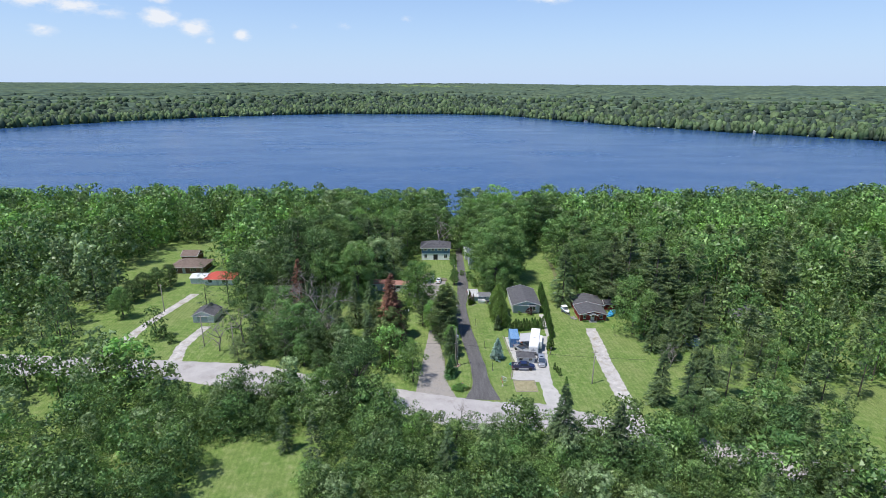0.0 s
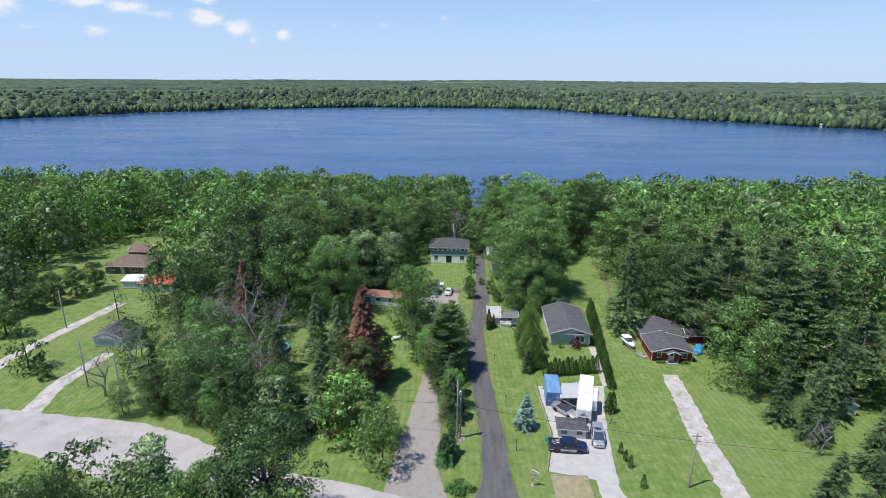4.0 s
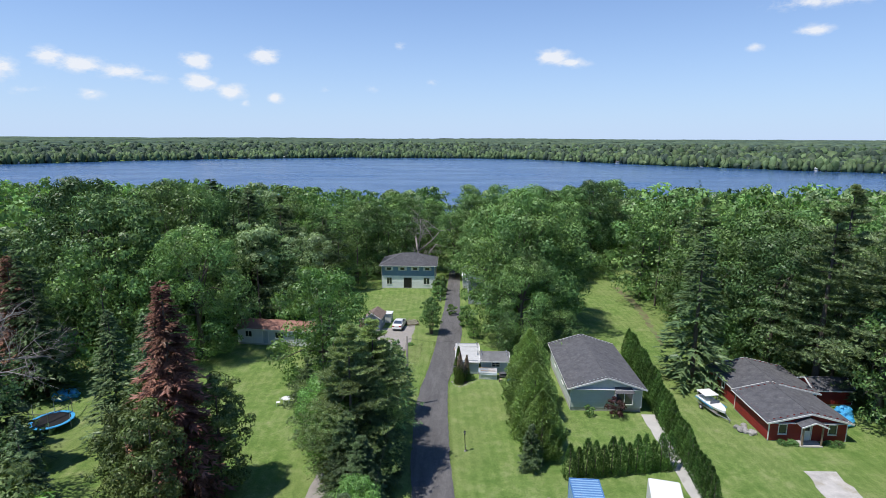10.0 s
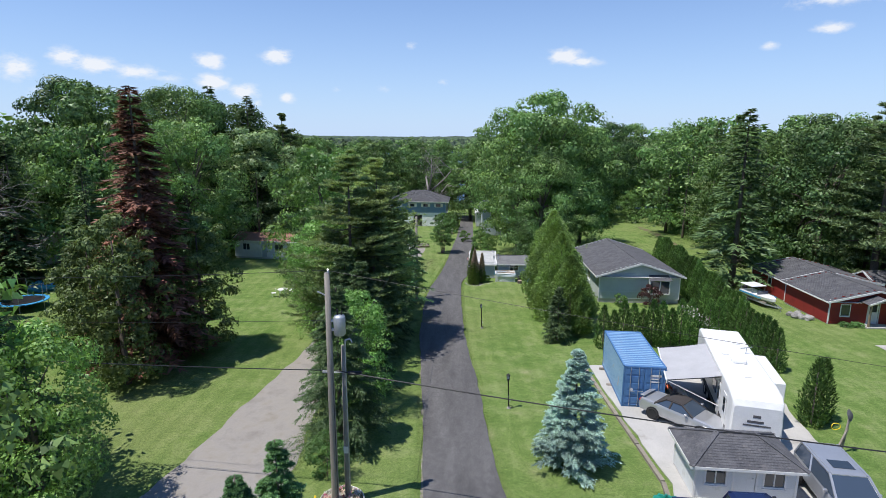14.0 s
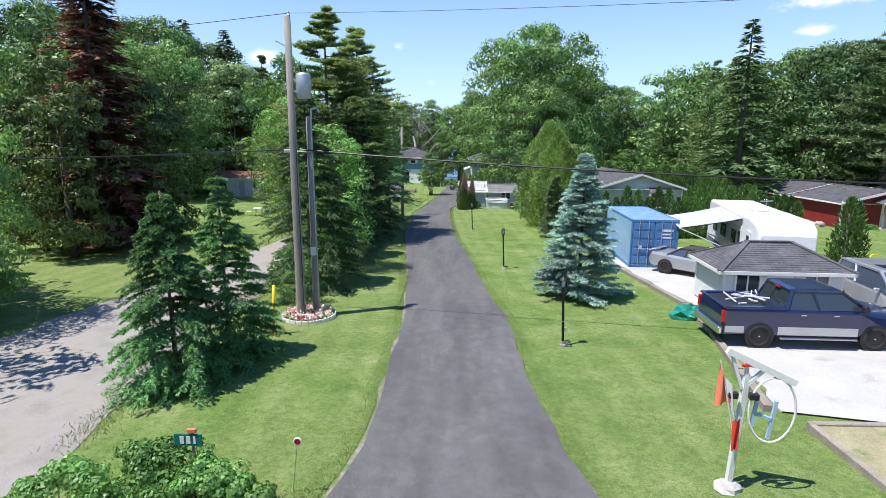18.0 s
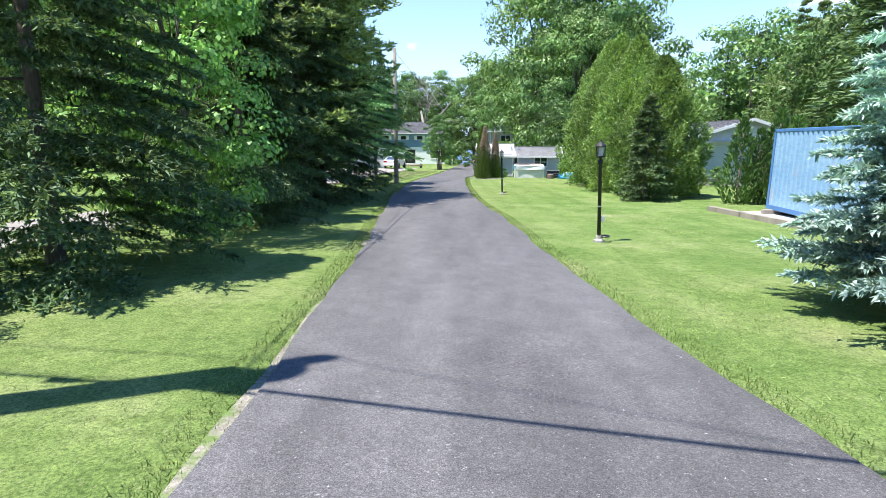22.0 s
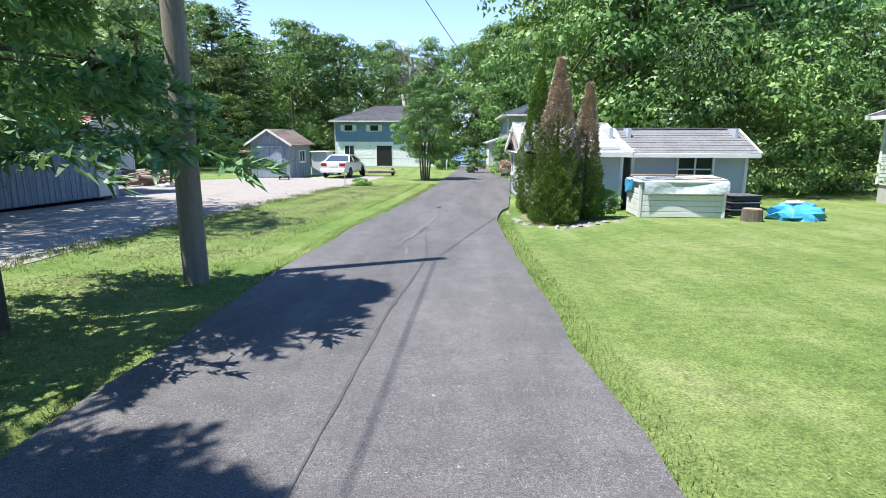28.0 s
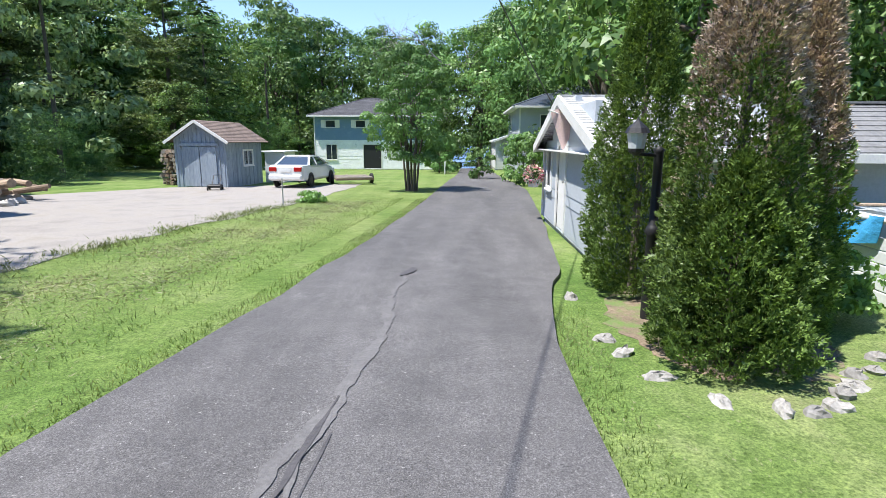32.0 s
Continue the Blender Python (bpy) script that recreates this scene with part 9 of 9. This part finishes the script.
tufts = slim(np.concatenate([blades(45000, -1, 0.45, 0.05, 1), blades(45000, 1, 0.45, 0.05, 2), blades(45000, -1, 3.6, 0.032, 3), blades(60000, 1, 5.5, 0.03, 4), blades(9000, -1, 3.0, 0.06, 5, 147, 172, 0.9)]))
tagged(new("grass_tufts", card_mesh("grass_tufts", tufts, M["grass"])), "short green grass blades along the driveway's edges", "grass", kind="stuff")

def along(line, n, spread, seed):
    """Points scattered about a line of (x, y) corners."""
    r_ = np.random.default_rng(seed)
    line = np.array(line, float)
    far = np.concatenate([[0], np.cumsum(np.linalg.norm(np.diff(line, axis=0), axis=1))])
    u = r_.uniform(0, far[-1], n)
    return np.stack([np.interp(u, far, line[:, 0]) + r_.normal(size=n) * spread, np.interp(u, far, line[:, 1]) + r_.normal(size=n) * spread], 1), r_


def tuft_mesh(name, lines, n, spread, tall, flat, mat, label, category, seed):
    out = []
    for k, line in enumerate(lines):
        xy, r_ = along(line, n, spread, seed + k)
        p = np.stack([xy[:, 0], xy[:, 1], np.interp(xy[:, 1], GY, GZ) + 0.01], 1)
        clump = 0.5 + 0.8 * (np.sin(xy[:, 1] * 2.1 + k) * np.sin(xy[:, 1] * 0.7 + xy[:, 0]) > -0.2)
        d = np.stack([r_.normal(size=n), r_.normal(size=n), np.full(n, flat)], 1)
        size = tall * r_.uniform(0.5, 1.5, n) * clump
        out.append(cards(p, d, unit(r_.normal(size=(n, 3)) + np.array([0, 0, 0.6])), size, np.maximum(0.01, size * 0.16)))
    tagged(new(name, card_mesh(name, slim(np.concatenate(out)), M[mat])), label, category, kind="stuff")


M["hay"] = foliage("cut_hay", (0.17, 0.19, 0.085), (0.31, 0.31, 0.17), through_light=0.15, patch=0.9)
tuft_mesh("verge_weeds", ([(2.0, 108), (1.7, 113.5), (1.5, 119.5), (0.6, 127), (-0.2, 134)], [(0.8, 147), (1.2, 157), (1.6, 162.6), (1.95, 166.6), (2.7, 171)], [(4.3, 105.2), (6.4, 105.0), (7.0, 106.2)]), 9000, 0.28, 0.075, 1.3, "grass", "weeds along the gravel's edge", "weeds", 51)
tuft_mesh("cut_hay", ([(3.6, 146), (3.5, 154), (3.9, 162), (4.6, 171)], [(2.5, 148), (2.5, 156), (2.9, 163), (3.6, 171)]), 14000, 0.32, 0.05, 0.3, "hay", "pale cut grass lying in rows on the verge", "cut grass", 61)
tuft_mesh("lawn_clover", ([(12.5, 112), (11.8, 124), (11.2, 134), (10.4, 146)], [(14.5, 126), (13.5, 138), (12.5, 148)]), 9000, 0.7, 0.035, 0.5, "grass", "short clover and grass tips in the lawn", "grass", 71)

# ---------- cottages on the far shore ----------
for k, (x, w, mt, rt) in enumerate(((-700, 14, "white_siding", "shingle_dark"), (-600, 9, "white_siding", "roof_white"), (-520, 10, "brown_house", "shingle_dark"), (-440, 8, "white_siding", "shingle_dark"), (-380, 10, "white_siding", "roof_white"), (-260, 9, "white_siding", "shingle_dark"), (-160, 7, "white_siding", "shingle_dark"), (-95, 9, "pale_siding", "roof_white"), (-40, 8, "white_siding", "shingle_dark"), (30, 10, "white_siding", "shingle_dark"), (120, 8, "white_siding", "roof_white"), (200, 8, "pale_siding", "shingle_dark"), (300, 9, "white_siding", "shingle_dark"), (392, 12, "white_siding", "roof_white"), (440, 10, "white_siding", "shingle_dark"), (505, 9, "white_siding", "roof_white"), (560, 8, "white_siding", "shingle_dark"))):
    y = far_shore(x) - 1.0
    ck = tagged(new("lake_cottage"), "small pale cottage on the far lake shore", "house", "far shore cottages")
    ck.matrix_basis = pose(x, y, -9.2, 0, 0, 7 * math.sin(k))
    part("wall", boxes((-w / 2, w / 2, 0, 6, -1.5, 3.0)), mt, ck)
    part("roof", ([(-w / 2 - 0.5, -0.5, 2.9), (w / 2 + 0.5, -0.5, 2.9), (w / 2 + 0.5, 3, 4.8), (-w / 2 - 0.5, 3, 4.8), (w / 2 + 0.5, 6.5, 2.9), (-w / 2 - 0.5, 6.5, 2.9)], [(0, 1, 2, 3), (3, 2, 4, 5), (0, 3, 5), (1, 4, 2), (0, 5, 4, 1)]), rt, ck)
    for u in (-0.3, 0.25):
        part("window", boxes((w * u, w * u + 1.6, -0.06, 0.0, 0.9, 2.2)), "glass", ck)
    if k % 2:
        part("jetty", boxes((-0.9, 0.9, -12, 0, -0.1, 0.35)), "white_trim", ck)
